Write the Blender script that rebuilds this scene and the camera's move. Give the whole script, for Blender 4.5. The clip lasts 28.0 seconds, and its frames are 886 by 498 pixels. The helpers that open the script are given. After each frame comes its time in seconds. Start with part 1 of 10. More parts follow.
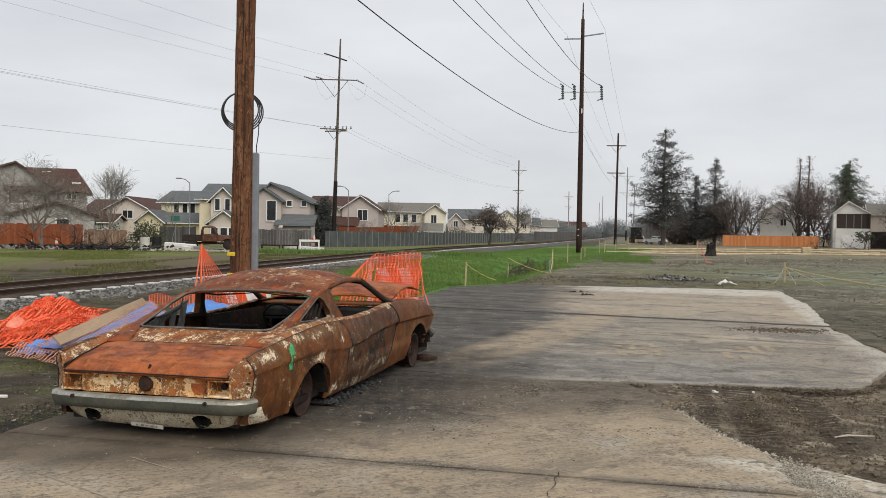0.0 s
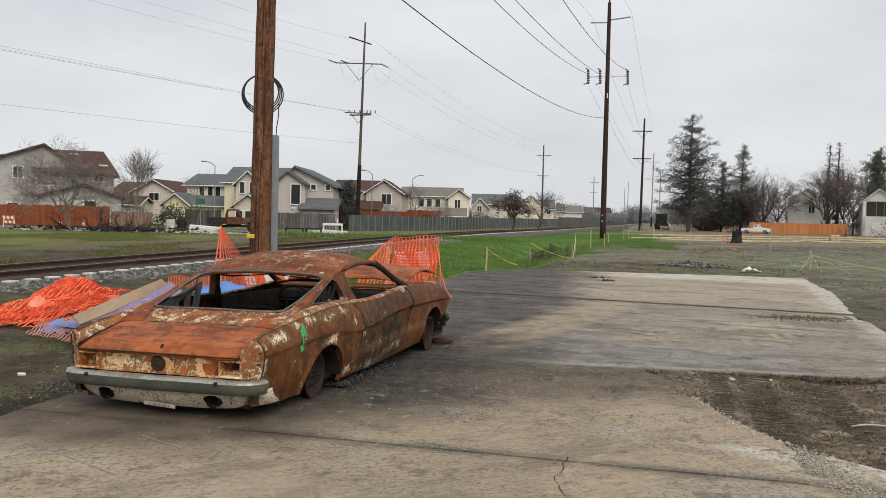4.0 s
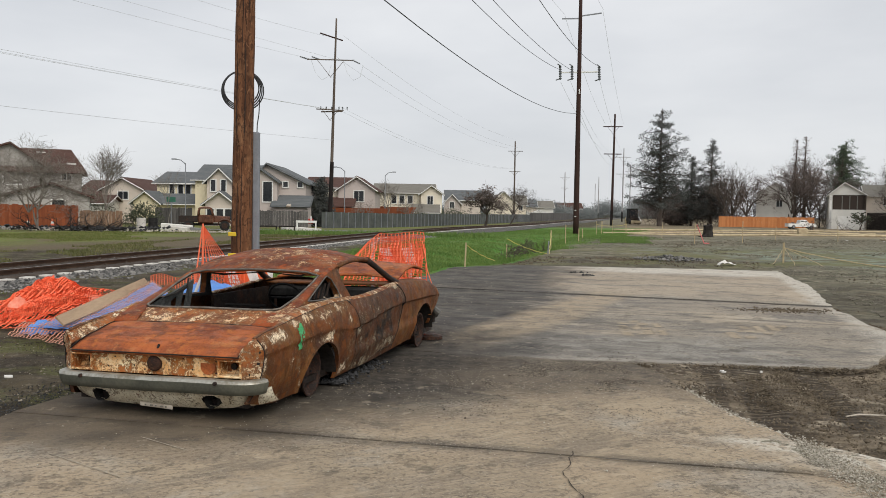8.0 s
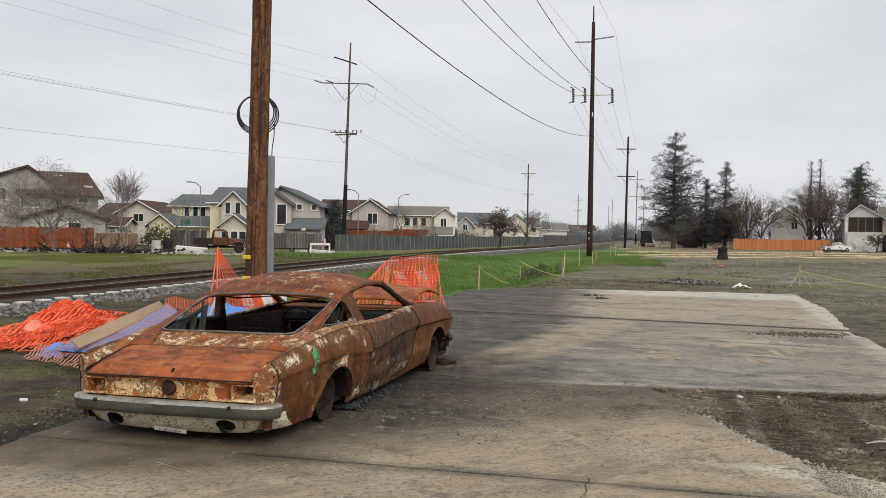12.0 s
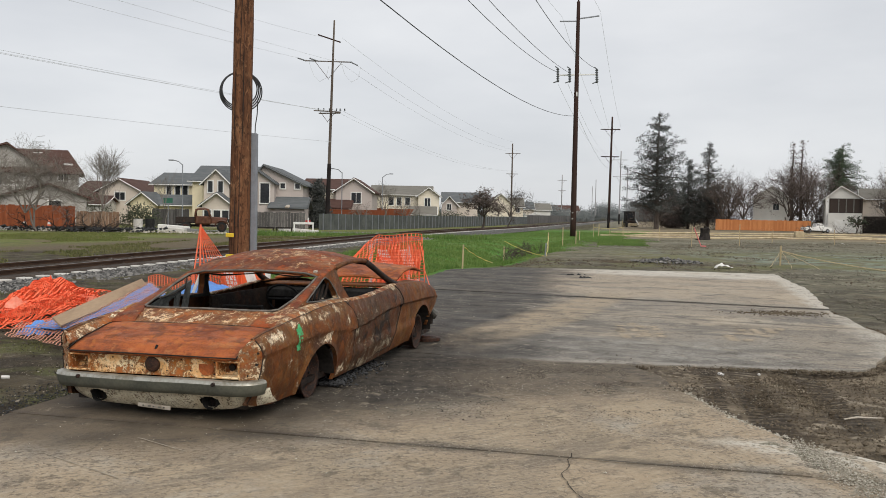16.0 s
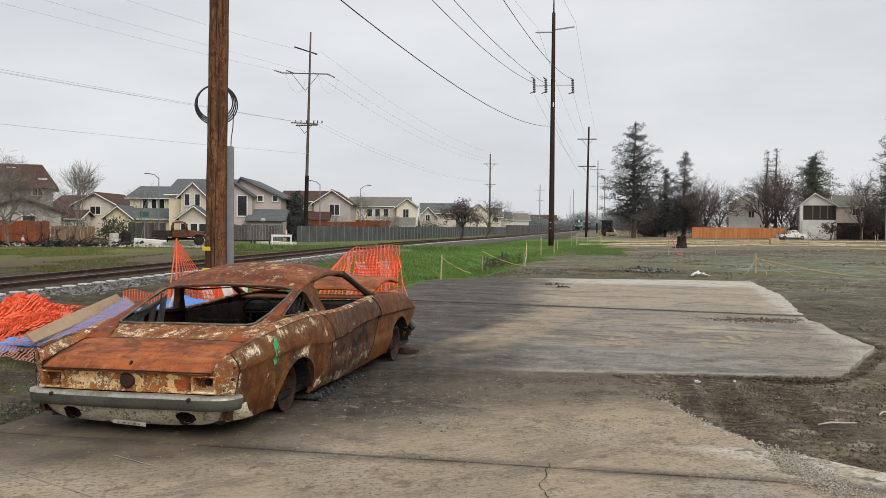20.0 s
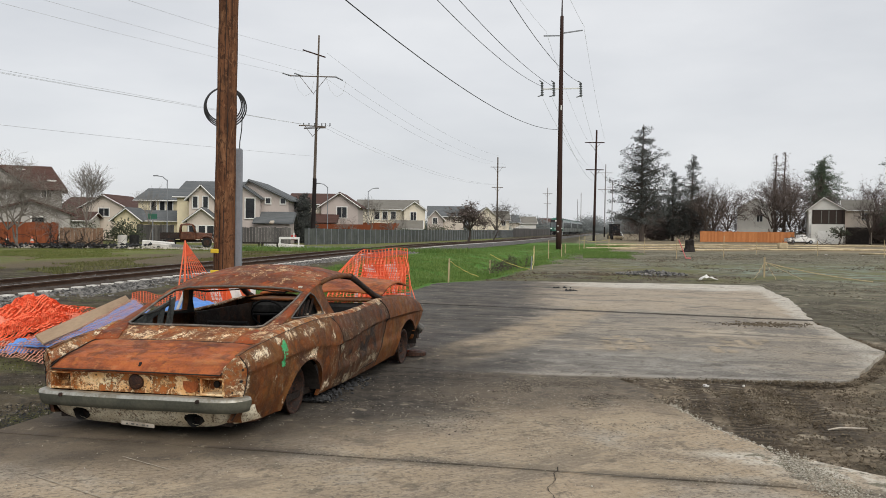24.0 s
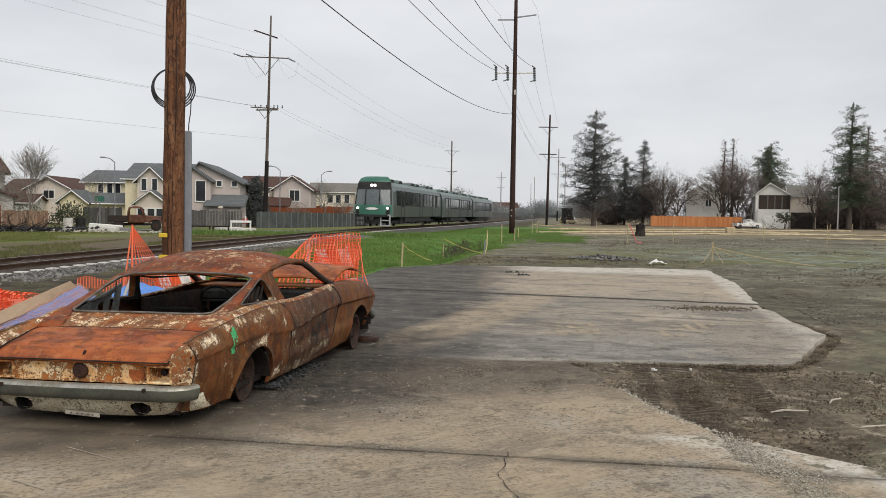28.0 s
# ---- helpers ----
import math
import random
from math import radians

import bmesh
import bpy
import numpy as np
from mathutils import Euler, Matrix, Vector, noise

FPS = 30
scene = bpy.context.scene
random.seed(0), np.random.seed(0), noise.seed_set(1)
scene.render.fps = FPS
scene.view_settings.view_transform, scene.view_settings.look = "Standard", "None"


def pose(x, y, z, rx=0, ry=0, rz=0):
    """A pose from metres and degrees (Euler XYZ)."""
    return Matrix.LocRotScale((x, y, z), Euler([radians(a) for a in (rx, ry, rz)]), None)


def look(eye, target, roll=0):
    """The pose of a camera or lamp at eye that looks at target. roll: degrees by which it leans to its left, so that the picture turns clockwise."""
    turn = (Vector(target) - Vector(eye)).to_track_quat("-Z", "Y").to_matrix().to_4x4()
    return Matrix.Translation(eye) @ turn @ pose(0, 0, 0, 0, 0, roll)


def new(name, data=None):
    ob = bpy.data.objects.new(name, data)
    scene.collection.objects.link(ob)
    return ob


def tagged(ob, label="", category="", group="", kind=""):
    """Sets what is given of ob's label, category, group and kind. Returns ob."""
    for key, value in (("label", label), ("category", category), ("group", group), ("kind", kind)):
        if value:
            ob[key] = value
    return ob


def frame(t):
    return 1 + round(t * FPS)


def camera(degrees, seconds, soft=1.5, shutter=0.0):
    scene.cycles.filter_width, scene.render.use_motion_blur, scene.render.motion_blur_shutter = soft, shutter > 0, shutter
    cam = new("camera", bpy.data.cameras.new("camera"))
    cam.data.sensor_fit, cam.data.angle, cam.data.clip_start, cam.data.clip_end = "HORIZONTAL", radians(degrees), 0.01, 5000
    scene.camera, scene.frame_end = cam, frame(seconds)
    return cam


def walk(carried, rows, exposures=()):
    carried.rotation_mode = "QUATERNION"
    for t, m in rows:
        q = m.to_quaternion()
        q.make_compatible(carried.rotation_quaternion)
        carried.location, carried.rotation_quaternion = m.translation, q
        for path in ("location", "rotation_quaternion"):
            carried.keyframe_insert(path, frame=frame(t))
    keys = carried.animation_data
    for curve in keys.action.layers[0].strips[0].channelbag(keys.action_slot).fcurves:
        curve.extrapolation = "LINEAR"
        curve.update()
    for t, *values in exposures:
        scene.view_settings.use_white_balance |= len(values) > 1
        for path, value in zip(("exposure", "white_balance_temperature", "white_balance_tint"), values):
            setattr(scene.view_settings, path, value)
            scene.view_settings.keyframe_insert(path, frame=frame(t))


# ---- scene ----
cam = camera(55.2, 28.0, 0.6)
PATH = [
    (0, (0.109, 0.054, 1.531), (0.099, 2.053, 1.487), 0.9),
    (0.5, (0.171, 0.067, 1.525), (0.114, 2.066, 1.502), 1.4),
    (1, (0.228, 0.056, 1.524), (0.149, 2.054, 1.492), 1.8),
    (1.5, (0.176, 0.062, 1.53), (0.098, 2.06, 1.495), 1.2),
    (2, (0.101, 0.047, 1.526), (0.027, 2.045, 1.496), 1.0),
    (2.5, (0.123, 0.066, 1.533), (0.032, 2.064, 1.505), 1.8),
    (3, (0.214, 0.088, 1.517), (0.11, 2.085, 1.478), 1.7),
    (3.5, (0.236, 0.086, 1.517), (0.151, 2.083, 1.456), 1.5),
    (5.5, (-0.005, 0.138, 1.51), (-0.019, 2.135, 1.403), 1.3),
    (6, (0.003, 0.121, 1.518), (0.019, 2.119, 1.428), 1.2),
    (6.5, (-0.001, 0.111, 1.516), (0.022, 2.109, 1.442), 1.1),
    (7, (-0.007, 0.109, 1.511), (-0.004, 2.108, 1.446), 1.0),
    (7.5, (-0.007, 0.116, 1.509), (-0.019, 2.114, 1.431), 0.9),
    (8, (-0.004, 0.117, 1.508), (-0.003, 2.115, 1.42), 0.9),
    (8.5, (-0.003, 0.121, 1.512), (0.005, 2.119, 1.423), 1.0),
    (9, (-0.013, 0.128, 1.509), (-0.009, 2.126, 1.415), 1.0),
    (9.5, (-0.012, 0.142, 1.513), (-0.01, 2.139, 1.402), 0.8),
    (10, (-0.011, 0.146, 1.513), (-0.007, 2.143, 1.413), 0.7),
    (10.5, (-0.011, 0.133, 1.514), (-0.005, 2.132, 1.441), 0.7),
    (11, (-0.012, 0.142, 1.518), (-0.019, 2.141, 1.454), 0.5),
    (11.5, (-0.016, 0.135, 1.517), (-0.039, 2.134, 1.458), 0.7),
    (12, (-0.013, 0.125, 1.522), (-0.044, 2.124, 1.486), 0.9),
    (12.5, (-0.009, 0.131, 1.516), (-0.035, 2.13, 1.477), 1.1),
    (14.5, (0.0, 0.117, 1.512), (0.029, 2.115, 1.44), 1.2),
    (15, (-0.004, 0.119, 1.508), (0.016, 2.118, 1.431), 1.1),
    (15.5, (-0.011, 0.117, 1.506), (0.001, 2.115, 1.425), 1.1),
    (16, (-0.018, 0.121, 1.503), (-0.01, 2.119, 1.42), 1.1),
    (16.5, (-0.023, 0.117, 1.505), (-0.013, 2.115, 1.426), 0.9),
    (17, (-0.02, 0.111, 1.509), (-0.005, 2.11, 1.438), 0.9),
    (17.5, (-0.022, 0.11, 1.511), (-0.001, 2.109, 1.455), 0.9),
    (18, (-0.017, 0.103, 1.513), (0.019, 2.102, 1.47), 1.0),
    (18.5, (-0.006, 0.106, 1.511), (0.046, 2.104, 1.466), 0.9),
    (19, (0.0, 0.104, 1.514), (0.062, 2.102, 1.463), 0.7),
    (19.5, (0.002, 0.111, 1.51), (0.065, 2.109, 1.455), 0.6),
    (20, (0.004, 0.108, 1.51), (0.061, 2.107, 1.453), 0.5),
    (20.5, (0.002, 0.112, 1.509), (0.062, 2.11, 1.453), 0.5),
    (21, (0.002, 0.111, 1.509), (0.068, 2.109, 1.454), 0.7),
    (21.5, (-0.005, 0.105, 1.508), (0.062, 2.103, 1.453), 0.9),
    (23.5, (-0.01, 0.105, 1.511), (0.03, 2.104, 1.463), 0.8),
    (24, (-0.007, 0.112, 1.509), (0.033, 2.111, 1.459), 0.7),
    (24.5, (-0.003, 0.11, 1.511), (0.039, 2.109, 1.461), 0.8),
    (25, (-0.003, 0.117, 1.51), (0.042, 2.116, 1.465), 0.7),
    (25.5, (0.0, 0.107, 1.511), (0.045, 2.106, 1.467), 0.6),
    (26, (0.0, 0.113, 1.509), (0.058, 2.111, 1.426), 0.9),
    (26.5, (0.014, 0.143, 1.501), (0.174, 2.129, 1.331), 1.6),
    (27, (0.011, 0.145, 1.511), (0.237, 2.124, 1.332), 1.6),
    (27.5, (0.011, 0.127, 1.525), (0.209, 2.112, 1.373), 1.1),
    (28, (0.01, 0.127, 1.528), (0.159, 2.12, 1.441), 0.9),
]
walk(cam, [(t, look(e, g, r)) for t, e, g, r in PATH])

# ---- light and air ----
def lights():
    w = bpy.data.worlds.new("overcast_sky")
    scene.world = w
    w.use_nodes = True
    nt = w.node_tree
    nt.nodes.clear()
    out = nt.nodes.new("ShaderNodeOutputWorld")
    bg = nt.nodes.new("ShaderNodeBackground")
    sky = nt.nodes.new("ShaderNodeTexSky")
    sky.sky_type, sky.sun_disc = "NISHITA", False
    sky.sun_elevation, sky.sun_rotation = radians(38), radians(150)
    dim = nt.nodes.new("ShaderNodeMix")
    dim.data_type, dim.blend_type = "RGBA", "MULTIPLY"
    dim.inputs[0].default_value = 1.0
    dim.inputs[7].default_value = (0.11, 0.11, 0.11, 1)
    nt.links.new(sky.outputs[0], dim.inputs[6])
    tc = nt.nodes.new("ShaderNodeTexCoord")
    mp = nt.nodes.new("ShaderNodeMapping")
    mp.inputs["Scale"].default_value = (1.0, 1.0, 3.2)
    nt.links.new(tc.outputs["Generated"], mp.inputs[0])
    nz = nt.nodes.new("ShaderNodeTexNoise")
    nz.inputs["Scale"].default_value, nz.inputs["Detail"].default_value, nz.inputs["Roughness"].default_value = 2.3, 6.0, 0.5
    nt.links.new(mp.outputs[0], nz.inputs["Vector"])
    rp = nt.nodes.new("ShaderNodeValToRGB")
    rp.color_ramp.elements[0].position, rp.color_ramp.elements[0].color = 0.3, (0.635, 0.655, 0.69, 1)
    rp.color_ramp.elements[1].position, rp.color_ramp.elements[1].color = 0.68, (0.835, 0.845, 0.865, 1)
    nt.links.new(nz.outputs[0], rp.inputs[0])
    mix = nt.nodes.new("ShaderNodeMix")
    mix.data_type = "RGBA"
    mix.inputs[0].default_value = 0.93
    nt.links.new(dim.outputs[2], mix.inputs[6])
    nt.links.new(rp.outputs[0], mix.inputs[7])
    nt.links.new(mix.outputs[2], bg.inputs[0])
    bg.inputs[1].default_value = 1.0
    nt.links.new(bg.outputs[0], out.inputs[0])
    sun = new("sun", bpy.data.lights.new("sun", "SUN"))
    sun.data.energy, sun.data.angle, sun.data.color = 2.0, radians(50), (1.0, 0.94, 0.85)
    sun.matrix_basis = look((22, -38, 48), (0, 10, 0))


lights()


# ---- materials ----
class Nodes:
    """A short way to write node trees."""

    def __init__(self, name):
        self.m = bpy.data.materials.new(name)
        self.m.use_nodes = True
        self.t = self.m.node_tree
        self.b = self.t.nodes["Principled BSDF"]
        g = self.t.nodes.new("ShaderNodeNewGeometry")
        self.pos = g.outputs["Position"]
        self.island = g.outputs["Random Per Island"]
        tc = self.t.nodes.new("ShaderNodeTexCoord")
        self.obj = tc.outputs["Object"]
        oi = self.t.nodes.new("ShaderNodeObjectInfo")
        self.rand = oi.outputs["Random"]

    def put(self, socket, v):
        if isinstance(v, bpy.types.NodeSocket):
            self.t.links.new(v, socket)
        elif isinstance(v, tuple) and len(v) == 3 and socket.type == "RGBA":
            socket.default_value = (*v, 1)
        else:
            socket.default_value = v

    def noise(self, scale, detail=4.0, rough=0.55, vec=None, stretch=None, dist=0.0):
        n = self.t.nodes.new("ShaderNodeTexNoise")
        v = vec or self.pos
        if stretch:
            mp = self.t.nodes.new("ShaderNodeMapping")
            mp.inputs["Scale"].default_value = stretch[:3]
            if len(stretch) > 3:
                mp.inputs["Rotation"].default_value = (0, 0, radians(stretch[3]))
            self.t.links.new(v, mp.inputs[0])
            v = mp.outputs[0]
        self.t.links.new(v, n.inputs["Vector"])
        n.inputs["Scale"].default_value, n.inputs["Detail"].default_value = scale, detail
        n.inputs["Roughness"].default_value, n.inputs["Distortion"].default_value = rough, dist
        return n.outputs[0]

    def grain(self, angle, along, across, detail=8.0, rough=0.65, dist=0.3, seed=0.0):
        """Noise drawn out along a direction on the ground; along and across: its sizes in metres."""
        a = radians(angle)
        n = self.t.nodes.new("ShaderNodeCombineXYZ")
        self.put(n.inputs[0], self.math("DIVIDE", self.axis(self.pos, math.cos(a), math.sin(a), 0), along))
        self.put(n.inputs[1], self.math("DIVIDE", self.axis(self.pos, -math.sin(a), math.cos(a), 0), across))
        n.inputs[2].default_value = seed
        return self.noise(1.0, detail, rough, n.outputs[0], None, dist)

    def cells(self, scale, vec=None, out="Distance"):
        n = self.t.nodes.new("ShaderNodeTexVoronoi")
        self.t.links.new(vec or self.pos, n.inputs["Vector"])
        n.inputs["Scale"].default_value = scale
        return n.outputs[out]

    def ramp(self, v, lo, hi, a=0.0, b=1.0):
        n = self.t.nodes.new("ShaderNodeMapRange")
        n.interpolation_type = "SMOOTHSTEP"
        for i, x in enumerate((v, lo, hi, a, b)):
            self.put(n.inputs[i], x)
        return n.outputs[0]

    def math(self, op, a, b=0.0):
        n = self.t.nodes.new("ShaderNodeMath")
        n.operation = op
        self.put(n.inputs[0], a), self.put(n.inputs[1], b)
        return n.outputs[0]

    def axis(self, v, a, b, c, d=0.0):
        """a x + b y + c z + d of a vector."""
        n = self.t.nodes.new("ShaderNodeVectorMath")
        n.operation = "DOT_PRODUCT"
        self.t.links.new(v, n.inputs[0])
        n.inputs[1].default_value = (a, b, c)
        return self.math("ADD", n.outputs["Value"], d)

    def mix(self, f, a, b, blend="MIX"):
        n = self.t.nodes.new("ShaderNodeMix")
        n.data_type, n.blend_type = "RGBA", blend
        self.put(n.inputs[0], f), self.put(n.inputs[6], a), self.put(n.inputs[7], b)
        return n.outputs[2]

    def bump(self, h, strength=0.4, dist=0.01):
        n = self.t.nodes.new("ShaderNodeBump")
        n.inputs["Strength"].default_value, n.inputs["Distance"].default_value = strength, dist
        self.put(n.inputs["Height"], h)
        self.t.links.new(n.outputs[0], self.b.inputs["Normal"])

    def done(self, colour, rough=0.8, metal=0.0):
        self.put(self.b.inputs["Base Color"], colour)
        self.put(self.b.inputs["Roughness"], rough)
        self.put(self.b.inputs["Metallic"], metal)
        if not isinstance(rough, float) or rough > 0.58:
            self.b.inputs["Specular IOR Level"].default_value = 0.2
        return self.m


def plain(name, a, b, scale=3.0, fine=40.0, rough=0.8, metal=0.0, bump=0.25, dist=0.004, local=False, stretch=None):
    """Two colours mixed at two scales, with fine relief."""
    n = Nodes(name)
    v = n.obj if local else n.pos
    big, small = n.noise(scale, 5, 0.6, v, stretch), n.noise(fine, 3, 0.6, v, stretch)
    f = n.math("ADD", n.math("MULTIPLY", n.ramp(big, 0.35, 0.65), 0.6), n.math("MULTIPLY", n.ramp(small, 0.3, 0.7), 0.4))
    if bump:
        n.bump(small, bump, dist)
    return n.done(n.mix(f, a, b), rough, metal)


def rust(name, cream=0.62, dark=0.66, base=((0.185, 0.066, 0.022), (0.10, 0.035, 0.013)), scale=1.0, pale=(), sooty=(), tones=((0.98, 0.88, 0.70), (0.72, 0.52, 0.34))):
    """Burnt sheet steel: orange and brown rust, ash-cream remains of paint, sooty patches. cream, dark: thresholds (less is more).
    pale, sooty: patches as (centre, size, amount) where paint or soot has stayed."""
    n = Nodes(name)
    v = n.obj

    def patch(base_value, zones):
        for c, s, amount in zones:
            mp = n.t.nodes.new("ShaderNodeMapping")
            mp.vector_type = "POINT"
            mp.inputs["Scale"].default_value = tuple(1 / q for q in s)
            mp.inputs["Location"].default_value = tuple(-o / q for o, q in zip(c, s))
            n.t.links.new(v, mp.inputs[0])
            ln = n.t.nodes.new("ShaderNodeVectorMath")
            ln.operation = "LENGTH"
            n.t.links.new(mp.outputs[0], ln.inputs[0])
            base_value = n.math("ADD", base_value, n.ramp(ln.outputs["Value"], 0.1, 1.35, amount * 0.72, 0.0))
        return base_value
    big = n.noise(2.6 * scale, 8, 0.62, v, dist=0.2)
    mid = n.noise(11.0 * scale, 8, 0.68, v, dist=0.2)
    fine = n.noise(60.0, 5, 0.7, v)
    grit = n.noise(170.0, 3, 0.7, v)
    streak = n.noise(5.0, 8, 0.72, v, (1.0, 0.7, 0.7))
    drip = n.noise(7.0, 8, 0.68, v, (1.0, 1.6, 0.28))
    wash = n.noise(3.4, 7, 0.6, v, (0.35, 2.6, 1.0), 0.5)
    c = n.mix(n.ramp(big, 0.38, 0.62), base[0], base[1])
    c = n.mix(n.ramp(n.noise(4.2 * scale, 9, 0.66, v, dist=0.3), 0.52, 0.60, 0, 0.65), c, (base[0][0] * 1.05, base[0][1] * 1.55, base[0][2] * 2.0))
    c = n.mix(n.ramp(n.noise(3.1 * scale, 9, 0.68, v, dist=0.4), 0.51, 0.59, 0, 0.6), c, (0.075, 0.024, 0.012))
    c = n.mix(n.ramp(wash, 0.50, 0.60, 0, 0.45), c, tuple(q * 0.38 for q in base[1]))
    c = n.mix(n.ramp(mid, 0.53, 0.66, 0, 0.6), c, tuple(min(0.5, q * 1.55) for q in base[0]))
    c = n.mix(n.ramp(drip, 0.55, 0.66, 0, 0.42), c, (0.048, 0.019, 0.011))
    c = n.mix(n.ramp(streak, 0.54, 0.62, 0, 0.5), c, (0.042, 0.017, 0.010))
    c = n.mix(n.ramp(fine, 0.54, 0.64, 0, 0.38), c, (0.042, 0.016, 0.009))
    c = n.mix(n.ramp(grit, 0.58, 0.66, 0, 0.35), c, (0.40, 0.20, 0.085))
    flake = n.math("ADD", n.math("MULTIPLY", n.noise(7.5 * scale, 12, 0.80, v, dist=0.2), 1.0), n.math("MULTIPLY", n.noise(26.0, 8, 0.75, v), 0.45))
    flake = n.math("SUBTRACT", flake, 0.225)
    flake = n.math("ADD", flake, n.math("MULTIPLY", n.math("SUBTRACT", n.noise(75.0, 6, 0.75, v), 0.5), 0.34))
    flake = patch(flake, pale)
    tone = n.mix(n.ramp(n.noise(9.0, 6, 0.65, v), 0.35, 0.65), *tones)
    tone = n.mix(n.ramp(n.noise(30.0, 8, 0.75, v), 0.53, 0.64, 0, 0.7), tone, tuple(0.6 * q for q in tones[1]))
    tone = n.mix(n.ramp(fine, 0.54, 0.64, 0, 0.7), tone, (0.13, 0.065, 0.03))
    c = n.mix(n.ramp(flake, cream - 0.10, cream - 0.02, 0, 0.55), c, tuple(0.42 * q for q in tones[1]))
    c = n.mix(n.ramp(flake, cream - 0.035, cream, 0, 0.55), c, (0.060, 0.024, 0.012))
    c = n.mix(n.ramp(flake, cream, cream + 0.022, 0, 0.97), c, tone)
    soot = patch(n.noise(4.0 * scale, 10, 0.74, v, dist=0.2), sooty)
    c = n.mix(n.ramp(soot, dark, dark + 0.05, 0, 0.92), c, n.mix(n.ramp(fine, 0.5, 0.7), (0.016, 0.012, 0.010), (0.07, 0.05, 0.04)))
    n.bump(n.math("ADD", n.math("ADD", n.math("MULTIPLY", fine, 0.5), n.math("MULTIPLY", mid, 0.7)), n.ramp(flake, cream, cream + 0.03)), 0.65, 0.008)
    n.done(c, n.ramp(mid, 0.3, 0.7, 0.46, 0.80), 0.0)
    n.b.inputs["Specular IOR Level"].default_value = 0.24
    return n.m


def striped(name, a, b, step, angle, local=True):
    n = Nodes(name)
    w = n.axis(n.obj, math.cos(radians(angle)), 0, math.sin(radians(angle)))
    s = n.math("FRACT", n.math("DIVIDE", w, step))
    grime = n.noise(6, 5, 0.6, n.obj)
    c = n.mix(n.ramp(s, 0.49, 0.51), a, b)
    return n.done(n.mix(n.ramp(grime, 0.5, 0.75, 0, 0.5), c, (0.2, 0.16, 0.12)), 0.5)


M = {}


def materials():
    side = ((0.85, 0.34, 0.575), (0.3, 0.20, 0.065), 0.27), ((0.85, 0.155, 0.42), (0.3, 0.05, 0.13), 0.24), ((0.85, 0.80, 0.655), (0.3, 0.40, 0.06), 0.19), ((0.85, 1.30, 0.675), (0.3, 0.25, 0.06), 0.18), ((0.85, 1.17, 0.465), (0.3, 0.17, 0.06), 0.25), ((0.85, 0.40, 0.13), (0.3, 0.06, 0.04), 0.24), ((0.85, 0.745, 0.15), (0.3, 0.045, 0.07), 0.26), ((0.85, 1.62, 0.58), (0.3, 0.05, 0.09), 0.22), ((0.85, 1.60, 0.14), (0.3, 0.16, 0.08), 0.22), ((0.75, 1.62, 0.74), (0.2, 0.2, 0.03), 0.3)
    M["rust"] = rust("burnt_rust", 0.645, 0.66, ((0.170, 0.052, 0.0115), (0.082, 0.031, 0.0100)), pale=side, sooty=(((0.85, 0.95, 0.58), (0.3, 0.14, 0.10), 0.16), ((0.70, 0.72, 0.70), (0.2, 0.12, 0.05), 0.2), ((0.85, 0.45, 0.44), (0.3, 0.4, 0.06), 0.04)), tones=((0.96, 0.83, 0.62), (0.58, 0.39, 0.22)))
    M["rust_deck"] = rust("burnt_rust_deck", 0.70, 0.72, ((0.415, 0.112, 0.031), (0.205, 0.048, 0.0155)), tones=((0.62, 0.40, 0.22), (0.45, 0.22, 0.10)))
    M["rust_roof"] = rust("burnt_rust_roof", 0.61, 0.66, ((0.300, 0.064, 0.0150), (0.145, 0.031, 0.0090)), pale=(((0.15, 1.9, 1.1), (0.5, 0.35, 0.3), 0.10), ((0.1, 2.5, 1.1), (0.45, 0.25, 0.3), 0.07), ((0.66, 0.75, 0.70), (0.12, 0.25, 0.08), 0.2)), tones=((0.72, 0.50, 0.30), (0.50, 0.27, 0.13)))
    M["rust_cream"] = rust("burnt_rust_flaking", 0.515, 0.65, ((0.38, 0.112, 0.023), (0.21, 0.050, 0.012)), tones=((0.92, 0.78, 0.56), (0.64, 0.42, 0.23)))
    M["rust_tail"] = rust("burnt_rust_tail", 0.525, 0.69, ((0.48, 0.150, 0.034), (0.20, 0.048, 0.013)), 1.2, pale=(((-0.28, 0.1, 0.40), (0.22, 0.3, 0.08), 0.17), ((0.37, 0.1, 0.39), (0.05, 0.3, 0.09), 0.24), ((0.10, 0.1, 0.41), (0.12, 0.3, 0.06), 0.12), ((0.62, 0.1, 0.33), (0.12, 0.3, 0.03), 0.25)), tones=((0.98, 0.83, 0.55), (0.78, 0.44, 0.18)))
    M["rust_door"] = rust("burnt_rust_door", 0.615, 0.565, ((0.120, 0.041, 0.015), (0.056, 0.028, 0.014)), pale=(((0.85, 2.25, 0.27), (0.3, 0.55, 0.14), 0.09), ((0.85, 1.90, 0.52), (0.3, 0.09, 0.2), 0.13), ((0.85, 2.7, 0.20), (0.3, 0.5, 0.08), 0.14), ((0.85, 2.1, 0.12), (0.3, 0.6, 0.06), 0.15), ((0.80, 2.85, 0.74), (0.3, 0.12, 0.03), 0.2)), sooty=(((0.85, 2.45, 0.40), (0.3, 0.62, 0.16), 0.15), ((0.85, 2.9, 0.68), (0.3, 0.16, 0.10), 0.12)), tones=((0.50, 0.43, 0.31), (0.27, 0.19, 0.11)))
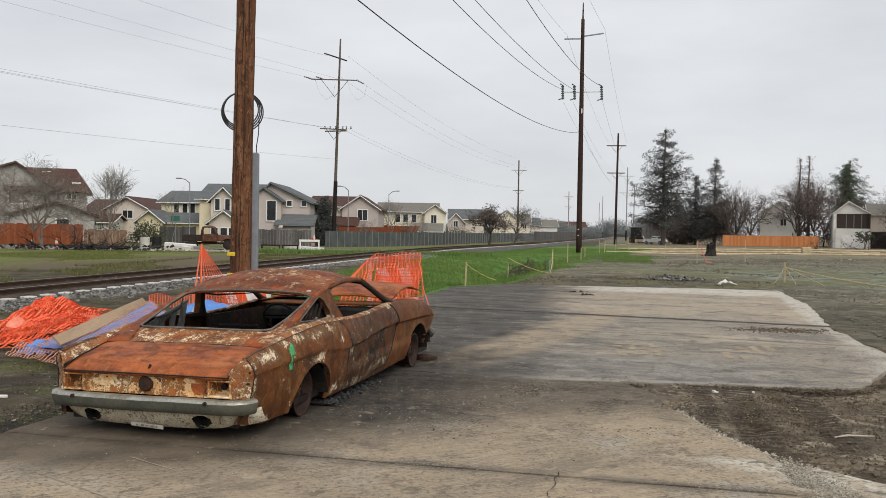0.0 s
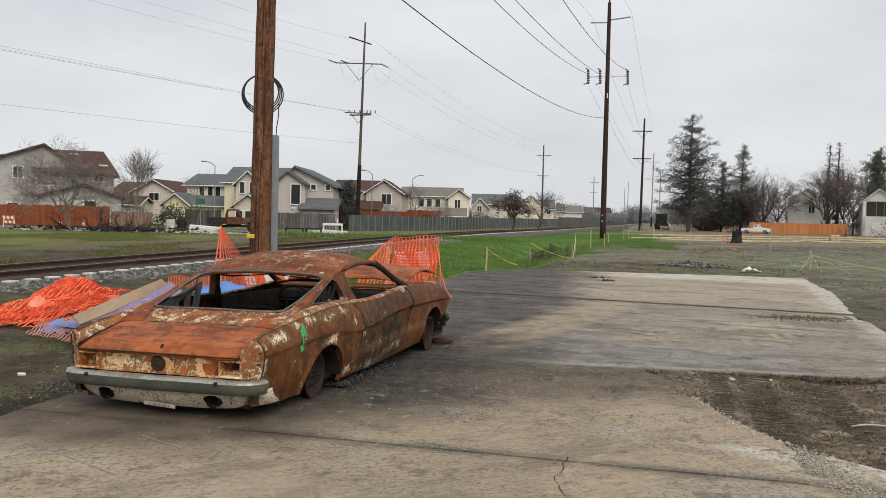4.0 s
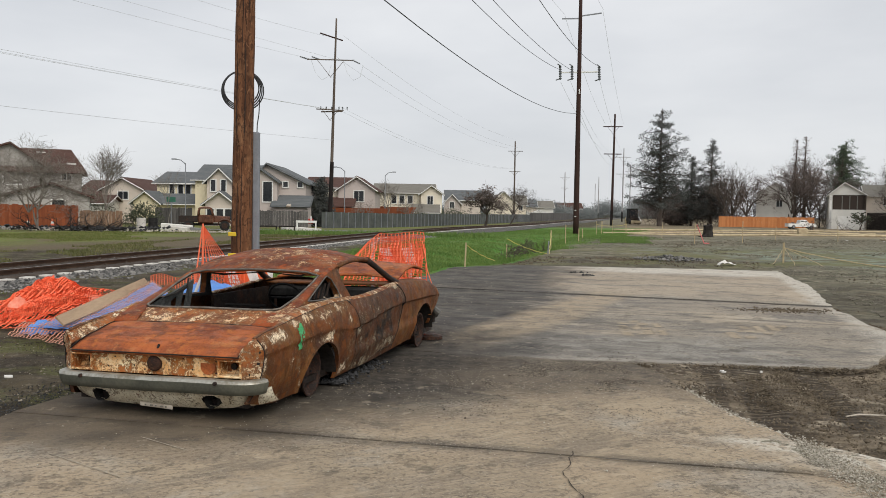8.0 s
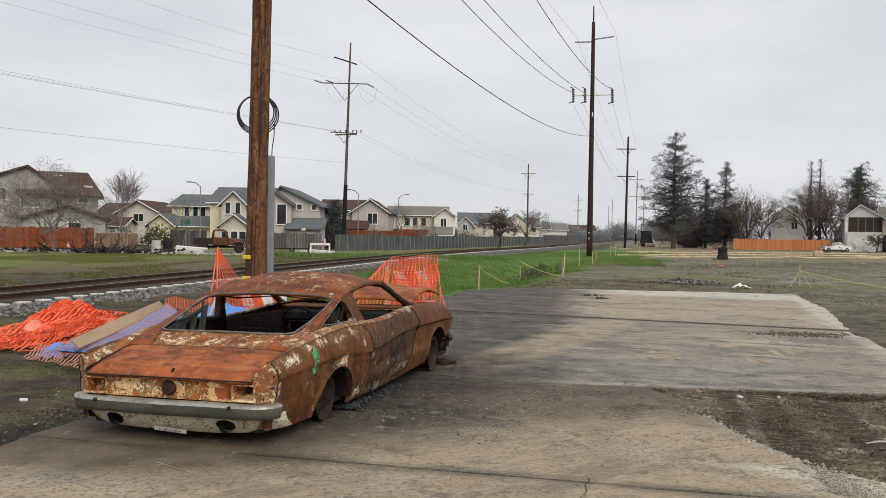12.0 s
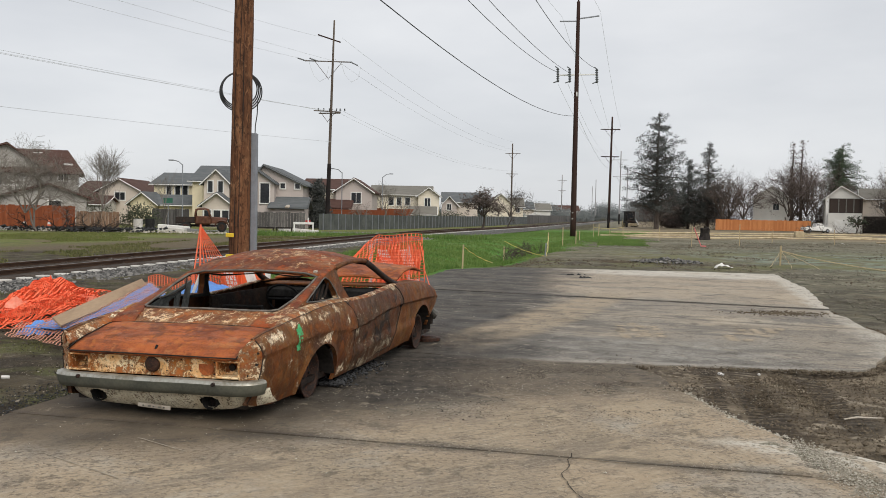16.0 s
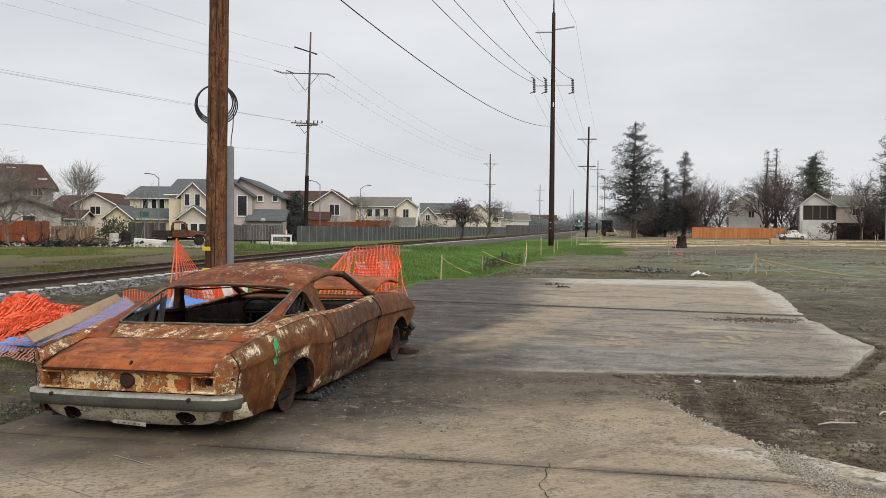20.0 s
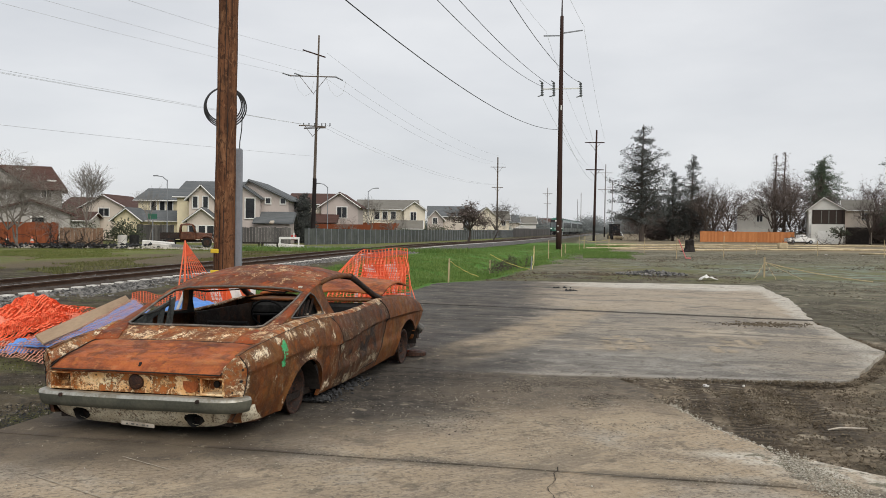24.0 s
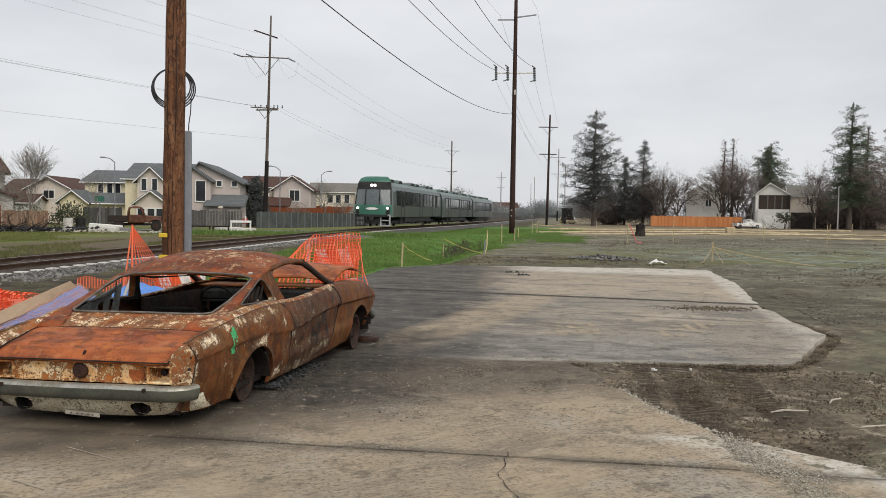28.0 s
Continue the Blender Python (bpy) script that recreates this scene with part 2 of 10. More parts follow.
    M["rust_fender"] = rust("burnt_rust_fender", 0.70, 0.64, ((0.175, 0.060, 0.0150), (0.105, 0.038, 0.0115)))
    M["rust_deck_flaking"] = rust("burnt_rust_deck_flaking", 0.535, 0.64, ((0.32, 0.098, 0.026), (0.17, 0.048, 0.016)), tones=((0.96, 0.75, 0.50), (0.70, 0.40, 0.19)))
    M["rust_dark"] = rust("burnt_inside", 0.80, 0.42, ((0.045, 0.022, 0.014), (0.02, 0.014, 0.012)))
    M["rust_rim"] = rust("burnt_rim", 0.82, 0.50, ((0.045, 0.021, 0.014), (0.022, 0.013, 0.011)), 3)
    M["rust_old"] = rust("old_truck_rust", 0.74, 0.64, ((0.125, 0.046, 0.023), (0.068, 0.027, 0.016)))
    M["pale_valance"] = rust("scorched_valance", 0.40, 0.62, ((0.30, 0.20, 0.13), (0.2, 0.11, 0.06)), 1.3, tones=((0.74, 0.69, 0.54), (0.52, 0.45, 0.32)))
    M["soot"] = plain("sooty_metal", (0.012, 0.012, 0.012), (0.034, 0.033, 0.032), 5, 40, 0.75, 0.2, local=True)
    M["chrome"] = plain("dulled_chrome", (0.46, 0.455, 0.41), (0.22, 0.195, 0.145), 5, 40, 0.45, 0.6, 0.2, local=True)
    # darker copy of the chrome, standing in for reflected dark ground
    M["bumper_under"] = plain("chrome_reflecting_ground", (0.064, 0.068, 0.055), (0.13, 0.13, 0.100), 5, 60, 0.55, 0.15, local=True)
    M["trim_pale"] = plain("burnt_bright_trim", (0.22, 0.20, 0.175), (0.09, 0.07, 0.055), 8, 60, 0.6, 0.2, local=True)
    M["inner_grey"] = plain("ash_grey_sheet", (0.05, 0.053, 0.052), (0.13, 0.135, 0.13), 5, 40, 0.8, 0.0, local=True)
    M["trim_dark"] = plain("scorched_trim", (0.10, 0.10, 0.095), (0.20, 0.19, 0.17), 8, 60, 0.55, 0.5, local=True)
    M["green_spray"] = plain("green_spray_paint", (0.03, 0.27, 0.09), (0.13, 0.47, 0.21), 14, 60, 0.6, local=True)
    M["plate"] = plain("scorched_plate", (0.52, 0.47, 0.40), (0.32, 0.27, 0.21), 8, 50, 0.6, local=True)

    # bare earth: churned mud by the slab, grey-green field, brown verge by the railway
    n = Nodes("earth")
    big, mid, fine = n.noise(0.12, 6, 0.6), n.noise(1.3, 6, 0.62), n.noise(16, 5, 0.7)
    clod = n.cells(9)
    wob = n.math("MULTIPLY", n.math("SUBTRACT", n.noise(0.35, 5, 0.6), 0.5), 5.0)
    field = n.mix(n.ramp(mid, 0.35, 0.65), (0.105, 0.099, 0.070), (0.185, 0.174, 0.128))
    for angle, long, wide, lo, amount, tone, sd in ((-4, 9.0, 2.2, 0.50, 0.80, (0.085, 0.080, 0.056), 1), (3, 5.0, 1.0, 0.52, 0.75, (0.150, 0.128, 0.088), 2), (-7, 14.0, 3.0, 0.53, 0.75, (0.062, 0.052, 0.037), 3), (-2, 3.0, 0.7, 0.53, 0.75, (0.066, 0.070, 0.046), 4), (-5, 2.2, 0.5, 0.55, 0.70, (0.300, 0.280, 0.215), 5), (2, 18.0, 4.0, 0.54, 0.65, (0.215, 0.205, 0.160), 6)):
        field = n.mix(n.ramp(n.grain(angle, wide * 2.0, wide * 1.3, 10, 0.74, 1.2, sd), lo, lo + 0.06, 0, amount), field, tone)
    scar = n.math("MULTIPLY", n.ramp(n.math("ADD", n.axis(n.pos, 0.12, 1, 0), n.math("MULTIPLY", wob, 0.9)), 33.5, 30.0), n.ramp(n.axis(n.pos, 1, 0, 0), 11.0, 6.5))
    field = n.mix(n.math("MULTIPLY", scar, n.ramp(n.noise(0.9, 9, 0.72), 0.40, 0.56, 0.9, 0.3)), field, (0.052, 0.045, 0.035))
    mint = n.math("MULTIPLY", n.ramp(n.axis(n.pos, 1, 0.35, 0), 19.0, 25.0), n.ramp(n.axis(n.pos, 0, 1, 0), 50, 30))
    field = n.mix(n.math("MULTIPLY", mint, n.ramp(mid, 0.42, 0.6, 0, 0.7)), field, (0.20, 0.26, 0.215))
    mud = n.mix(n.ramp(mid, 0.35, 0.68), (0.085, 0.068, 0.050), (0.235, 0.194, 0.142))
    rut = n.t.nodes.new("ShaderNodeTexWave")
    rut.inputs["Scale"].default_value, rut.inputs["Distortion"].default_value, rut.inputs["Detail"].default_value = 2.6, 4.0, 3.0
    mpr = n.t.nodes.new("ShaderNodeMapping")
    mpr.inputs["Rotation"].default_value = (0, 0, radians(-75))
    n.t.links.new(n.pos, mpr.inputs[0]), n.t.links.new(mpr.outputs[0], rut.inputs["Vector"])
    mud = n.mix(n.math("MULTIPLY", n.ramp(rut.outputs["Fac"], 0.3, 0.6), n.ramp(n.noise(0.8, 4, 0.6), 0.50, 0.60, 0, 0.45)), mud, (0.038, 0.029, 0.021))
    mud = n.mix(n.ramp(n.noise(2.2, 9, 0.74), 0.50, 0.60, 0, 0.75), mud, (0.050, 0.038, 0.027))
    mud = n.mix(n.ramp(n.noise(7.0, 9, 0.74), 0.52, 0.60, 0, 0.7), mud, (0.058, 0.045, 0.033))
    mud = n.mix(n.ramp(n.noise(3.2, 8, 0.72), 0.54, 0.64, 0, 0.7), mud, (0.38, 0.33, 0.255))
    cleat = n.math("FRACT", n.math("DIVIDE", n.math("ADD", n.axis(n.pos, 0.235, 0.972, 0), n.math("MULTIPLY", mid, 0.08)), 0.105))
    for at, half in ((0.945, 0.17), (0.60, 0.09), (1.55, 0.14)):
        lane = n.ramp(n.math("ABSOLUTE", n.math("ADD", n.axis(n.pos, 0.972, -0.235, 0, -at), n.math("MULTIPLY", n.math("SUBTRACT", mid, 0.5), 0.10))), half, half * 0.75)
        lane = n.math("MULTIPLY", lane, n.ramp(n.axis(n.pos, 0, 1, 0), 5.9, 6.6))
        mud = n.mix(n.math("MULTIPLY", lane, n.ramp(cleat, 0.35, 0.55, 0.25, 0.85)), mud, (0.034, 0.027, 0.020))
    moss = n.math("MULTIPLY", n.ramp(n.math("ADD", n.axis(n.pos, 1, -0.55, 0), n.math("MULTIPLY", wob, 0.1)), -0.5, 1.0), n.ramp(n.noise(0.9, 8, 0.7), 0.42, 0.56, 0, 0.75))
    mud = n.mix(moss, mud, (0.135, 0.145, 0.092))
    near = n.ramp(n.math("ADD", n.axis(n.pos, 0.25, 1, 0), wob), 12.0, 15.5)
    c = n.mix(near, mud, field)
    moss = n.math("MULTIPLY", n.ramp(n.axis(n.pos, 0, 1, 0), 24.5, 27), n.ramp(n.axis(n.pos, 0, 1, 0), 46, 36))
    moss = n.math("MULTIPLY", moss, n.ramp(n.noise(0.45, 8, 0.68, None, (0.6, 1, 1)), 0.45, 0.58, 0, 0.75))
    c = n.mix(moss, c, (0.118, 0.120, 0.046))
    verge = n.mix(n.ramp(mid, 0.38, 0.62), (0.074, 0.060, 0.038), (0.036, 0.029, 0.020))
    verge = n.mix(n.ramp(n.noise(0.9, 8, 0.7), 0.48, 0.58, 0, 0.75), verge, (0.088, 0.094, 0.032))
    verge = n.mix(n.ramp(n.noise(3.6, 9, 0.75), 0.52, 0.60, 0, 0.75), verge, (0.030, 0.025, 0.020))
    verge = n.mix(n.ramp(n.noise(6.5, 9, 0.75), 0.56, 0.63, 0, 0.6), verge, (0.155, 0.135, 0.100))
    verge = n.mix(n.ramp(n.noise(2.1, 5, 0.65), 0.56, 0.7, 0, 0.8), verge, (0.035, 0.028, 0.022))
    left = n.ramp(n.math("ADD", n.axis(n.pos, 1, -0.2, 0), n.math("MULTIPLY", wob, 0.15)), -2.2, -3.6)
    c = n.mix(left, c, verge)
    verge = n.mix(n.ramp(n.noise(0.3, 8, 0.66), 0.50, 0.58, 0, 0.8), verge, (0.06, 0.045, 0.03))
    far = n.ramp(n.math("ADD", n.axis(n.pos, -0.12, 1, 0), n.math("MULTIPLY", wob, 1.2)), 62, 78)
    tan = n.mix(n.ramp(n.noise(0.3, 5, 0.6, None, (0.4, 1.5, 1)), 0.4, 0.6), (0.125, 0.108, 0.072), (0.235, 0.190, 0.128))
    right = n.ramp(n.axis(n.pos, 1, -0.22, 0), -3.0, 1.0)
    c = n.mix(n.math("MULTIPLY", far, right), c, tan)
    lawn = n.mix(n.ramp(mid, 0.38, 0.62), (0.082, 0.100, 0.028), (0.135, 0.128, 0.054))
    lawn = n.mix(n.ramp(n.noise(0.22, 8, 0.66, None, (1, 0.6, 1)), 0.48, 0.58, 0, 0.8), lawn, (0.125, 0.155, 0.034))
    lawn = n.mix(n.ramp(n.noise(0.30, 8, 0.68, None, (1, 0.5, 1)), 0.53, 0.60, 0, 0.8), lawn, (0.115, 0.088, 0.056))
    bank = n.math("ADD", n.axis(n.pos, 1, -0.18, 0), n.math("MULTIPLY", wob, 0.6))
    lawn = n.mix(n.math("MULTIPLY", n.ramp(bank, -23.0, -20.5), n.ramp(n.axis(n.pos, 0, 1, 0), 62, 48, 0, 0.92)), lawn, (0.105, 0.082, 0.056))
    over = n.ramp(n.axis(n.pos, 1, -0.18, 0), -14.6, -15.6)
    over2 = n.math("MULTIPLY", over, n.ramp(n.math("ADD", n.axis(n.pos, -1.1, 1, 0), n.math("MULTIPLY", wob, 0.4)), 43, 47))
    c = n.mix(over2, c, lawn)
    green = n.math("MULTIPLY", n.ramp(n.math("ADD", n.axis(n.pos, 1, -0.30, 0), n.math("MULTIPLY", wob, 0.25)), -5.9, -6.6), n.ramp(n.math("ADD", n.axis(n.pos, 1, -0.09, 0), n.math("MULTIPLY", wob, 0.1)), -6.3, -5.7))
    green = n.math("MULTIPLY", green, n.math("MULTIPLY", n.ramp(n.axis(n.pos, 0, 1, 0), 17, 19), n.ramp(n.axis(n.pos, 0, 1, 0), 132, 112)))
    c = n.mix(n.math("MULTIPLY", green, n.ramp(mid, 0.3, 0.5, 0.55, 1.0)), c, n.mix(n.ramp(n.noise(0.5, 6, 0.6), 0.4, 0.62), (0.06, 0.17, 0.022), (0.10, 0.15, 0.035)))
    c = n.mix(n.ramp(fine, 0.46, 0.72, 0, 0.45), c, (0.032, 0.026, 0.019))
    c = n.mix(n.ramp(n.noise(45, 3, 0.6), 0.63, 0.72, 0, 0.5), c, (0.27, 0.24, 0.185))
    n.bump(n.math("ADD", n.math("ADD", fine, n.math("MULTIPLY", clod, 0.6)), mid), 0.9, 0.05)
    c = n.mix(1.0, c, (1.28, 1.26, 1.22), "MULTIPLY")
    M["earth"] = n.done(c, n.ramp(mid, 0.3, 0.7, 0.8, 0.98))

    # old concrete: tan dust, soot and painted shadow by the wreck, soil from the dip, tyre dirt
    n = Nodes("slab_concrete")
    big, mid, fine = n.noise(0.45, 6, 0.6), n.noise(2.2, 6, 0.65), n.noise(28, 4, 0.65)
    wob = n.math("MULTIPLY", n.math("SUBTRACT", n.noise(0.8, 7, 0.68), 0.5), 3.2)
    grain, brush = n.noise(7.0, 9, 0.75), n.noise(2.6, 9, 0.72, dist=0.4)
    away = n.axis(n.pos, 0.1, 1, 0)

    def over(c, mask, colour, lo=None, hi=None, by=None):
        """Lay a colour over c where mask holds, broken up by a noise."""
        f = mask if by is None else n.math("MULTIPLY", mask, n.ramp(by, lo, hi))
        return n.mix(f, c, colour)

    def span(v, a, b, soft):
        return n.math("MULTIPLY", n.ramp(v, a - soft, a + soft), n.ramp(v, b + soft, b - soft))
    c = n.mix(n.ramp(big, 0.36, 0.64), (0.385, 0.308, 0.212), (0.318, 0.256, 0.180))
    c = over(c, 0.6, (0.36, 0.335, 0.290), 0.50, 0.60, n.noise(0.7, 10, 0.70, dist=0.4))
    c = over(c, 0.7, (0.395, 0.308, 0.210), 0.46, 0.58, n.noise(0.55, 10, 0.72, None, None, 0.5))
    c = over(c, 0.45, (0.185, 0.152, 0.118), 0.50, 0.62, mid)
    c = over(c, 0.5, (0.210, 0.174, 0.130), 0.48, 0.58, n.noise(0.30, 9, 0.66, dist=0.5))
    c = over(c, 0.5, (0.135, 0.116, 0.094), 0.54, 0.62, n.grain(35, 2.2, 0.9, seed=3))
    # swept dust: fine curved ripples on the near yard
    ripple = n.grain(28, 0.30, 0.045, 7, 0.7, 1.6, 5)
    c = over(c, 0.42, (0.50, 0.415, 0.305), 0.50, 0.62, ripple)
    c = over(c, 0.46, (0.165, 0.135, 0.100), 0.52, 0.64, n.grain(24, 0.34, 0.05, 7, 0.7, 1.4, 9))
    # the far panels: greyer, scraped along their joint
    far = n.ramp(n.math("ADD", away, n.math("MULTIPLY", wob, 0.12)), 8.9, 9.15)
    c = over(c, n.math("MULTIPLY", far, 0.70), (0.285, 0.260, 0.222))
    c = over(c, n.math("MULTIPLY", far, 0.62), (0.415, 0.345, 0.256), 0.49, 0.60, n.grain(-20, 2.0, 1.1, seed=1, dist=0.8))
    c = over(c, n.math("MULTIPLY", far, 0.70), (0.175, 0.158, 0.136), 0.52, 0.62, n.grain(-18, 1.7, 1.0, seed=2, dist=0.9))
    c = over(c, n.math("MULTIPLY", far, 0.5), (0.500, 0.445, 0.360), 0.54, 0.64, n.grain(-18, 1.1, 0.6, seed=6, dist=0.8))
    c = over(c, n.math("MULTIPLY", far, 0.45), (0.120, 0.105, 0.088), 0.56, 0.64, n.grain(-20, 0.6, 0.35, seed=8, dist=0.8))
    # washed cool grey just past the dip
    wash = n.math("MULTIPLY", span(n.math("ADD", away, n.math("MULTIPLY", wob, 0.35)), 9.0, 10.9, 0.35), n.ramp(n.math("ADD", n.axis(n.pos, 1, 0, 0), wob), 0.2, 1.4))
    wash = n.math("MULTIPLY", wash, n.ramp(n.axis(n.pos, 1, 0, 0), 4.6, 3.2))
    c = over(c, n.math("MULTIPLY", wash, 0.6), n.mix(n.ramp(brush, 0.4, 0.6), (0.325, 0.318, 0.295), (0.190, 0.184, 0.168)))
    c = over(c, n.math("MULTIPLY", far, 0.75), (0.150, 0.140, 0.126), 0.50, 0.59, n.grain(-20, 1.5, 0.8, 10, 0.72, 0.9, 21))
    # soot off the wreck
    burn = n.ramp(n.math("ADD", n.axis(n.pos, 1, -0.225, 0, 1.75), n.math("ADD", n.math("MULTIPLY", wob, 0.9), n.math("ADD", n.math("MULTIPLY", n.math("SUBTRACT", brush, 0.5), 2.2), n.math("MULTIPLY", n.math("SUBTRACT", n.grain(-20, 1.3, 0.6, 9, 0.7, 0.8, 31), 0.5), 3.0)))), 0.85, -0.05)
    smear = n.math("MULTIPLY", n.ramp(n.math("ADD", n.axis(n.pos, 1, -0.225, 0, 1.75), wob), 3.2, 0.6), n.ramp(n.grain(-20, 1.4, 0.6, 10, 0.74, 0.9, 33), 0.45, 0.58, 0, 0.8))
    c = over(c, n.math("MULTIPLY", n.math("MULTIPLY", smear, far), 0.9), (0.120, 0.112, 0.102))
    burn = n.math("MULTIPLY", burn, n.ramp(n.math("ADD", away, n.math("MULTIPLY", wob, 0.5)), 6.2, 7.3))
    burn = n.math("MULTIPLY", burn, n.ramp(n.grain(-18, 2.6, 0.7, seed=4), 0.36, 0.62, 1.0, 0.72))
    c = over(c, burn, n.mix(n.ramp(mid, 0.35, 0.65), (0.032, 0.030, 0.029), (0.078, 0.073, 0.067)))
    # tan track driven across the soot
    lane = n.math("ABSOLUTE", n.math("ADD", n.axis(n.pos, 0.905, -0.426, 0, 3.95), n.math("MULTIPLY", wob, 0.16)))
    track = n.math("MULTIPLY", n.ramp(lane, 0.62, 0.25), span(n.math("ADD", away, n.math("MULTIPLY", wob, 0.6)), 9.8, 17.5, 1.0))
    c = over(c, n.math("MULTIPLY", track, n.ramp(brush, 0.40, 0.62, 0.95, 0.35)), (0.375, 0.302, 0.212))
    # sandy far end and pale weathered rims
    sand = n.math("MULTIPLY", n.ramp(n.axis(n.pos, 0.36, 0.93, 0), 15.8, 16.6), n.ramp(n.math("ADD", n.axis(n.pos, 1, -0.2, 0), wob), -2.2, -0.4))
    c = over(c, n.math("MULTIPLY", sand, 0.7), (0.43, 0.355, 0.265), 0.36, 0.56, n.grain(-20, 1.6, 0.9, seed=12, dist=0.8))
    pale = n.math("MULTIPLY", n.ramp(n.math("ADD", n.axis(n.pos, 0.35, 1, 0), n.math("MULTIPLY", wob, 0.5)), 23.2, 24.6), n.ramp(n.math("ADD", n.axis(n.pos, 1, 0, 0), wob), 3.2, 4.8))
    pale = n.math("MAXIMUM", pale, n.math("MULTIPLY", n.ramp(n.math("ADD", n.axis(n.pos, 0.96, -0.28, 0), n.math("MULTIPLY", wob, 0.14)), 1.95, 2.3), n.ramp(n.axis(n.pos, 0, 1, 0), 13.0, 15.5)))
    c = over(c, n.math("MULTIPLY", pale, n.ramp(n.noise(1.4, 9, 0.7), 0.35, 0.55, 0.35, 0.95)), (0.58, 0.545, 0.475))
    edge = n.ramp(n.math("ADD", n.axis(n.pos, 0.955, -0.295, 0), n.math("MULTIPLY", wob, 0.25)), 1.75, 2.2)
    edge = n.math("MULTIPLY", edge, n.ramp(n.axis(n.pos, 0, 1, 0), 7.6, 8.6))
    c = over(c, n.math("MULTIPLY", edge, n.ramp(mid, 0.3, 0.6, 0.3, 0.85)), (0.50, 0.465, 0.40))
    # soil carried over the panels from the muddy dip
    soil = n.math("ADD", away, n.math("MULTIPLY", wob, 0.45))
    dirt = n.math("MULTIPLY", n.ramp(n.math("ADD", soil, n.math("MULTIPLY", n.ramp(n.axis(n.pos, 1, 0, 0), 1.4, -0.2), 0.55)), 6.9, 7.9), n.ramp(n.math("ADD", away, n.math("MULTIPLY", wob, 0.12)), 9.05, 8.85))
    dirt = n.math("MULTIPLY", dirt, n.ramp(n.math("ADD", n.axis(n.pos, 1, 0, 0), wob), -1.4, 0.2, 0.55, 1.0))
    c = over(c, n.math("MULTIPLY", dirt, n.ramp(n.noise(4.0, 9, 0.72), 0.38, 0.58, 1.0, 0.75)), n.mix(n.ramp(grain, 0.4, 0.6), (0.048, 0.039, 0.030), (0.115, 0.093, 0.069)))
    silt = n.math("MULTIPLY", span(soil, 7.4, 8.2, 0.25), span(n.math("ADD", n.axis(n.pos, 1, 0, 0), wob), -0.2, 1.2, 0.5))
    c = over(c, n.math("MULTIPLY", silt, 0.7), (0.150, 0.120, 0.088))
    sill = n.math("MULTIPLY", n.ramp(n.math("ABSOLUTE", n.axis(n.pos, 0.10, 1, 0, -9.02)), 0.16, 0.04), n.ramp(n.axis(n.pos, 1, 0, 0), 0.6, 1.6))
    c = over(c, n.math("MULTIPLY", sill, n.ramp(brush, 0.35, 0.6, 0.2, 0.8)), (0.36, 0.34, 0.305))
    # the crumbling pale margin by the mud
    rim = n.math("MULTIPLY", n.ramp(n.math("ADD", n.axis(n.pos, 0.771, 0.637, 0), n.math("MULTIPLY", wob, 0.14)), 4.95, 5.35), n.math("MULTIPLY", n.ramp(n.axis(n.pos, 0, 1, 0), 5.95, 5.7), n.ramp(n.axis(n.pos, 0, 1, 0), 2.4, 3.4)))
    c = over(c, n.math("MULTIPLY", rim, n.ramp(n.noise(3.2, 9, 0.74, dist=0.6), 0.42, 0.56, 0.2, 0.95)), (0.60, 0.565, 0.49))
    c = over(c, rim, (0.16, 0.15, 0.105), 0.53, 0.60, n.noise(5.0, 9, 0.74))
    # joints filled with dirt: a thin dark line in a soft smear
    line = n.math("ABSOLUTE", n.math("ADD", n.axis(n.pos, 0.22, 0.975, 0, -5.385), n.math("MULTIPLY", wob, 0.018)))
    c = over(c, n.math("MULTIPLY", n.ramp(line, 0.16, 0.0, 0, 0.75), n.ramp(n.grain(-12, 0.9, 0.3), 0.36, 0.56, 0.25, 1.0)), (0.085, 0.075, 0.062))
    c = over(c, n.math("MULTIPLY", n.ramp(line, 0.020, 0.006, 0, 0.55), n.ramp(brush, 0.3, 0.5, 0.5, 1.0)), (0.035, 0.030, 0.026))
    line = n.math("ABSOLUTE", n.math("ADD", n.axis(n.pos, 0.349, 0.937, 0), n.math("ADD", -15.81, n.math("MULTIPLY", wob, 0.03))))
    c = over(c, n.math("MULTIPLY", n.ramp(line, 0.20, 0.06, 0, 0.9), n.ramp(brush, 0.25, 0.5, 0.7, 1.0)), (0.045, 0.041, 0.037))
    line = n.math("ABSOLUTE", n.math("ADD", n.axis(n.pos, 0.349, 0.937, 0), n.math("ADD", -13.2, n.math("MULTIPLY", wob, 0.06))))
    c = over(c, n.math("MULTIPLY", n.ramp(line, 0.10, 0.03, 0, 0.6), n.ramp(brush, 0.35, 0.5, 0.2, 1.0)), (0.095, 0.085, 0.072))
    # cleated tyre prints in the dust
    wv = n.t.nodes.new("ShaderNodeTexWave")
    wv.inputs["Scale"].default_value, wv.inputs["Distortion"].default_value, wv.inputs["Detail"].default_value = 3.6, 2.2, 3.0
    mpw = n.t.nodes.new("ShaderNodeMapping")
    mpw.inputs["Rotation"].default_value = (0, 0, radians(62))
    n.t.links.new(n.pos, mpw.inputs[0]), n.t.links.new(mpw.outputs[0], wv.inputs["Vector"])
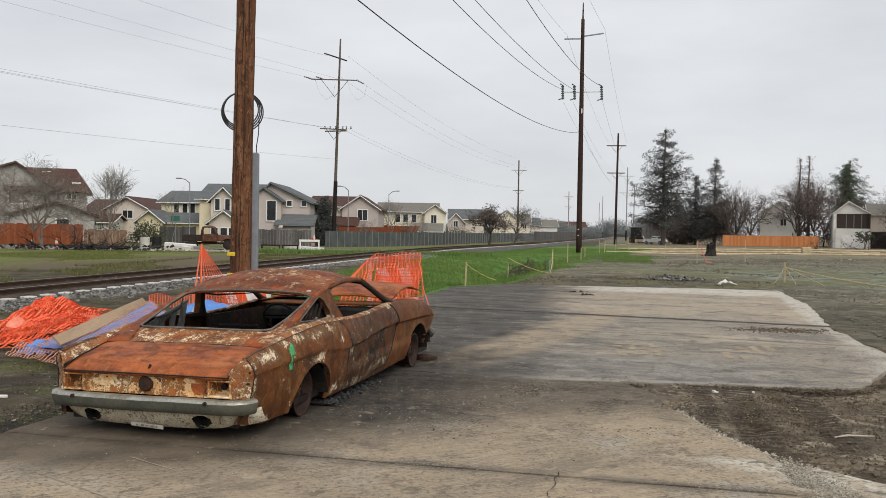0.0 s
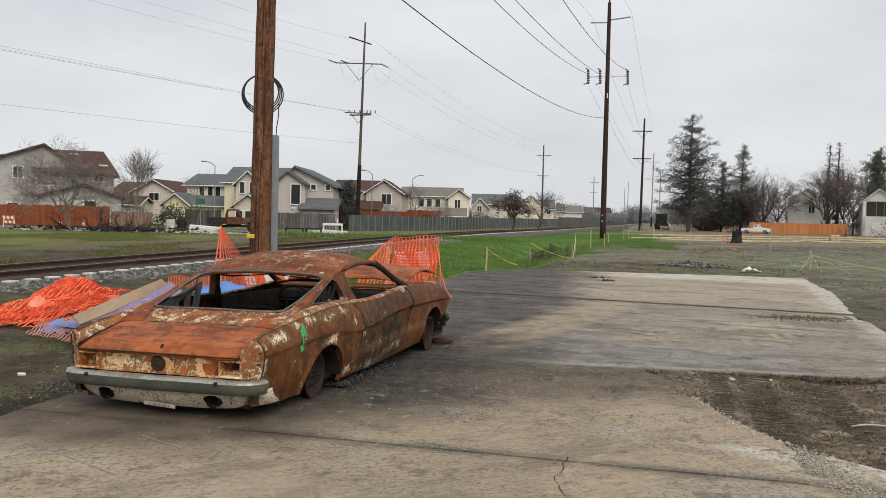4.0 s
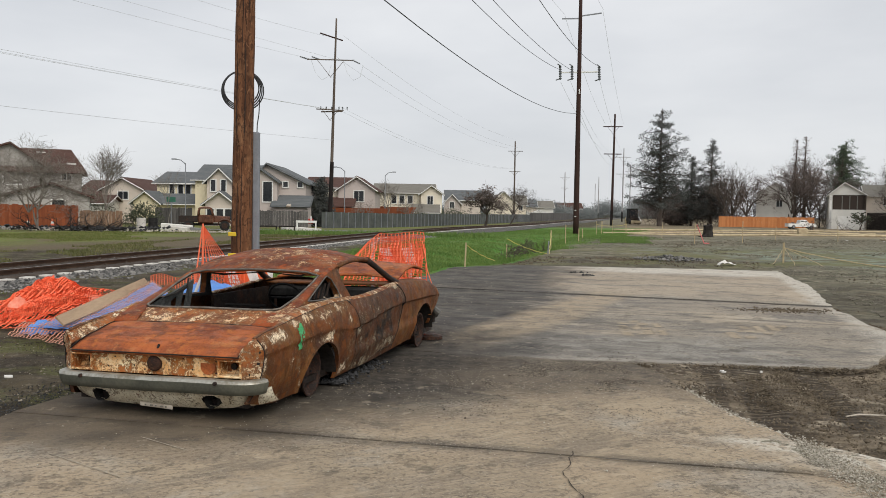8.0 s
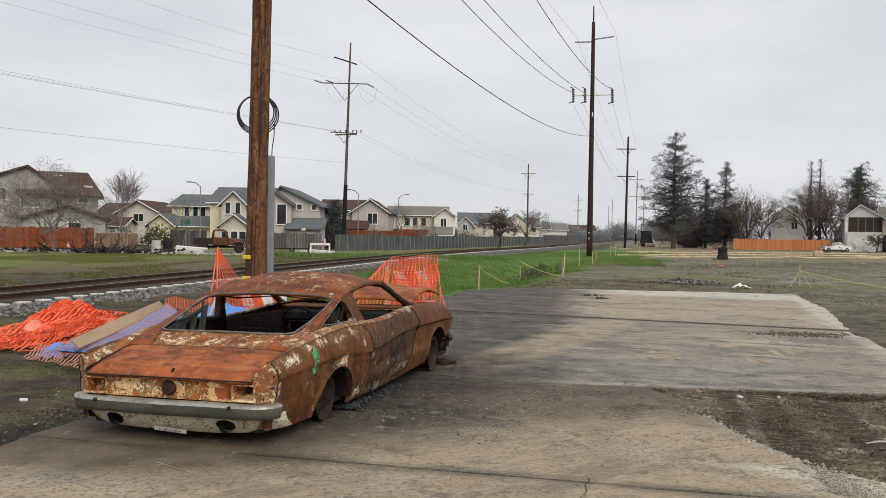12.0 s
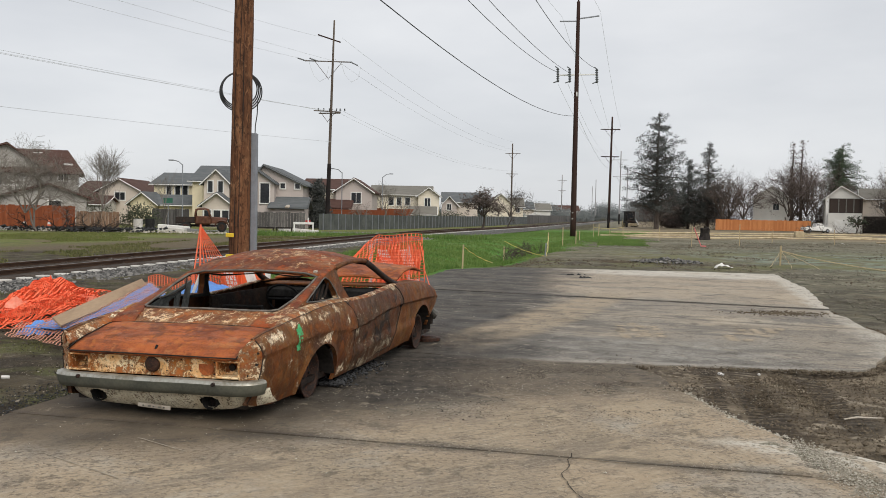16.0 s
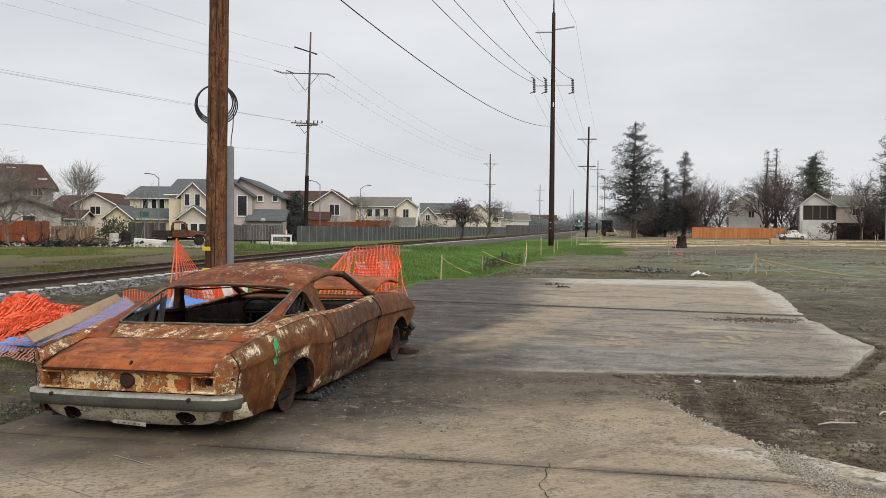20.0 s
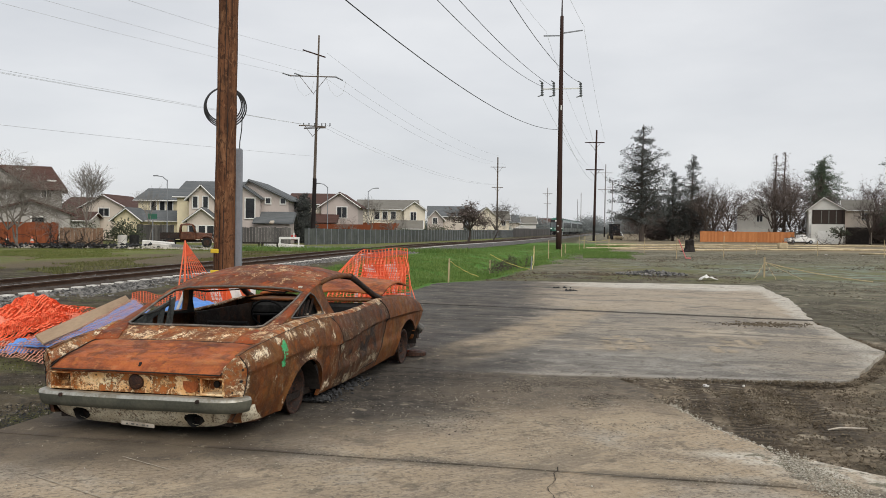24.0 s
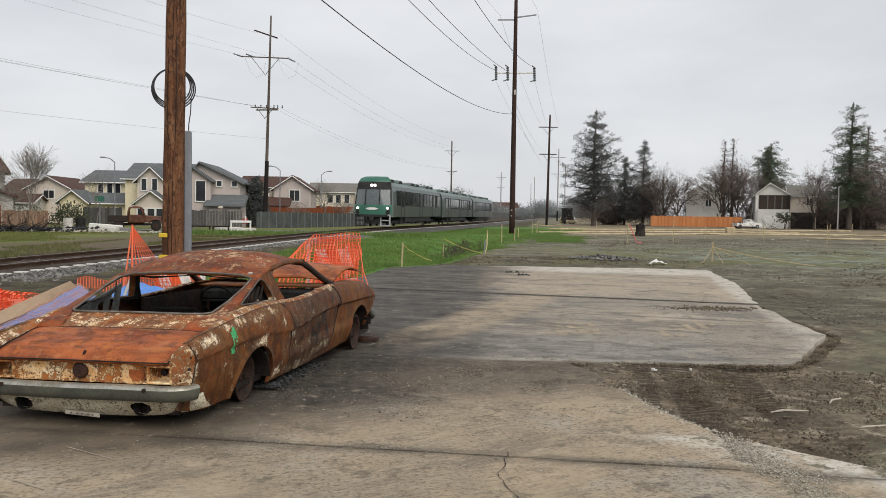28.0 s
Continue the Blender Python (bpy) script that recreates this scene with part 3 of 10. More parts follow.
    lanes = n.math("ADD", n.ramp(n.math("ABSOLUTE", n.math("ADD", n.axis(n.pos, 0.30, 0.95, 0), n.math("ADD", -11.4, n.math("MULTIPLY", wob, 0.12)))), 0.40, 0.26), n.ramp(n.math("ABSOLUTE", n.math("ADD", n.axis(n.pos, 0.36, 0.93, 0), n.math("ADD", -12.9, n.math("MULTIPLY", wob, 0.15)))), 0.42, 0.15))
    tread = n.math("MULTIPLY", n.math("MULTIPLY", n.math("MINIMUM", lanes, 1.0), n.ramp(n.noise(0.9, 5, 0.6), 0.45, 0.58)), n.ramp(wv.outputs["Fac"], 0.35, 0.65))
    tread = n.math("MULTIPLY", tread, n.ramp(n.axis(n.pos, 1, 0, 0), 1.4, 2.4))
    c = n.mix(n.math("MULTIPLY", tread, 0.4), c, (0.40, 0.340, 0.260))
    # grit, dark and pale
    speck = n.math("MULTIPLY", n.ramp(n.noise(0.7, 5, 0.6), 0.36, 0.58, 0.3, 1.0), n.math("SUBTRACT", 1.0, n.math("MULTIPLY", burn, 0.7)))
    c = n.mix(n.math("MULTIPLY", speck, n.ramp(fine, 0.50, 0.62, 0, 0.6)), c, (0.085, 0.071, 0.056))
    c = n.mix(n.math("MULTIPLY", speck, n.ramp(n.noise(60, 4, 0.65), 0.57, 0.66, 0, 0.7)), c, (0.52, 0.455, 0.365))
    # soot and the car's shadow, painted together round the tail of the wreck
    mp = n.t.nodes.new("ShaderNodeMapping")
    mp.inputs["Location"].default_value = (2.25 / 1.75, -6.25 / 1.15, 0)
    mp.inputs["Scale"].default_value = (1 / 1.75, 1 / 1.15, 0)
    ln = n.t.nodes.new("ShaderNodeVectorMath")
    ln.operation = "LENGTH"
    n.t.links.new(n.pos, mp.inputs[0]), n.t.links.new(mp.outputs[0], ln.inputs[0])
    soot_shade = n.ramp(n.math("ADD", ln.outputs["Value"], n.math("MULTIPLY", wob, 0.35)), 1.15, 0.50, 0, 0.85)
    c = over(c, soot_shade, n.mix(n.ramp(mid, 0.35, 0.65), (0.066, 0.053, 0.040), (0.135, 0.106, 0.076)))
    # ash and soot along the wreck, deepened to paint in its shadow
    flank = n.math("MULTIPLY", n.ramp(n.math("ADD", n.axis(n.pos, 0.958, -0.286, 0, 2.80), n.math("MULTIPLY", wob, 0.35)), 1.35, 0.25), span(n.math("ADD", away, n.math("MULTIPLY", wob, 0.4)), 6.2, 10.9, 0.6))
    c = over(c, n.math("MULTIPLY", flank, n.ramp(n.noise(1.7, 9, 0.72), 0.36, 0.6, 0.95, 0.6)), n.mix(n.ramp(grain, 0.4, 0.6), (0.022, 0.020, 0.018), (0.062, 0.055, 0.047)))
    # broken-up grime over the whole slab
    c = over(c, 0.55, (0.085, 0.074, 0.060), 0.535, 0.61, n.noise(3.1, 10, 0.78, dist=0.3))
    c = over(c, 0.4, (0.47, 0.400, 0.300), 0.575, 0.64, n.noise(4.3, 10, 0.78, dist=0.3))
    n.bump(n.math("ADD", n.math("ADD", n.math("MULTIPLY", fine, 0.5), n.math("ADD", n.math("MULTIPLY", ripple, 0.7), grain)), n.math("MULTIPLY", tread, 0.5)), 0.65, 0.016)
    M["dust"] = plain("pale_dust", (0.36, 0.305, 0.232), (0.27, 0.228, 0.172), 6, 40, 0.95)
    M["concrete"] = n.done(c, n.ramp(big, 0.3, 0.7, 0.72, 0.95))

    n = Nodes("ballast_bed")
    v = n.cells(13, None, "Color")
    s = n.noise(1.4, 5, 0.6)
    sep = n.t.nodes.new("ShaderNodeSeparateColor")
    n.t.links.new(v, sep.inputs[0])
    c = n.mix(sep.outputs[0], (0.045, 0.045, 0.045), (0.19, 0.185, 0.175))
    c = n.mix(n.ramp(s, 0.4, 0.7, 0, 0.5), c, (0.09, 0.075, 0.06))
    n.bump(n.cells(13), 1.0, 0.06)
    M["ballast"] = n.done(c, 0.9)
    n = Nodes("ballast_stone")
    c = n.mix(n.island, (0.055, 0.055, 0.055), (0.27, 0.26, 0.245))
    n.bump(n.noise(60, 3), 0.4, 0.01)
    M["stone"] = n.done(c, 0.9)
    n = Nodes("rubble_stone")
    c = n.mix(n.island, (0.20, 0.175, 0.13), (0.50, 0.47, 0.40))
    M["rubble"] = n.done(c, 0.9)
    n = Nodes("soil_grit")
    M["soil_grit"] = n.done(n.mix(n.math("POWER", n.island, 3.0), (0.045, 0.037, 0.028), (0.34, 0.30, 0.24)), 0.9)
    M["crib"] = plain("dark_crib_ballast", (0.045, 0.036, 0.03), (0.10, 0.082, 0.068), 1.5, 12, 0.95, 0, 0.8, 0.04)
    M["rail"] = plain("brown_rail", (0.055, 0.032, 0.022), (0.10, 0.06, 0.04), 2, 30, 0.75, 0.3)
    M["rail_head"] = plain("worn_rail_head", (0.22, 0.19, 0.17), (0.12, 0.09, 0.07), 2, 30, 0.4, 0.7)
    M["tie"] = plain("pale_concrete_tie", (0.64, 0.62, 0.58), (0.46, 0.435, 0.40), 2, 25, 0.85)

    # grass: each blade has its own tone
    for key, a, b in (("grass", (0.046, 0.118, 0.021), (0.185, 0.255, 0.070)), ("dry_grass", (0.07, 0.085, 0.022), (0.17, 0.155, 0.07)), ("lawn_grass", (0.075, 0.108, 0.022), (0.185, 0.185, 0.062))):
        n = Nodes(key)
        patch = n.noise(0.6, 5, 0.6)
        f = n.math("ADD", n.math("MULTIPLY", n.island, 0.6), n.math("MULTIPLY", n.ramp(patch, 0.35, 0.65), 0.4))
        M[key] = n.done(n.mix(f, a, b), 0.7)

    # timber
    n = Nodes("creosoted_pole")
    g1, g2 = n.noise(9, 6, 0.65, n.obj, (1, 1, 0.05)), n.noise(40, 4, 0.6, n.obj, (1, 1, 0.06))
    knots = n.noise(2.0, 4, 0.6, n.obj, (1, 1, 0.6))
    c = n.mix(n.ramp(g1, 0.38, 0.62), (0.080, 0.035, 0.018), (0.175, 0.078, 0.037))
    c = n.mix(n.ramp(g2, 0.55, 0.68, 0, 0.9), c, (0.022, 0.013, 0.009))
    c = n.mix(n.ramp(knots, 0.52, 0.66, 0, 0.6), c, (0.34, 0.185, 0.095))
    c = n.mix(n.ramp(n.noise(3.2, 6, 0.7, n.obj, (1, 1, 0.55), 1.2), 0.58, 0.64, 0, 0.85), c, (0.05, 0.024, 0.013))
    c = n.mix(n.ramp(n.noise(11.0, 5, 0.65, n.obj, (1, 1, 0.45), 1.5), 0.52, 0.62, 0, 0.75), c, (0.040, 0.020, 0.012))
    c = n.mix(n.ramp(n.noise(14.0, 5, 0.65, n.obj, (1, 1, 0.5), 1.2), 0.56, 0.66, 0, 0.6), c, (0.30, 0.150, 0.075))
    n.bump(n.math("ADD", g1, g2), 0.8, 0.012)
    M["pole"] = n.done(c, 0.85)
    M["pole_far"] = plain("dark_pole", (0.028, 0.016, 0.014), (0.055, 0.030, 0.024), 1, 14, 0.85, stretch=(1, 1, 0.1))
    # timber lightened so that distance haze is part of its colour
    M["pole_pale"] = plain("haze_paled_pole", (0.34, 0.33, 0.33), (0.26, 0.25, 0.25), 1, 14, 0.85, stretch=(1, 1, 0.1))
    M["pole_grey"] = plain("weathered_pole", (0.15, 0.125, 0.105), (0.085, 0.065, 0.052), 1, 14, 0.85, stretch=(1, 1, 0.1))
    M["pole_base"] = plain("tarred_pole_base", (0.010, 0.008, 0.008), (0.024, 0.019, 0.018), 1, 14, 0.85)
    M["galv"] = plain("galvanised_steel", (0.26, 0.275, 0.30), (0.20, 0.21, 0.23), 4, 40, 0.5, 0.3)
    M["insulator"] = plain("insulator_grey", (0.10, 0.11, 0.12), (0.16, 0.17, 0.18), 5, 30, 0.4)
    M["yellow_tag"] = plain("yellow_tag", (0.75, 0.52, 0.02), (0.6, 0.42, 0.03), 9, 60, 0.5)
    M["cable"] = plain("black_cable", (0.012, 0.012, 0.013), (0.03, 0.03, 0.03), 9, 40, 0.5)
    M["wire"] = plain("aerial_wire", (0.055, 0.06, 0.068), (0.08, 0.085, 0.09), 1, 9, 0.6, 0.3, 0)
    # close to the sky's tone: the faintness of distant wires is painted in
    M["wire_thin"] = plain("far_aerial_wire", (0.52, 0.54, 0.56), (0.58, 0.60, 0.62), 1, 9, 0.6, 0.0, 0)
    n = Nodes("fence_redwood")
    g = n.noise(12, 5, 0.6, None, (1, 1, 0.1))
    c = n.mix(n.rand, (0.20, 0.058, 0.025), (0.29, 0.085, 0.034))
    M["fence_red"] = n.done(n.mix(n.ramp(g, 0.4, 0.7, 0, 0.6), c, (0.14, 0.042, 0.02)), 0.8)
    n = Nodes("fence_new_cedar")
    g = n.noise(12, 5, 0.6, None, (1, 1, 0.1))
    c = n.mix(n.rand, (0.40, 0.15, 0.055), (0.52, 0.22, 0.085))
    M["fence_orange"] = n.done(n.mix(n.ramp(g, 0.4, 0.7, 0, 0.5), c, (0.3, 0.11, 0.045)), 0.8)
    n = Nodes("fence_tan")
    g = n.noise(12, 5, 0.6, None, (1, 1, 0.1))
    c = n.mix(n.rand, (0.19, 0.115, 0.075), (0.26, 0.17, 0.115))
    M["fence_tan"] = n.done(n.mix(n.ramp(g, 0.4, 0.7, 0, 0.5), c, (0.12, 0.075, 0.05)), 0.8)
    n = Nodes("fence_weathered")
    g = n.noise(6, 5, 0.65, None, (1, 1, 0.15))
    c = n.mix(n.rand, (0.085, 0.082, 0.08), (0.16, 0.152, 0.145))
    M["fence_screen"] = plain("dark_windscreen_mesh", (0.060, 0.068, 0.066), (0.115, 0.122, 0.115), 0.9, 8, 0.85)
    M["fence_grey"] = n.done(n.mix(n.ramp(g, 0.42, 0.68, 0, 0.7), c, (0.055, 0.05, 0.048)), 0.85)
    M["stake_wood"] = plain("pale_stake", (0.50, 0.40, 0.24), (0.36, 0.29, 0.18), 6, 40, 0.8)
    M["yellow_tape"] = plain("yellow_tape", (0.62, 0.50, 0.10), (0.50, 0.42, 0.14), 5, 40, 0.5)
    M["straw"] = plain("straw_wattle", (0.62, 0.52, 0.35), (0.34, 0.27, 0.17), 1.2, 30, 0.9, bump=0.8, dist=0.03)
    M["net"] = plain("orange_safety_net", (0.97, 0.235, 0.11), (0.90, 0.165, 0.068), 3, 30, 0.55, 0, 0)
    M["net_pale"] = plain("bleached_safety_net", (0.70, 0.40, 0.30), (0.60, 0.30, 0.21), 3, 30, 0.6, 0, 0)
    M["red_plastic"] = plain("pale_red_plastic", (0.80, 0.30, 0.20), (0.78, 0.14, 0.06), 4, 30, 0.5, 0, 0.4, 0.02)
    M["blue_tarp"] = plain("blue_tarp", (0.07, 0.205, 0.60), (0.14, 0.32, 0.70), 5, 40, 0.5, 0, 0.5, 0.02)
    M["board"] = plain("raw_board", (0.40, 0.29, 0.19), (0.27, 0.19, 0.125), 3, 40, 0.8, stretch=(1, 0.2, 1), local=True)
    M["barrier"] = striped("barricade_stripes", (0.80, 0.13, 0.03), (0.78, 0.76, 0.72), 0.30, 20)
    M["white_plastic"] = plain("white_plastic", (0.72, 0.71, 0.68), (0.6, 0.58, 0.54), 5, 40, 0.5)
    M["white_paint"] = plain("white_paint", (0.78, 0.78, 0.76), (0.66, 0.65, 0.62), 2, 20, 0.6)
    M["red_paint"] = plain("red_paint", (0.42, 0.03, 0.025), (0.33, 0.025, 0.02), 3, 20, 0.5)
    M["pink_flag"] = plain("pink_marker", (0.72, 0.20, 0.20), (0.6, 0.16, 0.16), 5, 30, 0.6)
    M["charcoal"] = plain("charred_wood", (0.014, 0.012, 0.011), (0.04, 0.034, 0.03), 4, 30, 0.9)
    M["bark"] = plain("grey_bark", (0.15, 0.132, 0.115), (0.26, 0.235, 0.205), 2, 25, 0.9)
    M["bark_dark"] = plain("dark_bark", (0.062, 0.050, 0.044), (0.105, 0.085, 0.072), 2, 25, 0.9)
    # needle, scorched and far-tree tones are lifted towards grey to paint in haze
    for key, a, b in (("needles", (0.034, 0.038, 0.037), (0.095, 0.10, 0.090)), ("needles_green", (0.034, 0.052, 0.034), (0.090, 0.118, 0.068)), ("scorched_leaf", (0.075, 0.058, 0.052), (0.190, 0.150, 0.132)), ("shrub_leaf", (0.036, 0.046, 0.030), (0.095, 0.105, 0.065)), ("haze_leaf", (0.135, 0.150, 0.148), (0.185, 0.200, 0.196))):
        n = Nodes(key)
        M[key] = n.done(n.mix(n.island, a, b), 0.75)
    M["glass"] = plain("dark_window", (0.018, 0.02, 0.024), (0.035, 0.038, 0.042), 0.6, 5, 0.12, 0, 0)
    M["asphalt"] = plain("street_asphalt", (0.16, 0.16, 0.16), (0.22, 0.22, 0.215), 0.6, 20, 0.9)
    M["shingle_brown"] = plain("brown_shingles", (0.068, 0.037, 0.030), (0.105, 0.058, 0.047), 0.8, 9, 0.85, stretch=(1, 1, 6))
    M["shingle_grey"] = plain("grey_shingles", (0.095, 0.105, 0.11), (0.145, 0.152, 0.155), 0.8, 9, 0.85, stretch=(1, 1, 6))
    M["shingle_tan"] = plain("tan_shingles", (0.155, 0.145, 0.125), (0.205, 0.195, 0.17), 0.8, 9, 0.85, stretch=(1, 1, 6))
    for key, a in (("stucco_grey", (0.46, 0.44, 0.41)), ("stucco_taupe", (0.54, 0.475, 0.44)), ("stucco_yellow", (0.84, 0.75, 0.53)), ("stucco_cream", (0.80, 0.73, 0.60)), ("stucco_tan", (0.66, 0.585, 0.51)), ("stucco_white", (0.70, 0.69, 0.65)), ("siding_brown", (0.055, 0.042, 0.036))):
        M[key] = plain(key, a, tuple(0.86 * x for x in a), 0.7, 18, 0.9)
    M["trim_white"] = M["white_paint"]
    M["train_body"] = plain("grey_green_coach", (0.050, 0.074, 0.066), (0.066, 0.090, 0.080), 0.5, 9, 0.32, 0.3, 0, local=True)
    M["train_roof"] = plain("pale_green_roof", (0.16, 0.21, 0.195), (0.11, 0.15, 0.14), 0.7, 9, 0.5, 0.1, 0, local=True)
    M["train_green"] = plain("dull_green_coach", (0.030, 0.125, 0.085), (0.042, 0.150, 0.105), 0.7, 9, 0.35, 0.0, 0, local=True)
    M["train_dark"] = plain("coach_underframe", (0.018, 0.018, 0.019), (0.045, 0.044, 0.042), 2, 15, 0.8, local=True)
    # lighter than the side glass: reflected sky is put into this grey
    M["train_screen"] = plain("coach_windscreen", (0.085, 0.10, 0.105), (0.14, 0.16, 0.165), 0.7, 9, 0.05, 0, 0, local=True)
    M["train_glass"] = plain("coach_glass", (0.012, 0.018, 0.018), (0.022, 0.028, 0.028), 0.7, 9, 0.1, 0, 0, local=True)
    M["train_grey"] = plain("coupler_guard", (0.40, 0.41, 0.41), (0.28, 0.285, 0.285), 2, 15, 0.6, local=True)
    n = Nodes("lit_lamp")
    n.b.inputs["Emission Color"].default_value, n.b.inputs["Emission Strength"].default_value = (1, 0.97, 0.9, 1), 2.5
    M["lamp"] = n.done((0.9, 0.9, 0.85), 0.3)


materials()


# ---- mesh helpers ----
def obj(name, bm, mat, parent=None, label="", smooth=False):
    me = bpy.data.meshes.new(name)
    bm.to_mesh(me)
    bm.free()
    if smooth:
        me.shade_smooth()
    for m in (mat if isinstance(mat, (list, tuple)) else (mat,)):
        me.materials.append(M[m] if isinstance(m, str) else m)
    o = new(name, me)
    if parent is not None:
        o.parent = parent
    if label:
        o["label"] = label
    return o


def part(name, bm, material, parent, label="", smooth=False):
    return obj(name, bm, material, parent, label, smooth)


def again(name, src, parent, m):
    """One more object on the mesh of src."""
    o = new(name, src.data)
    o.parent = parent
    o.matrix_basis = m
    return o


def empty(name, m, label="", category="", group="", kind=""):
    o = new(name)
    o.matrix_basis = m
    o.empty_display_size = 0.2
    return tagged(o, label, category, group, kind)


def box(bm, cx, cy, cz, sx, sy, sz, m=None, bevel=0.0):
    r = bmesh.ops.create_cube(bm, size=1.0, matrix=Matrix.Translation((cx, cy, cz)) @ Matrix.Diagonal((sx, sy, sz, 1)))
    vs = r["verts"]
    if bevel:
        es = {e for v in vs for e in v.link_edges}
        out = bmesh.ops.bevel(bm, geom=list(es), offset=bevel, segments=1, affect="EDGES")
        vs = list({v for f in out["faces"] for v in f.verts} | {v for v in vs if v.is_valid})
    if m is not None:
        bmesh.ops.transform(bm, matrix=m, verts=vs)
    return vs


def cube(cx, cy, cz, sx, sy, sz, m=None, bevel=0.0):
    bm = bmesh.new()
    box(bm, cx, cy, cz, sx, sy, sz, m, bevel)
    return bm


def tube(bm, pts, radii, sides=8, caps=True):
    """A tube along points."""
    pts = [Vector(p) for p in pts]
    if not isinstance(radii, (list, tuple)):
        radii = [radii] * len(pts)
    rings, up = [], None
    for i, p in enumerate(pts):
        d = (pts[min(i + 1, len(pts) - 1)] - pts[max(i - 1, 0)])
        d = d.normalized() if d.length > 1e-9 else Vector((0, 0, 1))
        a = Vector((1, 0, 0)) if abs(d.x) < 0.9 else Vector((0, 1, 0))
        if up is not None:
            a = up
        b = d.cross(a)
        b = b.normalized() if b.length > 1e-6 else d.orthogonal().normalized()
        a = b.cross(d).normalized()
        up = a
        rings.append([bm.verts.new(p + radii[i] * (math.cos(k * math.tau / sides) * a + math.sin(k * math.tau / sides) * b)) for k in range(sides)])
    for r0, r1 in zip(rings, rings[1:]):
        for k in range(sides):
            bm.faces.new((r0[k], r0[(k + 1) % sides], r1[(k + 1) % sides], r1[k]))
    if caps and sides > 2:
        bm.faces.new(list(reversed(rings[0])))
        bm.faces.new(rings[-1])
    return bm


def prism(outline, z0, z1, jitter=0.0, step=0.25, seed=1):
    """A flat-topped piece with that outline, its edges broken up."""
    rnd = random.Random(seed)
    pts = []
    for (x0, y0), (x1, y1) in zip(outline, outline[1:] + outline[:1]):
        k = max(1, int(math.hypot(x1 - x0, y1 - y0) / step)) if jitter else 1
        for i in range(k):
            f = i / k
            w = jitter if i else jitter * 0.3
            pts.append((x0 + (x1 - x0) * f + rnd.gauss(0, w), y0 + (y1 - y0) * f + rnd.gauss(0, w)))
    bm = bmesh.new()
    top = [bm.verts.new((x, y, z1)) for x, y in pts]
    low = [bm.verts.new((x, y, z0)) for x, y in pts]
    f = bm.faces.new(top)
    for i in range(len(pts)):
        j = (i + 1) % len(pts)
        bm.faces.new((top[i], low[i], low[j], top[j]))
    bmesh.ops.recalc_face_normals(bm, faces=bm.faces)
    bmesh.ops.triangulate(bm, faces=[f])
    return bm


def smooth01(a, b, x):
    t = min(1.0, max(0.0, (x - a) / (b - a)))
    return t * t * (3 - 2 * t)


def gz(x, y):
    """Height of the ground."""
    z = -0.42 * smooth01(38, 110, y)
    z -= 0.35 * math.exp(-((x - (1.2 + (y - 30) * 0.2)) / 1.6) ** 2) * smooth01(24, 30, y) * (1 - smooth01(60, 72, y))
    return z


def track_x(y):
    """The railway's centre line."""
    a = -9.95 + 0.18 * (y - 17)
    k = max(0.0, y - 58)
    return a + 0.064 * (k - 14 * (1 - math.exp(-k / 14)))


def track_z(y):
    return 0.02 - 0.22 * smooth01(55, 130, y)


# ---- ground ----
def axis_steps():
    xs = [-2600, -900, -420, -220, -140, -90, -60] + [-45 + 1.5 * i for i in range(20)] + [-15 + 0.5 * i for i in range(28)] + [-1 + 0.25 * i for i in range(48)] + [11 + 0.75 * i for i in range(20)] + [26 + 4 * i for i in range(20)] + [120, 180, 300, 700, 2600]
    ys = [-2600, -600, -150, -60, -30, -15, -8] + [-4 + 1.0 * i for i in range(7)] + [3 + 0.25 * i for i in range(60)] + [18 + 0.5 * i for i in range(44)] + [40 + 2 * i for i in range(30)] + [100 + 8 * i for i in range(20)] + [280, 400, 600, 1000, 2600]
    return xs, ys


SLAB_LEFT = [(-4.9, -4.0), (-3.35, 4.6), (-3.05, 6.0), (-2.93, 6.9), (-2.2, 10.6)]


def in_mud(x, y):
    """How much the ground lies in the churned dip beside the slab."""
    return smooth01(0.9, 2.6, x) * (1 - smooth01(8.6, 10.6, y - 0.55 * max(0, x - 4))) * smooth01(2.5, 4.5, y)


def ground():
    xs, ys = axis_steps()
    bm = bmesh.new()
    rows = []
    for y in ys:
        row = []
        for x in xs:
            z = gz(x, y)
            near = 1 - smooth01(24, 60, max(abs(x), y))
            z += near * (0.05 * (noise.noise((x * 0.6, y * 0.6, 1.7))) + 0.035 * noise.noise((x * 2.3, y * 2.3, 4.1)))
            z -= 0.055
            z += in_mud(x, y) * (0.035 * noise.noise((x * 3.1, y * 3.1, 8.0)) + 0.016)
            slab = smooth01(-3.6 + (y - 5) * 0.18, -2.6 + (y - 5) * 0.18, x) * (1 - smooth01(23, 24.6, y + 0.25 * x)) * (1 - smooth01(-0.5, 0.6, x - (3.0 if y < 7.6 else 1.5 + (y - 8.2) * 0.55 if y < 24 else 9)))
            z -= 0.05 * slab
            row.append(bm.verts.new((x, y, z)))
        rows.append(row)
    for r0, r1 in zip(rows, rows[1:]):
        for a, b, c, d in zip(r0, r0[1:], r1[1:], r1):
            bm.faces.new((a, b, c, d))
    tagged(obj("ground", bm, "earth", smooth=True), "bare churned earth, mud and patchy field", "ground", kind="structure")


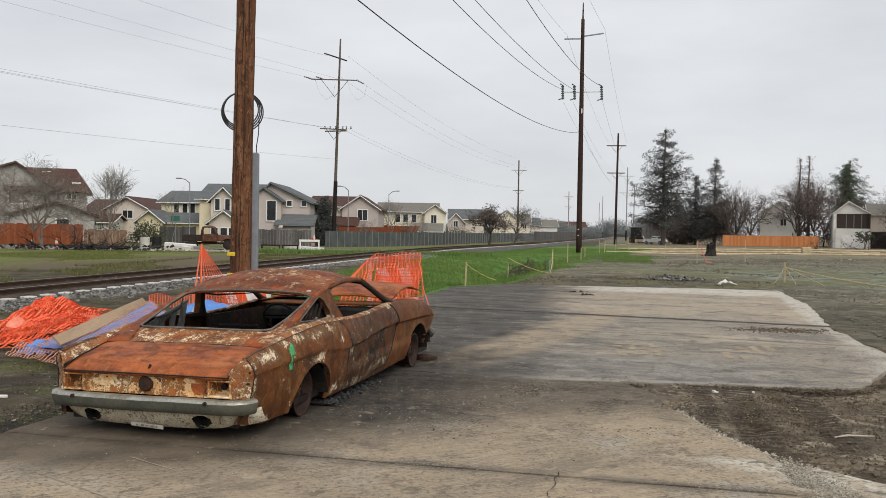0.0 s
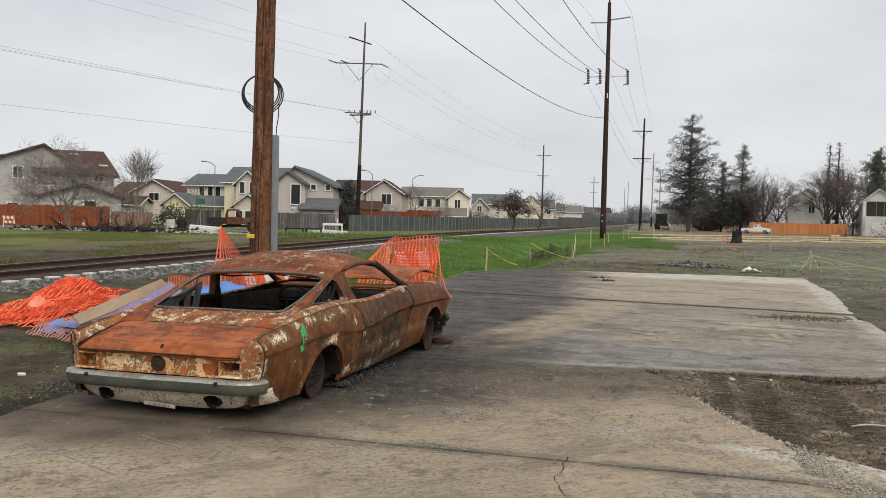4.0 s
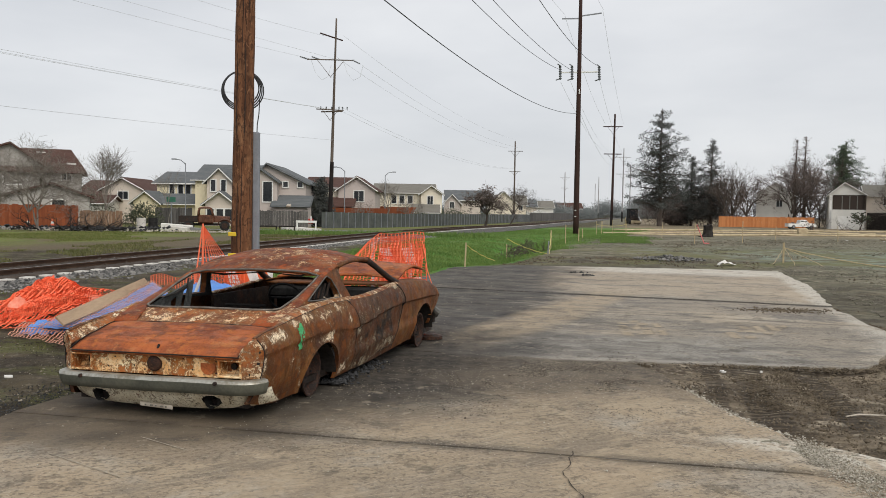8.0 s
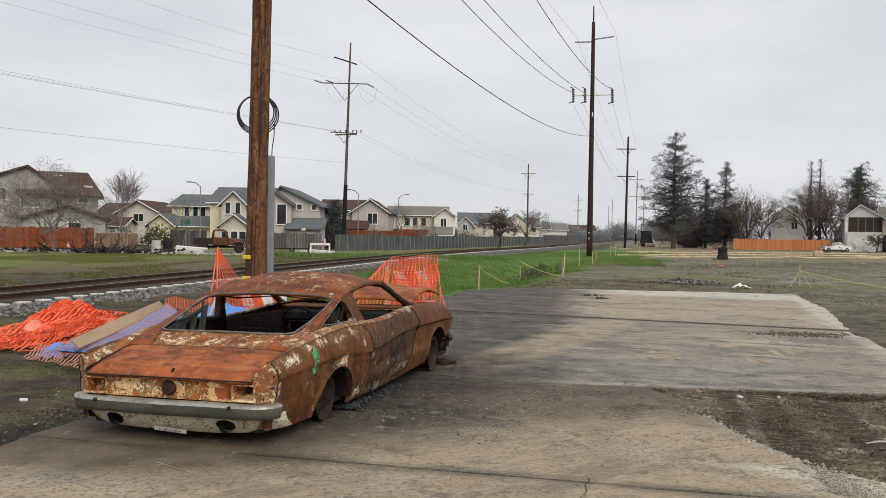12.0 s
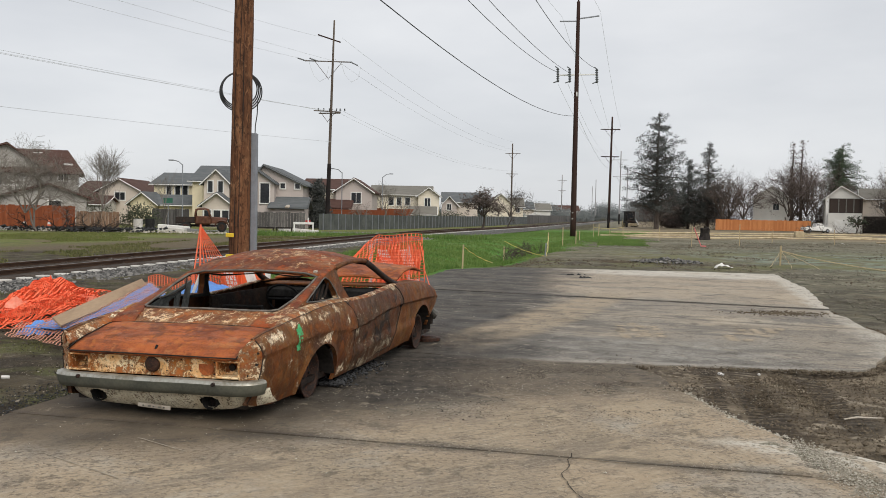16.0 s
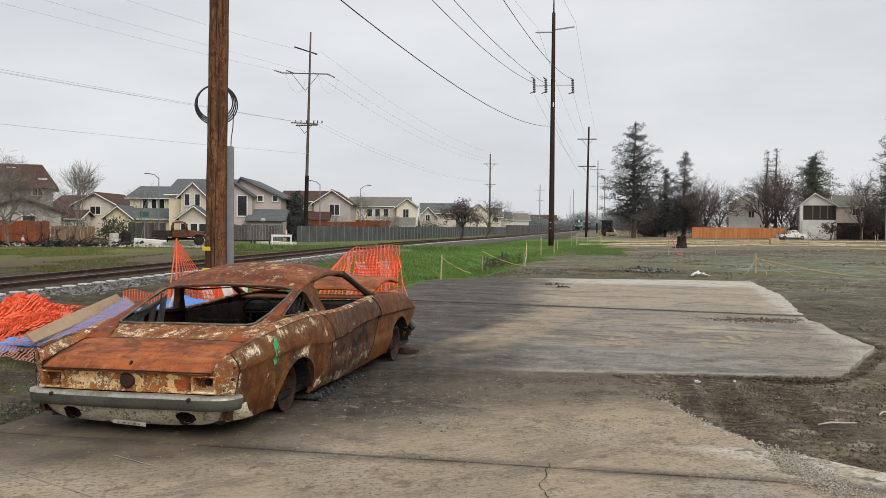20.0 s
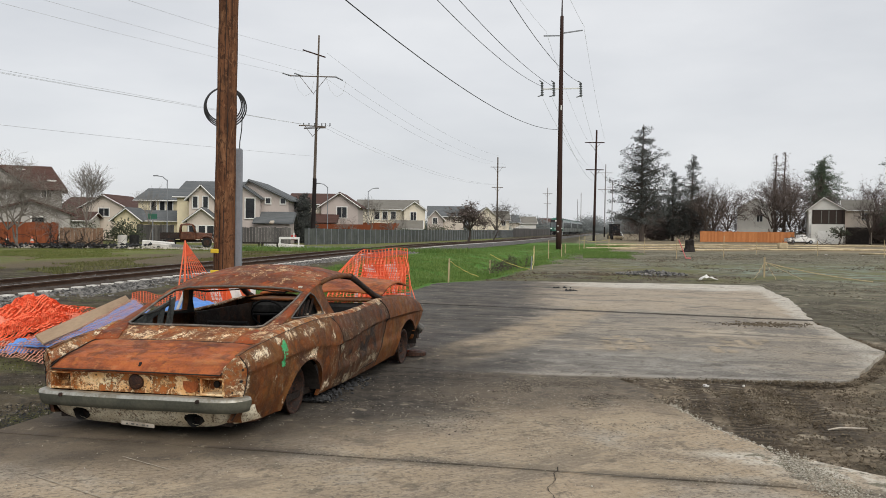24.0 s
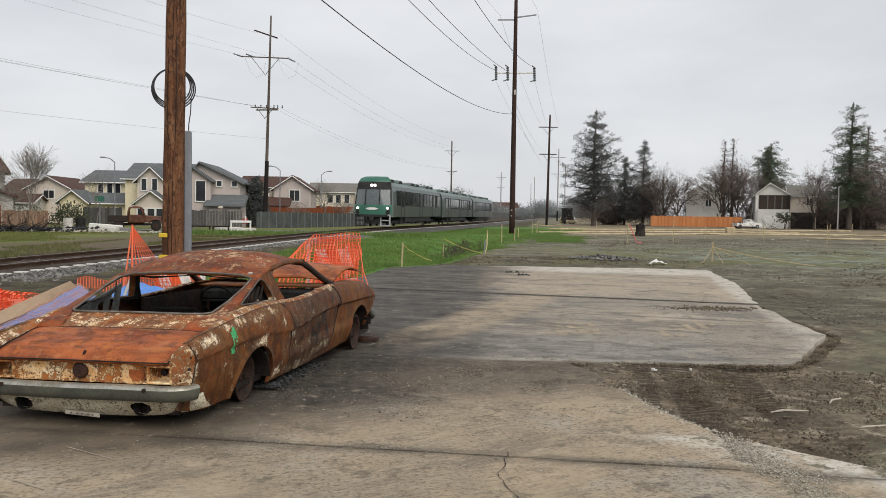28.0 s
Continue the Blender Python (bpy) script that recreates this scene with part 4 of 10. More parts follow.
def slabs():
    base = empty("concrete_slab", pose(0, 0, 0), "old cracked concrete slab, sooty and dusty, flush with the earth", "slab", kind="structure")
    rag = [0.006, 0.012, 0.03, 0.03, 0.012]
    pieces = [
        # the yard nearest, then across the muddy strip to the far end, and the pale panel past the rubble
        [(-4.9, -4.0), (-3.35, 4.6), (-3.12, 6.225), (2.20, 5.024), (2.26, 4.7), (2.55, 3.9), (3.6, 2.0), (6.9, -4.0)],
        [(-3.118, 6.229), (-2.93, 6.9), (-2.26, 10.0), (0.2, 9.02), (1.9, 8.795), (2.10, 8.1), (2.10, 7.42), (2.17, 6.96), (2.22, 6.45), (2.35, 6.05), (2.37, 5.72), (2.24, 5.25), (2.196, 5.028)],
        [(-2.25, 10.03), (-1.0, 17.25), (6.6, 14.42), (6.4, 13.6), (6.05, 12.1), (5.84, 10.77), (5.45, 10.2), (5.14, 9.73), (4.7, 9.1), (4.3, 8.63), (3.73, 8.66), (2.63, 8.74), (1.9, 8.80), (0.2, 9.03)],
        [(-0.99, 17.28), (0.30, 23.2), (2.0, 24.5), (4.4, 24.2), (7.3, 24.0), (9.3, 23.5), (8.75, 21.4), (8.05, 18.6), (6.62, 14.45)],
        [(2.58, 5.66), (2.78, 5.41), (3.0, 5.16), (3.3, 4.85), (4.2, 3.9), (6.6, 0.6), (9.2, -4.0), (7.4, -4.0), (3.56, 2.0), (2.51, 3.9), (2.22, 4.7), (2.16, 5.03), (2.20, 5.25), (2.33, 5.66)],
    ]
    for i, p in enumerate(pieces):
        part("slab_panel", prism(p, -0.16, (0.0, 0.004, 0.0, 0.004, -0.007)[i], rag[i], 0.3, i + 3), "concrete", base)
    # cleated tyre prints in dust
    rnd = random.Random(21)
    for x0, y0, n in ((2.42, 10.6, 30), (2.72, 10.7, 22), (3.75, 10.5, 14), (4.1, 10.9, 22), (4.5, 11.0, 18)):
        vs, fs = [], []
        for k in range(n):
            y = y0 + 0.05 * k
            for side in (-1, 1):
                if rnd.random() < 0.15 or noise.noise((k * 0.23 + x0 * 9, side * 0.7, 2)) < -0.08:
                    continue
                j = [rnd.gauss(0, 0.006) for _ in range(4)]
                b = len(vs)
                cx = x0 + 0.14 * k * 0.05 + rnd.gauss(0, 0.012)
                vs += [(cx + side * 0.015 + j[0], y, 0.0052), (cx + side * (0.17 + j[1]), y + 0.045 + j[2], 0.0052), (cx + side * (0.17 + j[1]), y + 0.061 + j[2], 0.0052), (cx + side * 0.015 + j[0], y + 0.017 + j[3] * 0.5, 0.0052), (cx + side * 0.09, y + 0.031, 0.012)]
                fs += [(b, b + 1, b + 4), (b + 1, b + 2, b + 4), (b + 2, b + 3, b + 4), (b + 3, b, b + 4)]
        me = bpy.data.meshes.new("tyre_print")
        me.from_pydata(vs, [], fs)
        me.materials.append(M["dust"])
        o = new("tyre_print", me)
        o.parent = base
        tagged(o, kind="stuff")
    # the long crack
    bm = bmesh.new()
    rnd = random.Random(5)
    p = Vector((0.84, 5.42, 0.0065))
    last = None
    for i in range(22):
        w = 0.0012 + 0.0022 * rnd.random()
        a, b = bm.verts.new(p - Vector((w, 0, 0))), bm.verts.new(p + Vector((w, 0, 0)))
        if last:
            bm.faces.new((last[0], last[1], b, a))
        last = (a, b)
        p = p + Vector((rnd.gauss(-0.006, 0.018), -0.07, 0))
    part("crack", bm, "charcoal", base)
    # thin pale scrape on the yard
    M["scuff"] = plain("pale_scuff", (0.42, 0.375, 0.30), (0.30, 0.26, 0.20), 9, 60, 0.95)
    bm = bmesh.new()
    for (x0, y0), (x1, y1), w in (((-2.42, 5.24), (-1.72, 4.73), 0.005), ((-1.98, 5.62), (-1.55, 5.30), 0.006)):
        d = Vector((x1 - x0, y1 - y0, 0)).normalized()
        s = Vector((-d.y, d.x, 0)) * w
        last = None
        for k in range(25):
            c = Vector((x0, y0, 0.0055)).lerp(Vector((x1, y1, 0.0055)), k / 24) + s * 0.6 * noise.noise((k * 0.4, x0, 1.0))
            w2 = s * max(0.1, 0.7 + 0.9 * noise.noise((k * 0.7, x0, 5.0))) * min(1, k / 3, (24 - k) / 3 + 0.05)
            pair = bm.verts.new(c - w2), bm.verts.new(c + w2)
            if last:
                bm.faces.new((last[0], pair[0], pair[1], last[1]))
            last = pair
    part("scrape", bm, "scuff", base)


def stones_on(name, mat, count, pick, size, label, category, seed=1):
    """Many small stones in one mesh."""
    rnd = random.Random(seed)
    vs, fs = [], []
    base = [(1, 0, 0), (-1, 0, 0), (0, 1, 0), (0, -1, 0), (0, 0, 1), (0, 0, -1)]
    tri = [(0, 2, 4), (2, 1, 4), (1, 3, 4), (3, 0, 4), (2, 0, 5), (1, 2, 5), (3, 1, 5), (0, 3, 5)]
    for _ in range(count):
        x, y, z = pick(rnd)
        s = size * rnd.uniform(0.45, 1.3) * (1 if rnd.random() < 0.93 else 1.7)
        a = rnd.uniform(0, 6.28)
        ca, sa = math.cos(a), math.sin(a)
        k = len(vs)
        for bx, by, bz in base:
            px, py, pz = bx * s * rnd.uniform(0.6, 1.2) + rnd.gauss(0, s * 0.25), by * s * rnd.uniform(0.5, 1.0) + rnd.gauss(0, s * 0.2), bz * s * rnd.uniform(0.4, 0.9)
            vs.append((x + px * ca - py * sa, y + px * sa + py * ca, z + pz))
        fs += [(k + i, k + j, k + l) for i, j, l in tri]
    me = bpy.data.meshes.new(name)
    me.from_pydata(vs, [], fs)
    me.materials.append(M[mat])
    return tagged(new(name, me), label, category, kind="stuff")


def sweep(name, profile, y0, y1, step, mat, parent=None, label="", smooth=False):
    """A profile of (across, up) carried along the railway."""
    bm = bmesh.new()
    rings, y = [], y0
    while y <= y1:
        cx, cz = track_x(y), track_z(y)
        dx = (track_x(y + 0.5) - track_x(y - 0.5))
        nx, ny = 1 / math.hypot(1, dx), -dx / math.hypot(1, dx)
        rings.append([bm.verts.new((cx + nx * a, y + ny * a, cz + b)) for a, b in profile])
        y += step if y < 120 else step * 4
    for r0, r1 in zip(rings, rings[1:]):
        for k in range(len(profile) - 1):
            bm.faces.new((r0[k], r0[k + 1], r1[k + 1], r1[k]))
    if profile[0] == profile[-1]:
        bmesh.ops.remove_doubles(bm, verts=bm.verts, dist=1e-5)
    bmesh.ops.recalc_face_normals(bm, faces=bm.faces)
    return obj(name, bm, mat, parent, label, smooth)


def railway():
    line = empty("railway_track", pose(0, 0, 0), "single railway track on grey ballast with pale concrete ties", "railway", kind="structure")
    sweep("ballast", [(-3.1, -0.45), (-2.4, -0.13), (-1.6, -0.06), (-1.3, -0.03), (1.3, -0.03), (1.65, -0.06), (2.7, -0.14), (3.4, -0.25)], -40, 1100, 2.0, "ballast", line)
    sweep("crib_ballast", [(-1.30, -0.02), (-1.25, 0.03), (1.06, 0.03), (1.11, -0.02)], -40, 1100, 2.0, "crib", line)
    for side in (-0.7175, 0.7175):
        s = side
        prof = [(s - 0.07, -0.035), (s - 0.07, -0.02), (s - 0.012, 0.0), (s - 0.012, 0.10), (s - 0.036, 0.11), (s - 0.036, 0.138), (s + 0.036, 0.138), (s + 0.036, 0.11), (s + 0.012, 0.10), (s + 0.012, 0.0), (s + 0.07, -0.02), (s + 0.07, -0.035), (s - 0.07, -0.035)]
        sweep("rail", prof, -40, 1100, 2.0, "rail", line)
        sweep("rail_head", [(s - 0.03, 0.1385), (s - 0.03, 0.142), (s + 0.03, 0.142), (s + 0.03, 0.1385)], -40, 1100, 2.0, "rail_head", line)
    bm = cube(0.01, 0, 0.002, 2.59, 0.27, 0.2, None, 0.012)
    tie = None
    y = 3.0
    rest_v, rest_f = [], []
    while y < 420:
        dx = track_x(y + 0.5) - track_x(y - 0.5)
        m = Matrix.Translation((track_x(y), y, track_z(y) - 0.10)) @ Matrix.Rotation(-math.atan(dx), 4, "Z")
        if y < 130:
            if tie is None:
                tie = part("tie", bm, "tie", line)
                tie.matrix_basis = m
            else:
                again("tie", tie, line, m)
        else:
            k = len(rest_v)
            for sx in (-1.27, 1.27):
                for sy in (-0.15, 0.15):
                    for sz in (-0.1, 0.1):
                        rest_v.append(m @ Vector((sx, sy, sz)))
            rest_f += [(k + a, k + b, k + c, k + d) for a, b, c, d in ((0, 1, 3, 2), (4, 6, 7, 5), (0, 4, 5, 1), (2, 3, 7, 6), (1, 5, 7, 3), (0, 2, 6, 4))]
        y += 0.62
    me = bpy.data.meshes.new("far_ties")
    me.from_pydata(rest_v, [], rest_f)
    me.materials.append(M["tie"])
    o = new("far_ties", me)
    o.parent = line
    tagged(o, kind="stuff")

    def pick(rnd):
        y = 8 + 52 * rnd.random() ** 1.5
        a = rnd.choice((rnd.uniform(1.36, 3.3), rnd.uniform(1.4, 2.9), rnd.uniform(-1.6, 0.6)))
        z = track_z(y) - 0.03 - (max(0, a - 1.3) * 0.075 if a > 0 else 0)
        return track_x(y) + a, y, z + rnd.uniform(0, 0.02)

    def crib(rnd):
        y = 8 + 40 * rnd.random() ** 1.4
        return track_x(y) + rnd.uniform(-1.2, 0.9), y, track_z(y) + 0.03
    stones_on("crib_stones", "crib", 4000, crib, 0.04, "dark stones between the rails", "gravel", 5)
    stones_on("ballast_stones", "stone", 15000, pick, 0.05, "loose grey crushed ballast stones along the track", "gravel", 3)


def scatter():
    def dirt(rnd):
        x, y = rnd.uniform(1.2, 7.5), rnd.uniform(3.2, 9.6)
        while in_mud(x, y) < 0.5 or (y > 8.3 and x > 2.2) or (x < 2.4 and y < 7.0):
            x, y = rnd.uniform(1.6, 7.5), rnd.uniform(3.2, 9.6)
        return x, y, -0.03 + rnd.uniform(0, 0.012)
    stones_on("mud_clods", "clod", 16000, dirt, 0.0105, "dark mud clods and stones", "mud", 4)
    stones_on("mud_lumps", "clod", 900, dirt, 0.019, "larger lumps of torn-up mud", "mud", 24)

    def edge(rnd):
        f = rnd.random()
        x, y = 2.42 + 0.06 * f + rnd.gauss(0, 0.055 + 0.06 * f), 5.80 - 1.7 * f + rnd.gauss(0, 0.10)
        return x, y, -0.004 + 0.008 * rnd.random()
    stones_on("broken_edge_rubble", "rubble", 3400, edge, 0.0068, "pale crumbled concrete chips on the slab edge", "rubble", 6)

    def chips(rnd):
        r = rnd.random()
        if r < 0.55:
            return rnd.gauss(0.6, 0.9), rnd.gauss(7.0, 0.8), 0.006
        if r < 0.68:
            return rnd.uniform(-3.0, 2.2), rnd.uniform(3.3, 6.0), 0.006
        return rnd.uniform(0.0, 6.0), rnd.uniform(9, 22), 0.006
    stones_on("concrete_chips", "rubble", 2800, chips, 0.0046, "small stones and chips strewn on concrete", "gravel", 7)

    def spill(rnd):
        while True:
            if rnd.random() < 0.6:
                x, y = 1.4 + rnd.gauss(0, 0.75), 7.9 + rnd.gauss(0, 0.45)
            else:
                x, y = 0.3 + rnd.gauss(0, 1.0), 7.5 + rnd.gauss(0, 0.7)
            if noise.noise((x * 1.6, y * 1.6, 3.0)) + 0.5 * noise.noise((x * 5, y * 5, 7.0)) > 0.05 + 0.3 * rnd.random():
                return x, y, 0.004
    stones_on("spilled_soil", "soil_grit", 6500, spill, 0.0065, "dark soil and grit carried over the slab", "soil", 15)

    bank_line = [(1.6, 8.70), (3.26, 8.66), (4.25, 8.54), (4.68, 9.0), (5.18, 9.70), (5.9, 10.7), (6.1, 12.3)]

    def bank(rnd):
        k = rnd.randrange(6)
        (x0, y0), (x1, y1) = bank_line[k], bank_line[k + 1]
        f = rnd.random()
        return x0 + (x1 - x0) * f + abs(rnd.gauss(0, 0.05)), y0 + (y1 - y0) * f - abs(rnd.gauss(0, 0.06)) + 0.02, -0.035 + rnd.uniform(0, 0.03)
    stones_on("soil_bank", "clod", 3200, bank, 0.013, "dark soil pushed against the slab edge", "soil", 18)

    def lip(rnd):
        f = rnd.random()
        x, y = 2.11 + 0.22 * f * f + abs(rnd.gauss(0, 0.04)), 7.4 - 1.5 * f + rnd.gauss(0, 0.05)
        return x, y, 0.0
    stones_on("slab_lip_crumbs", "rubble", 500, lip, 0.011, "pale crumbs along the broken slab edge", "rubble", 16)

    def tracks(rnd):
        k = rnd.randrange(34)
        x = rnd.choice((2.75, 3.12)) + rnd.gauss(0, 0.07) + 0.008 * k
        return x, 6.9 + 0.055 * k + rnd.gauss(0, 0.007), -0.045
    stones_on("tyre_cleat_ridges", "clod", 2200, tracks, 0.010, "cleated tyre ridges pressed into mud", "mud", 17)

    def verge(rnd):
        y = rnd.uniform(5.2, 14)
        x = -3.15 + (y - 5.2) * 0.2 - abs(rnd.gauss(0, 1.6)) - 0.05
        return x, y, -0.04
    stones_on("verge_stones", "soil_grit", 5200, verge, 0.011, "stones and burnt bits on the brown verge", "gravel", 8)

    def burnt(rnd):
        y = rnd.uniform(4.8, 8.2)
        return -3.22 + (y - 5.2) * 0.16 - abs(rnd.gauss(0, 0.28)), y, -0.035
    stones_on("charred_edge", "ash", 2600, burnt, 0.008, "black burnt bits along the slab edge", "ash", 13)

    def far(rnd):
        y = rnd.uniform(22, 60)
        return rnd.uniform(2 + (y - 22) * 0.2, 12 + (y - 22) * 0.6), y, gz(0, y) - 0.04
    def dark(rnd):
        while True:
            y = 19 + 46 * rnd.random() ** 1.2
            x = rnd.uniform(1 + (y - 22) * 0.2, 13 + (y - 20) * 0.62)
            if y < 25.5 and x < 10.2:
                continue
            if noise.noise((x * 0.22, y * 0.16, 9.0)) + 0.5 * noise.noise((x * 0.7, y * 0.5, 2.0)) > 0.16:
                return x, y, gz(x, y) - 0.04
    stones_on("torn_soil", "clod", 4200, dark, 0.030, "dark torn-up soil and roots on the field", "soil", 19)
    stones_on("field_clods", "field_clod", 6000, far, 0.024, "grey clods and stones on the cleared field", "gravel", 9)

    def rough_ground(rnd):
        while True:
            y = rnd.uniform(10.5, 27)
            x = 6.6 + (y - 12) * 0.26 + rnd.random() ** 1.3 * (5 + 0.3 * (y - 10))
            if noise.noise((x * 0.5, y * 0.4, 4.0)) + 0.5 * noise.noise((x * 1.9, y * 1.5, 8.0)) > -0.05:
                return x, y, gz(x, y) - 0.045
    stones_on("field_gravel", "field_clod", 9000, rough_ground, 0.019, "grey gravel and clods beside the slab", "gravel", 41)

    def hollow(rnd):
        if rnd.random() < 0.6:
            return 5.86 + rnd.gauss(0, 0.35), 29.2 + rnd.gauss(0, 0.5), -0.03
        return 5.5 + rnd.gauss(0, 0.35), 13.7 + rnd.gauss(0, 0.16), 0.006
    stones_on("dark_soil_patches", "clod", 900, hollow, 0.020, "dark soil dropped in patches", "soil", 42)

    def scraps(rnd):
        x, y = rnd.choice(((3.41, 21.7), (3.56, 20.8)))
        return x + rnd.gauss(0, 0.10), y + rnd.gauss(0, 0.06), 0.012
    stones_on("burnt_scraps", "ash", 26, scraps, 0.045, "small burnt scraps lying on the slab", "debris", 43)

    def ash(rnd):
        t = rnd.random()
        return CAR_M @ Vector((0.70 + rnd.gauss(0, 0.09), 1.5 + 1.2 * t * t, 0.012 + 0.02 * rnd.random()))
    stones_on("burnt_debris", "ash", 650, ash, 0.015, "black ash and burnt fragments under the wreck", "ash", 10)

    def hump(rnd):
        a, r = rnd.uniform(0, 6.28), rnd.random() ** 0.6
        return 7.9 + 1.3 * r * math.cos(a), 29.6 + 1.0 * r * math.sin(a), -0.02 + 0.16 * (1 - r) * rnd.random()
    stones_on("broken_concrete_heap", "stone", 220, hump, 0.07, "low heap of broken grey concrete on the field", "rubble", 12)


def blades(name, mat, count, pick, h, label, seed=2, w=0.012):
    rnd = random.Random(seed)
    vs, fs = [], []
    for _ in range(count):
        x, y, z, s = pick(rnd)
        a, lean = rnd.uniform(0, 6.28), rnd.uniform(0.05, 0.6)
        hh = h * s * rnd.uniform(0.5, 1.25)
        ww = w * s * rnd.uniform(0.7, 1.4)
        ca, sa = math.cos(a), math.sin(a)
        k = len(vs)
        vs += [(x - ca * ww, y - sa * ww, z), (x + ca * ww, y + sa * ww, z), (x - sa * lean * hh * 0.4, y + ca * lean * hh * 0.4, z + hh * 0.62), (x - sa * lean * hh, y + ca * lean * hh, z + hh)]
        fs += [(k, k + 1, k + 2), (k + 2, k + 1, k + 3)]
    me = bpy.data.meshes.new(name)
    me.from_pydata(vs, [], fs)
    me.materials.append(M[mat])
    return tagged(new(name, me), label, "grass", kind="stuff")


def grasses():
    def verge(rnd):
        while True:
            y = 17.5 + 88 * rnd.random() ** 1.9
            x0, x1 = max(track_x(y) + 3.3, -4.4 + (y - 17) * 0.05), (-0.85 + (y - 19.2) * 0.2 if y < 24 else 0.3 + (y - 24) * 0.36)
            if y > 44:
                x1 = 7.5 + (y - 44) * 0.30
            x1 += 1.1 * noise.noise((y * 0.35, 2.0, 1.0)) * smooth01(24, 30, y)
            x = rnd.uniform(x0, x1)
            d = noise.noise((x * 0.5, y * 0.5, 3.0))
            ditch = math.exp(-((x - 3.6) / 1.0) ** 2 - ((y - 35.5) / 2.6) ** 2)
            d2 = d + 0.6 * noise.noise((x * 1.4, y * 0.9, 5.0))
            if (d2 > -0.22 or rnd.random() < 0.2) and rnd.random() > 0.9 * ditch:
                s = 1.0 if y < 40 else 0.8
                return x, y, gz(x, y) - 0.06, s * (0.75 + 0.5 * max(0, d))
    blades("green_verge_grass", "grass", 90000, verge, 0.15, "lush green grass between slab and railway", 2, 0.02)

    def tail(rnd):
        y = rnd.uniform(46.5, 64)
        x = rnd.uniform(9.3 + (y - 50) * 0.2, 12.0 + (y - 50) * 0.22 + 2.2 * noise.noise((y * 0.5, 1.0, 4.0)))
        return x, y, gz(x, y) - 0.06, 0.8
    blades("green_field_grass", "grass", 7000, tail, 0.13, "green grass on the field edge by the pole", 3, 0.03)

    def over(rnd):
        while True:
            y = rnd.uniform(30, 75)
            x = track_x(y) - 8.0 + 1.5 * smooth01(40, 60, y) - rnd.random() ** 0.8 * (6 + 0.12 * y)
            bare = smooth01(-23.4, -21.0, x - 0.18 * y) * smooth01(62, 52, y)
            if noise.noise((x * 0.16, y * 0.10, 7.0)) + 0.4 * noise.noise((x * 0.6, y * 0.4, 1.0)) > -0.12 + 0.9 * bare:
                break
        return x, y, gz(x, y) - 0.06, rnd.uniform(0.5, 1.0)
    def rise(rnd):
        y = rnd.uniform(54, 57.5)
        x = rnd.uniform(-15, 3)
        return x, y, gz(x, y) - 0.06, rnd.uniform(0.6, 1.0) * (1 + 0.3 * noise.noise((x * 0.6, y, 2.0))) * smooth01(-15.5, -12, x)
    blades("street_edge_grass", "grass", 9000, rise, 0.34, "taller green grass along the street edge", 14, 0.035)

    def bank(rnd):
        while True:
            y = rnd.uniform(22, 70)
            x = track_x(y) - rnd.uniform(3.0, 7.0)
            if noise.noise((x * 0.4, y * 0.25, 5.0)) > -0.1:
                return x, y, gz(x, y) - 0.06, rnd.uniform(0.5, 1.1)
    blades("trackside_dry_grass", "dry_grass", 16000, bank, 0.10, "dry brown grass on the railway bank", 6, 0.03)
    blades("trackside_lawn", "lawn_grass", 42000, over, 0.08, "mown yellow-green grass beyond the railway", 4, 0.03)

    def weeds(rnd):
        while True:
            y = rnd.uniform(5.8, 16)
            x = rnd.uniform(-9, -3.3 + (y - 5.8) * 0.1)
            if noise.noise((x * 0.7, y * 0.7, 6.0)) > 0.12:
                return x, y, -0.07, rnd.uniform(0.4, 1.0)
    blades("verge_weeds", "dry_grass", 9000, weeds, 0.07, "short olive weeds on the brown verge", 5, 0.008)


# ---- poles and wires ----
def wire(parent, a, b, sag, r=0.012, mat="wire", n=14, name="wire"):
    a, b = Vector(a), Vector(b)
    pts = [a.lerp(b, i / n) - Vector((0, 0, sag * 4 * (i / n) * (1 - i / n))) for i in range(n + 1)]
    bm = bmesh.new()
    tube(bm, pts, r, 5)
    return part(name, bm, mat, parent)


def utility_pole(x, y, h, r0, r1, mat, label, lean=(0, 0), base=True, z0=None):
    e = empty("utility_pole", Matrix.Translation((x, y, (gz(x, y) - 0.06) if z0 is None else z0)), label, "utility pole", "utility poles")
    bm = bmesh.new()
    k = 14
    tube(bm, [(lean[0] * i / k, lean[1] * i / k, h * i / k) for i in range(k + 1)], [r0 + (r1 - r0) * i / k for i in range(k + 1)], 12)
    part("shaft", bm, mat, e, smooth=True)
    if base:
        bm = bmesh.new()
        tube(bm, [(0, 0, 0), (lean[0] * 0.1, lean[1] * 0.1, h * 0.14)], [r0 * 1.03, r0 * 1.0], 12)
        part("tarred_base", bm, "pole_base", e)
    return e


def crossarm(e, z, l0, l1, turn, mat="pole_grey", th=0.12, up=0.0, brace=True):
    bm = bmesh.new()
    box(bm, (l0 + l1) / 2, 0, 0, l1 - l0, th, th, None, 0.01)
    m = Matrix.Translation((0, 0, z)) @ Matrix.Rotation(radians(turn), 4, "Z") @ Matrix.Rotation(up, 4, "Y")
    bmesh.ops.transform(bm, matrix=m, verts=bm.verts)
    part("crossarm", bm, mat, e)
    if brace:
        for s in (l0, l1):
            bm = bmesh.new()
            tube(bm, [m @ Vector((s * 0.6, 0, 0)), m @ Vector((0, 0, -0.75 * abs(s)))], 0.03, 5)
            part("brace", bm, mat, e)
    return m


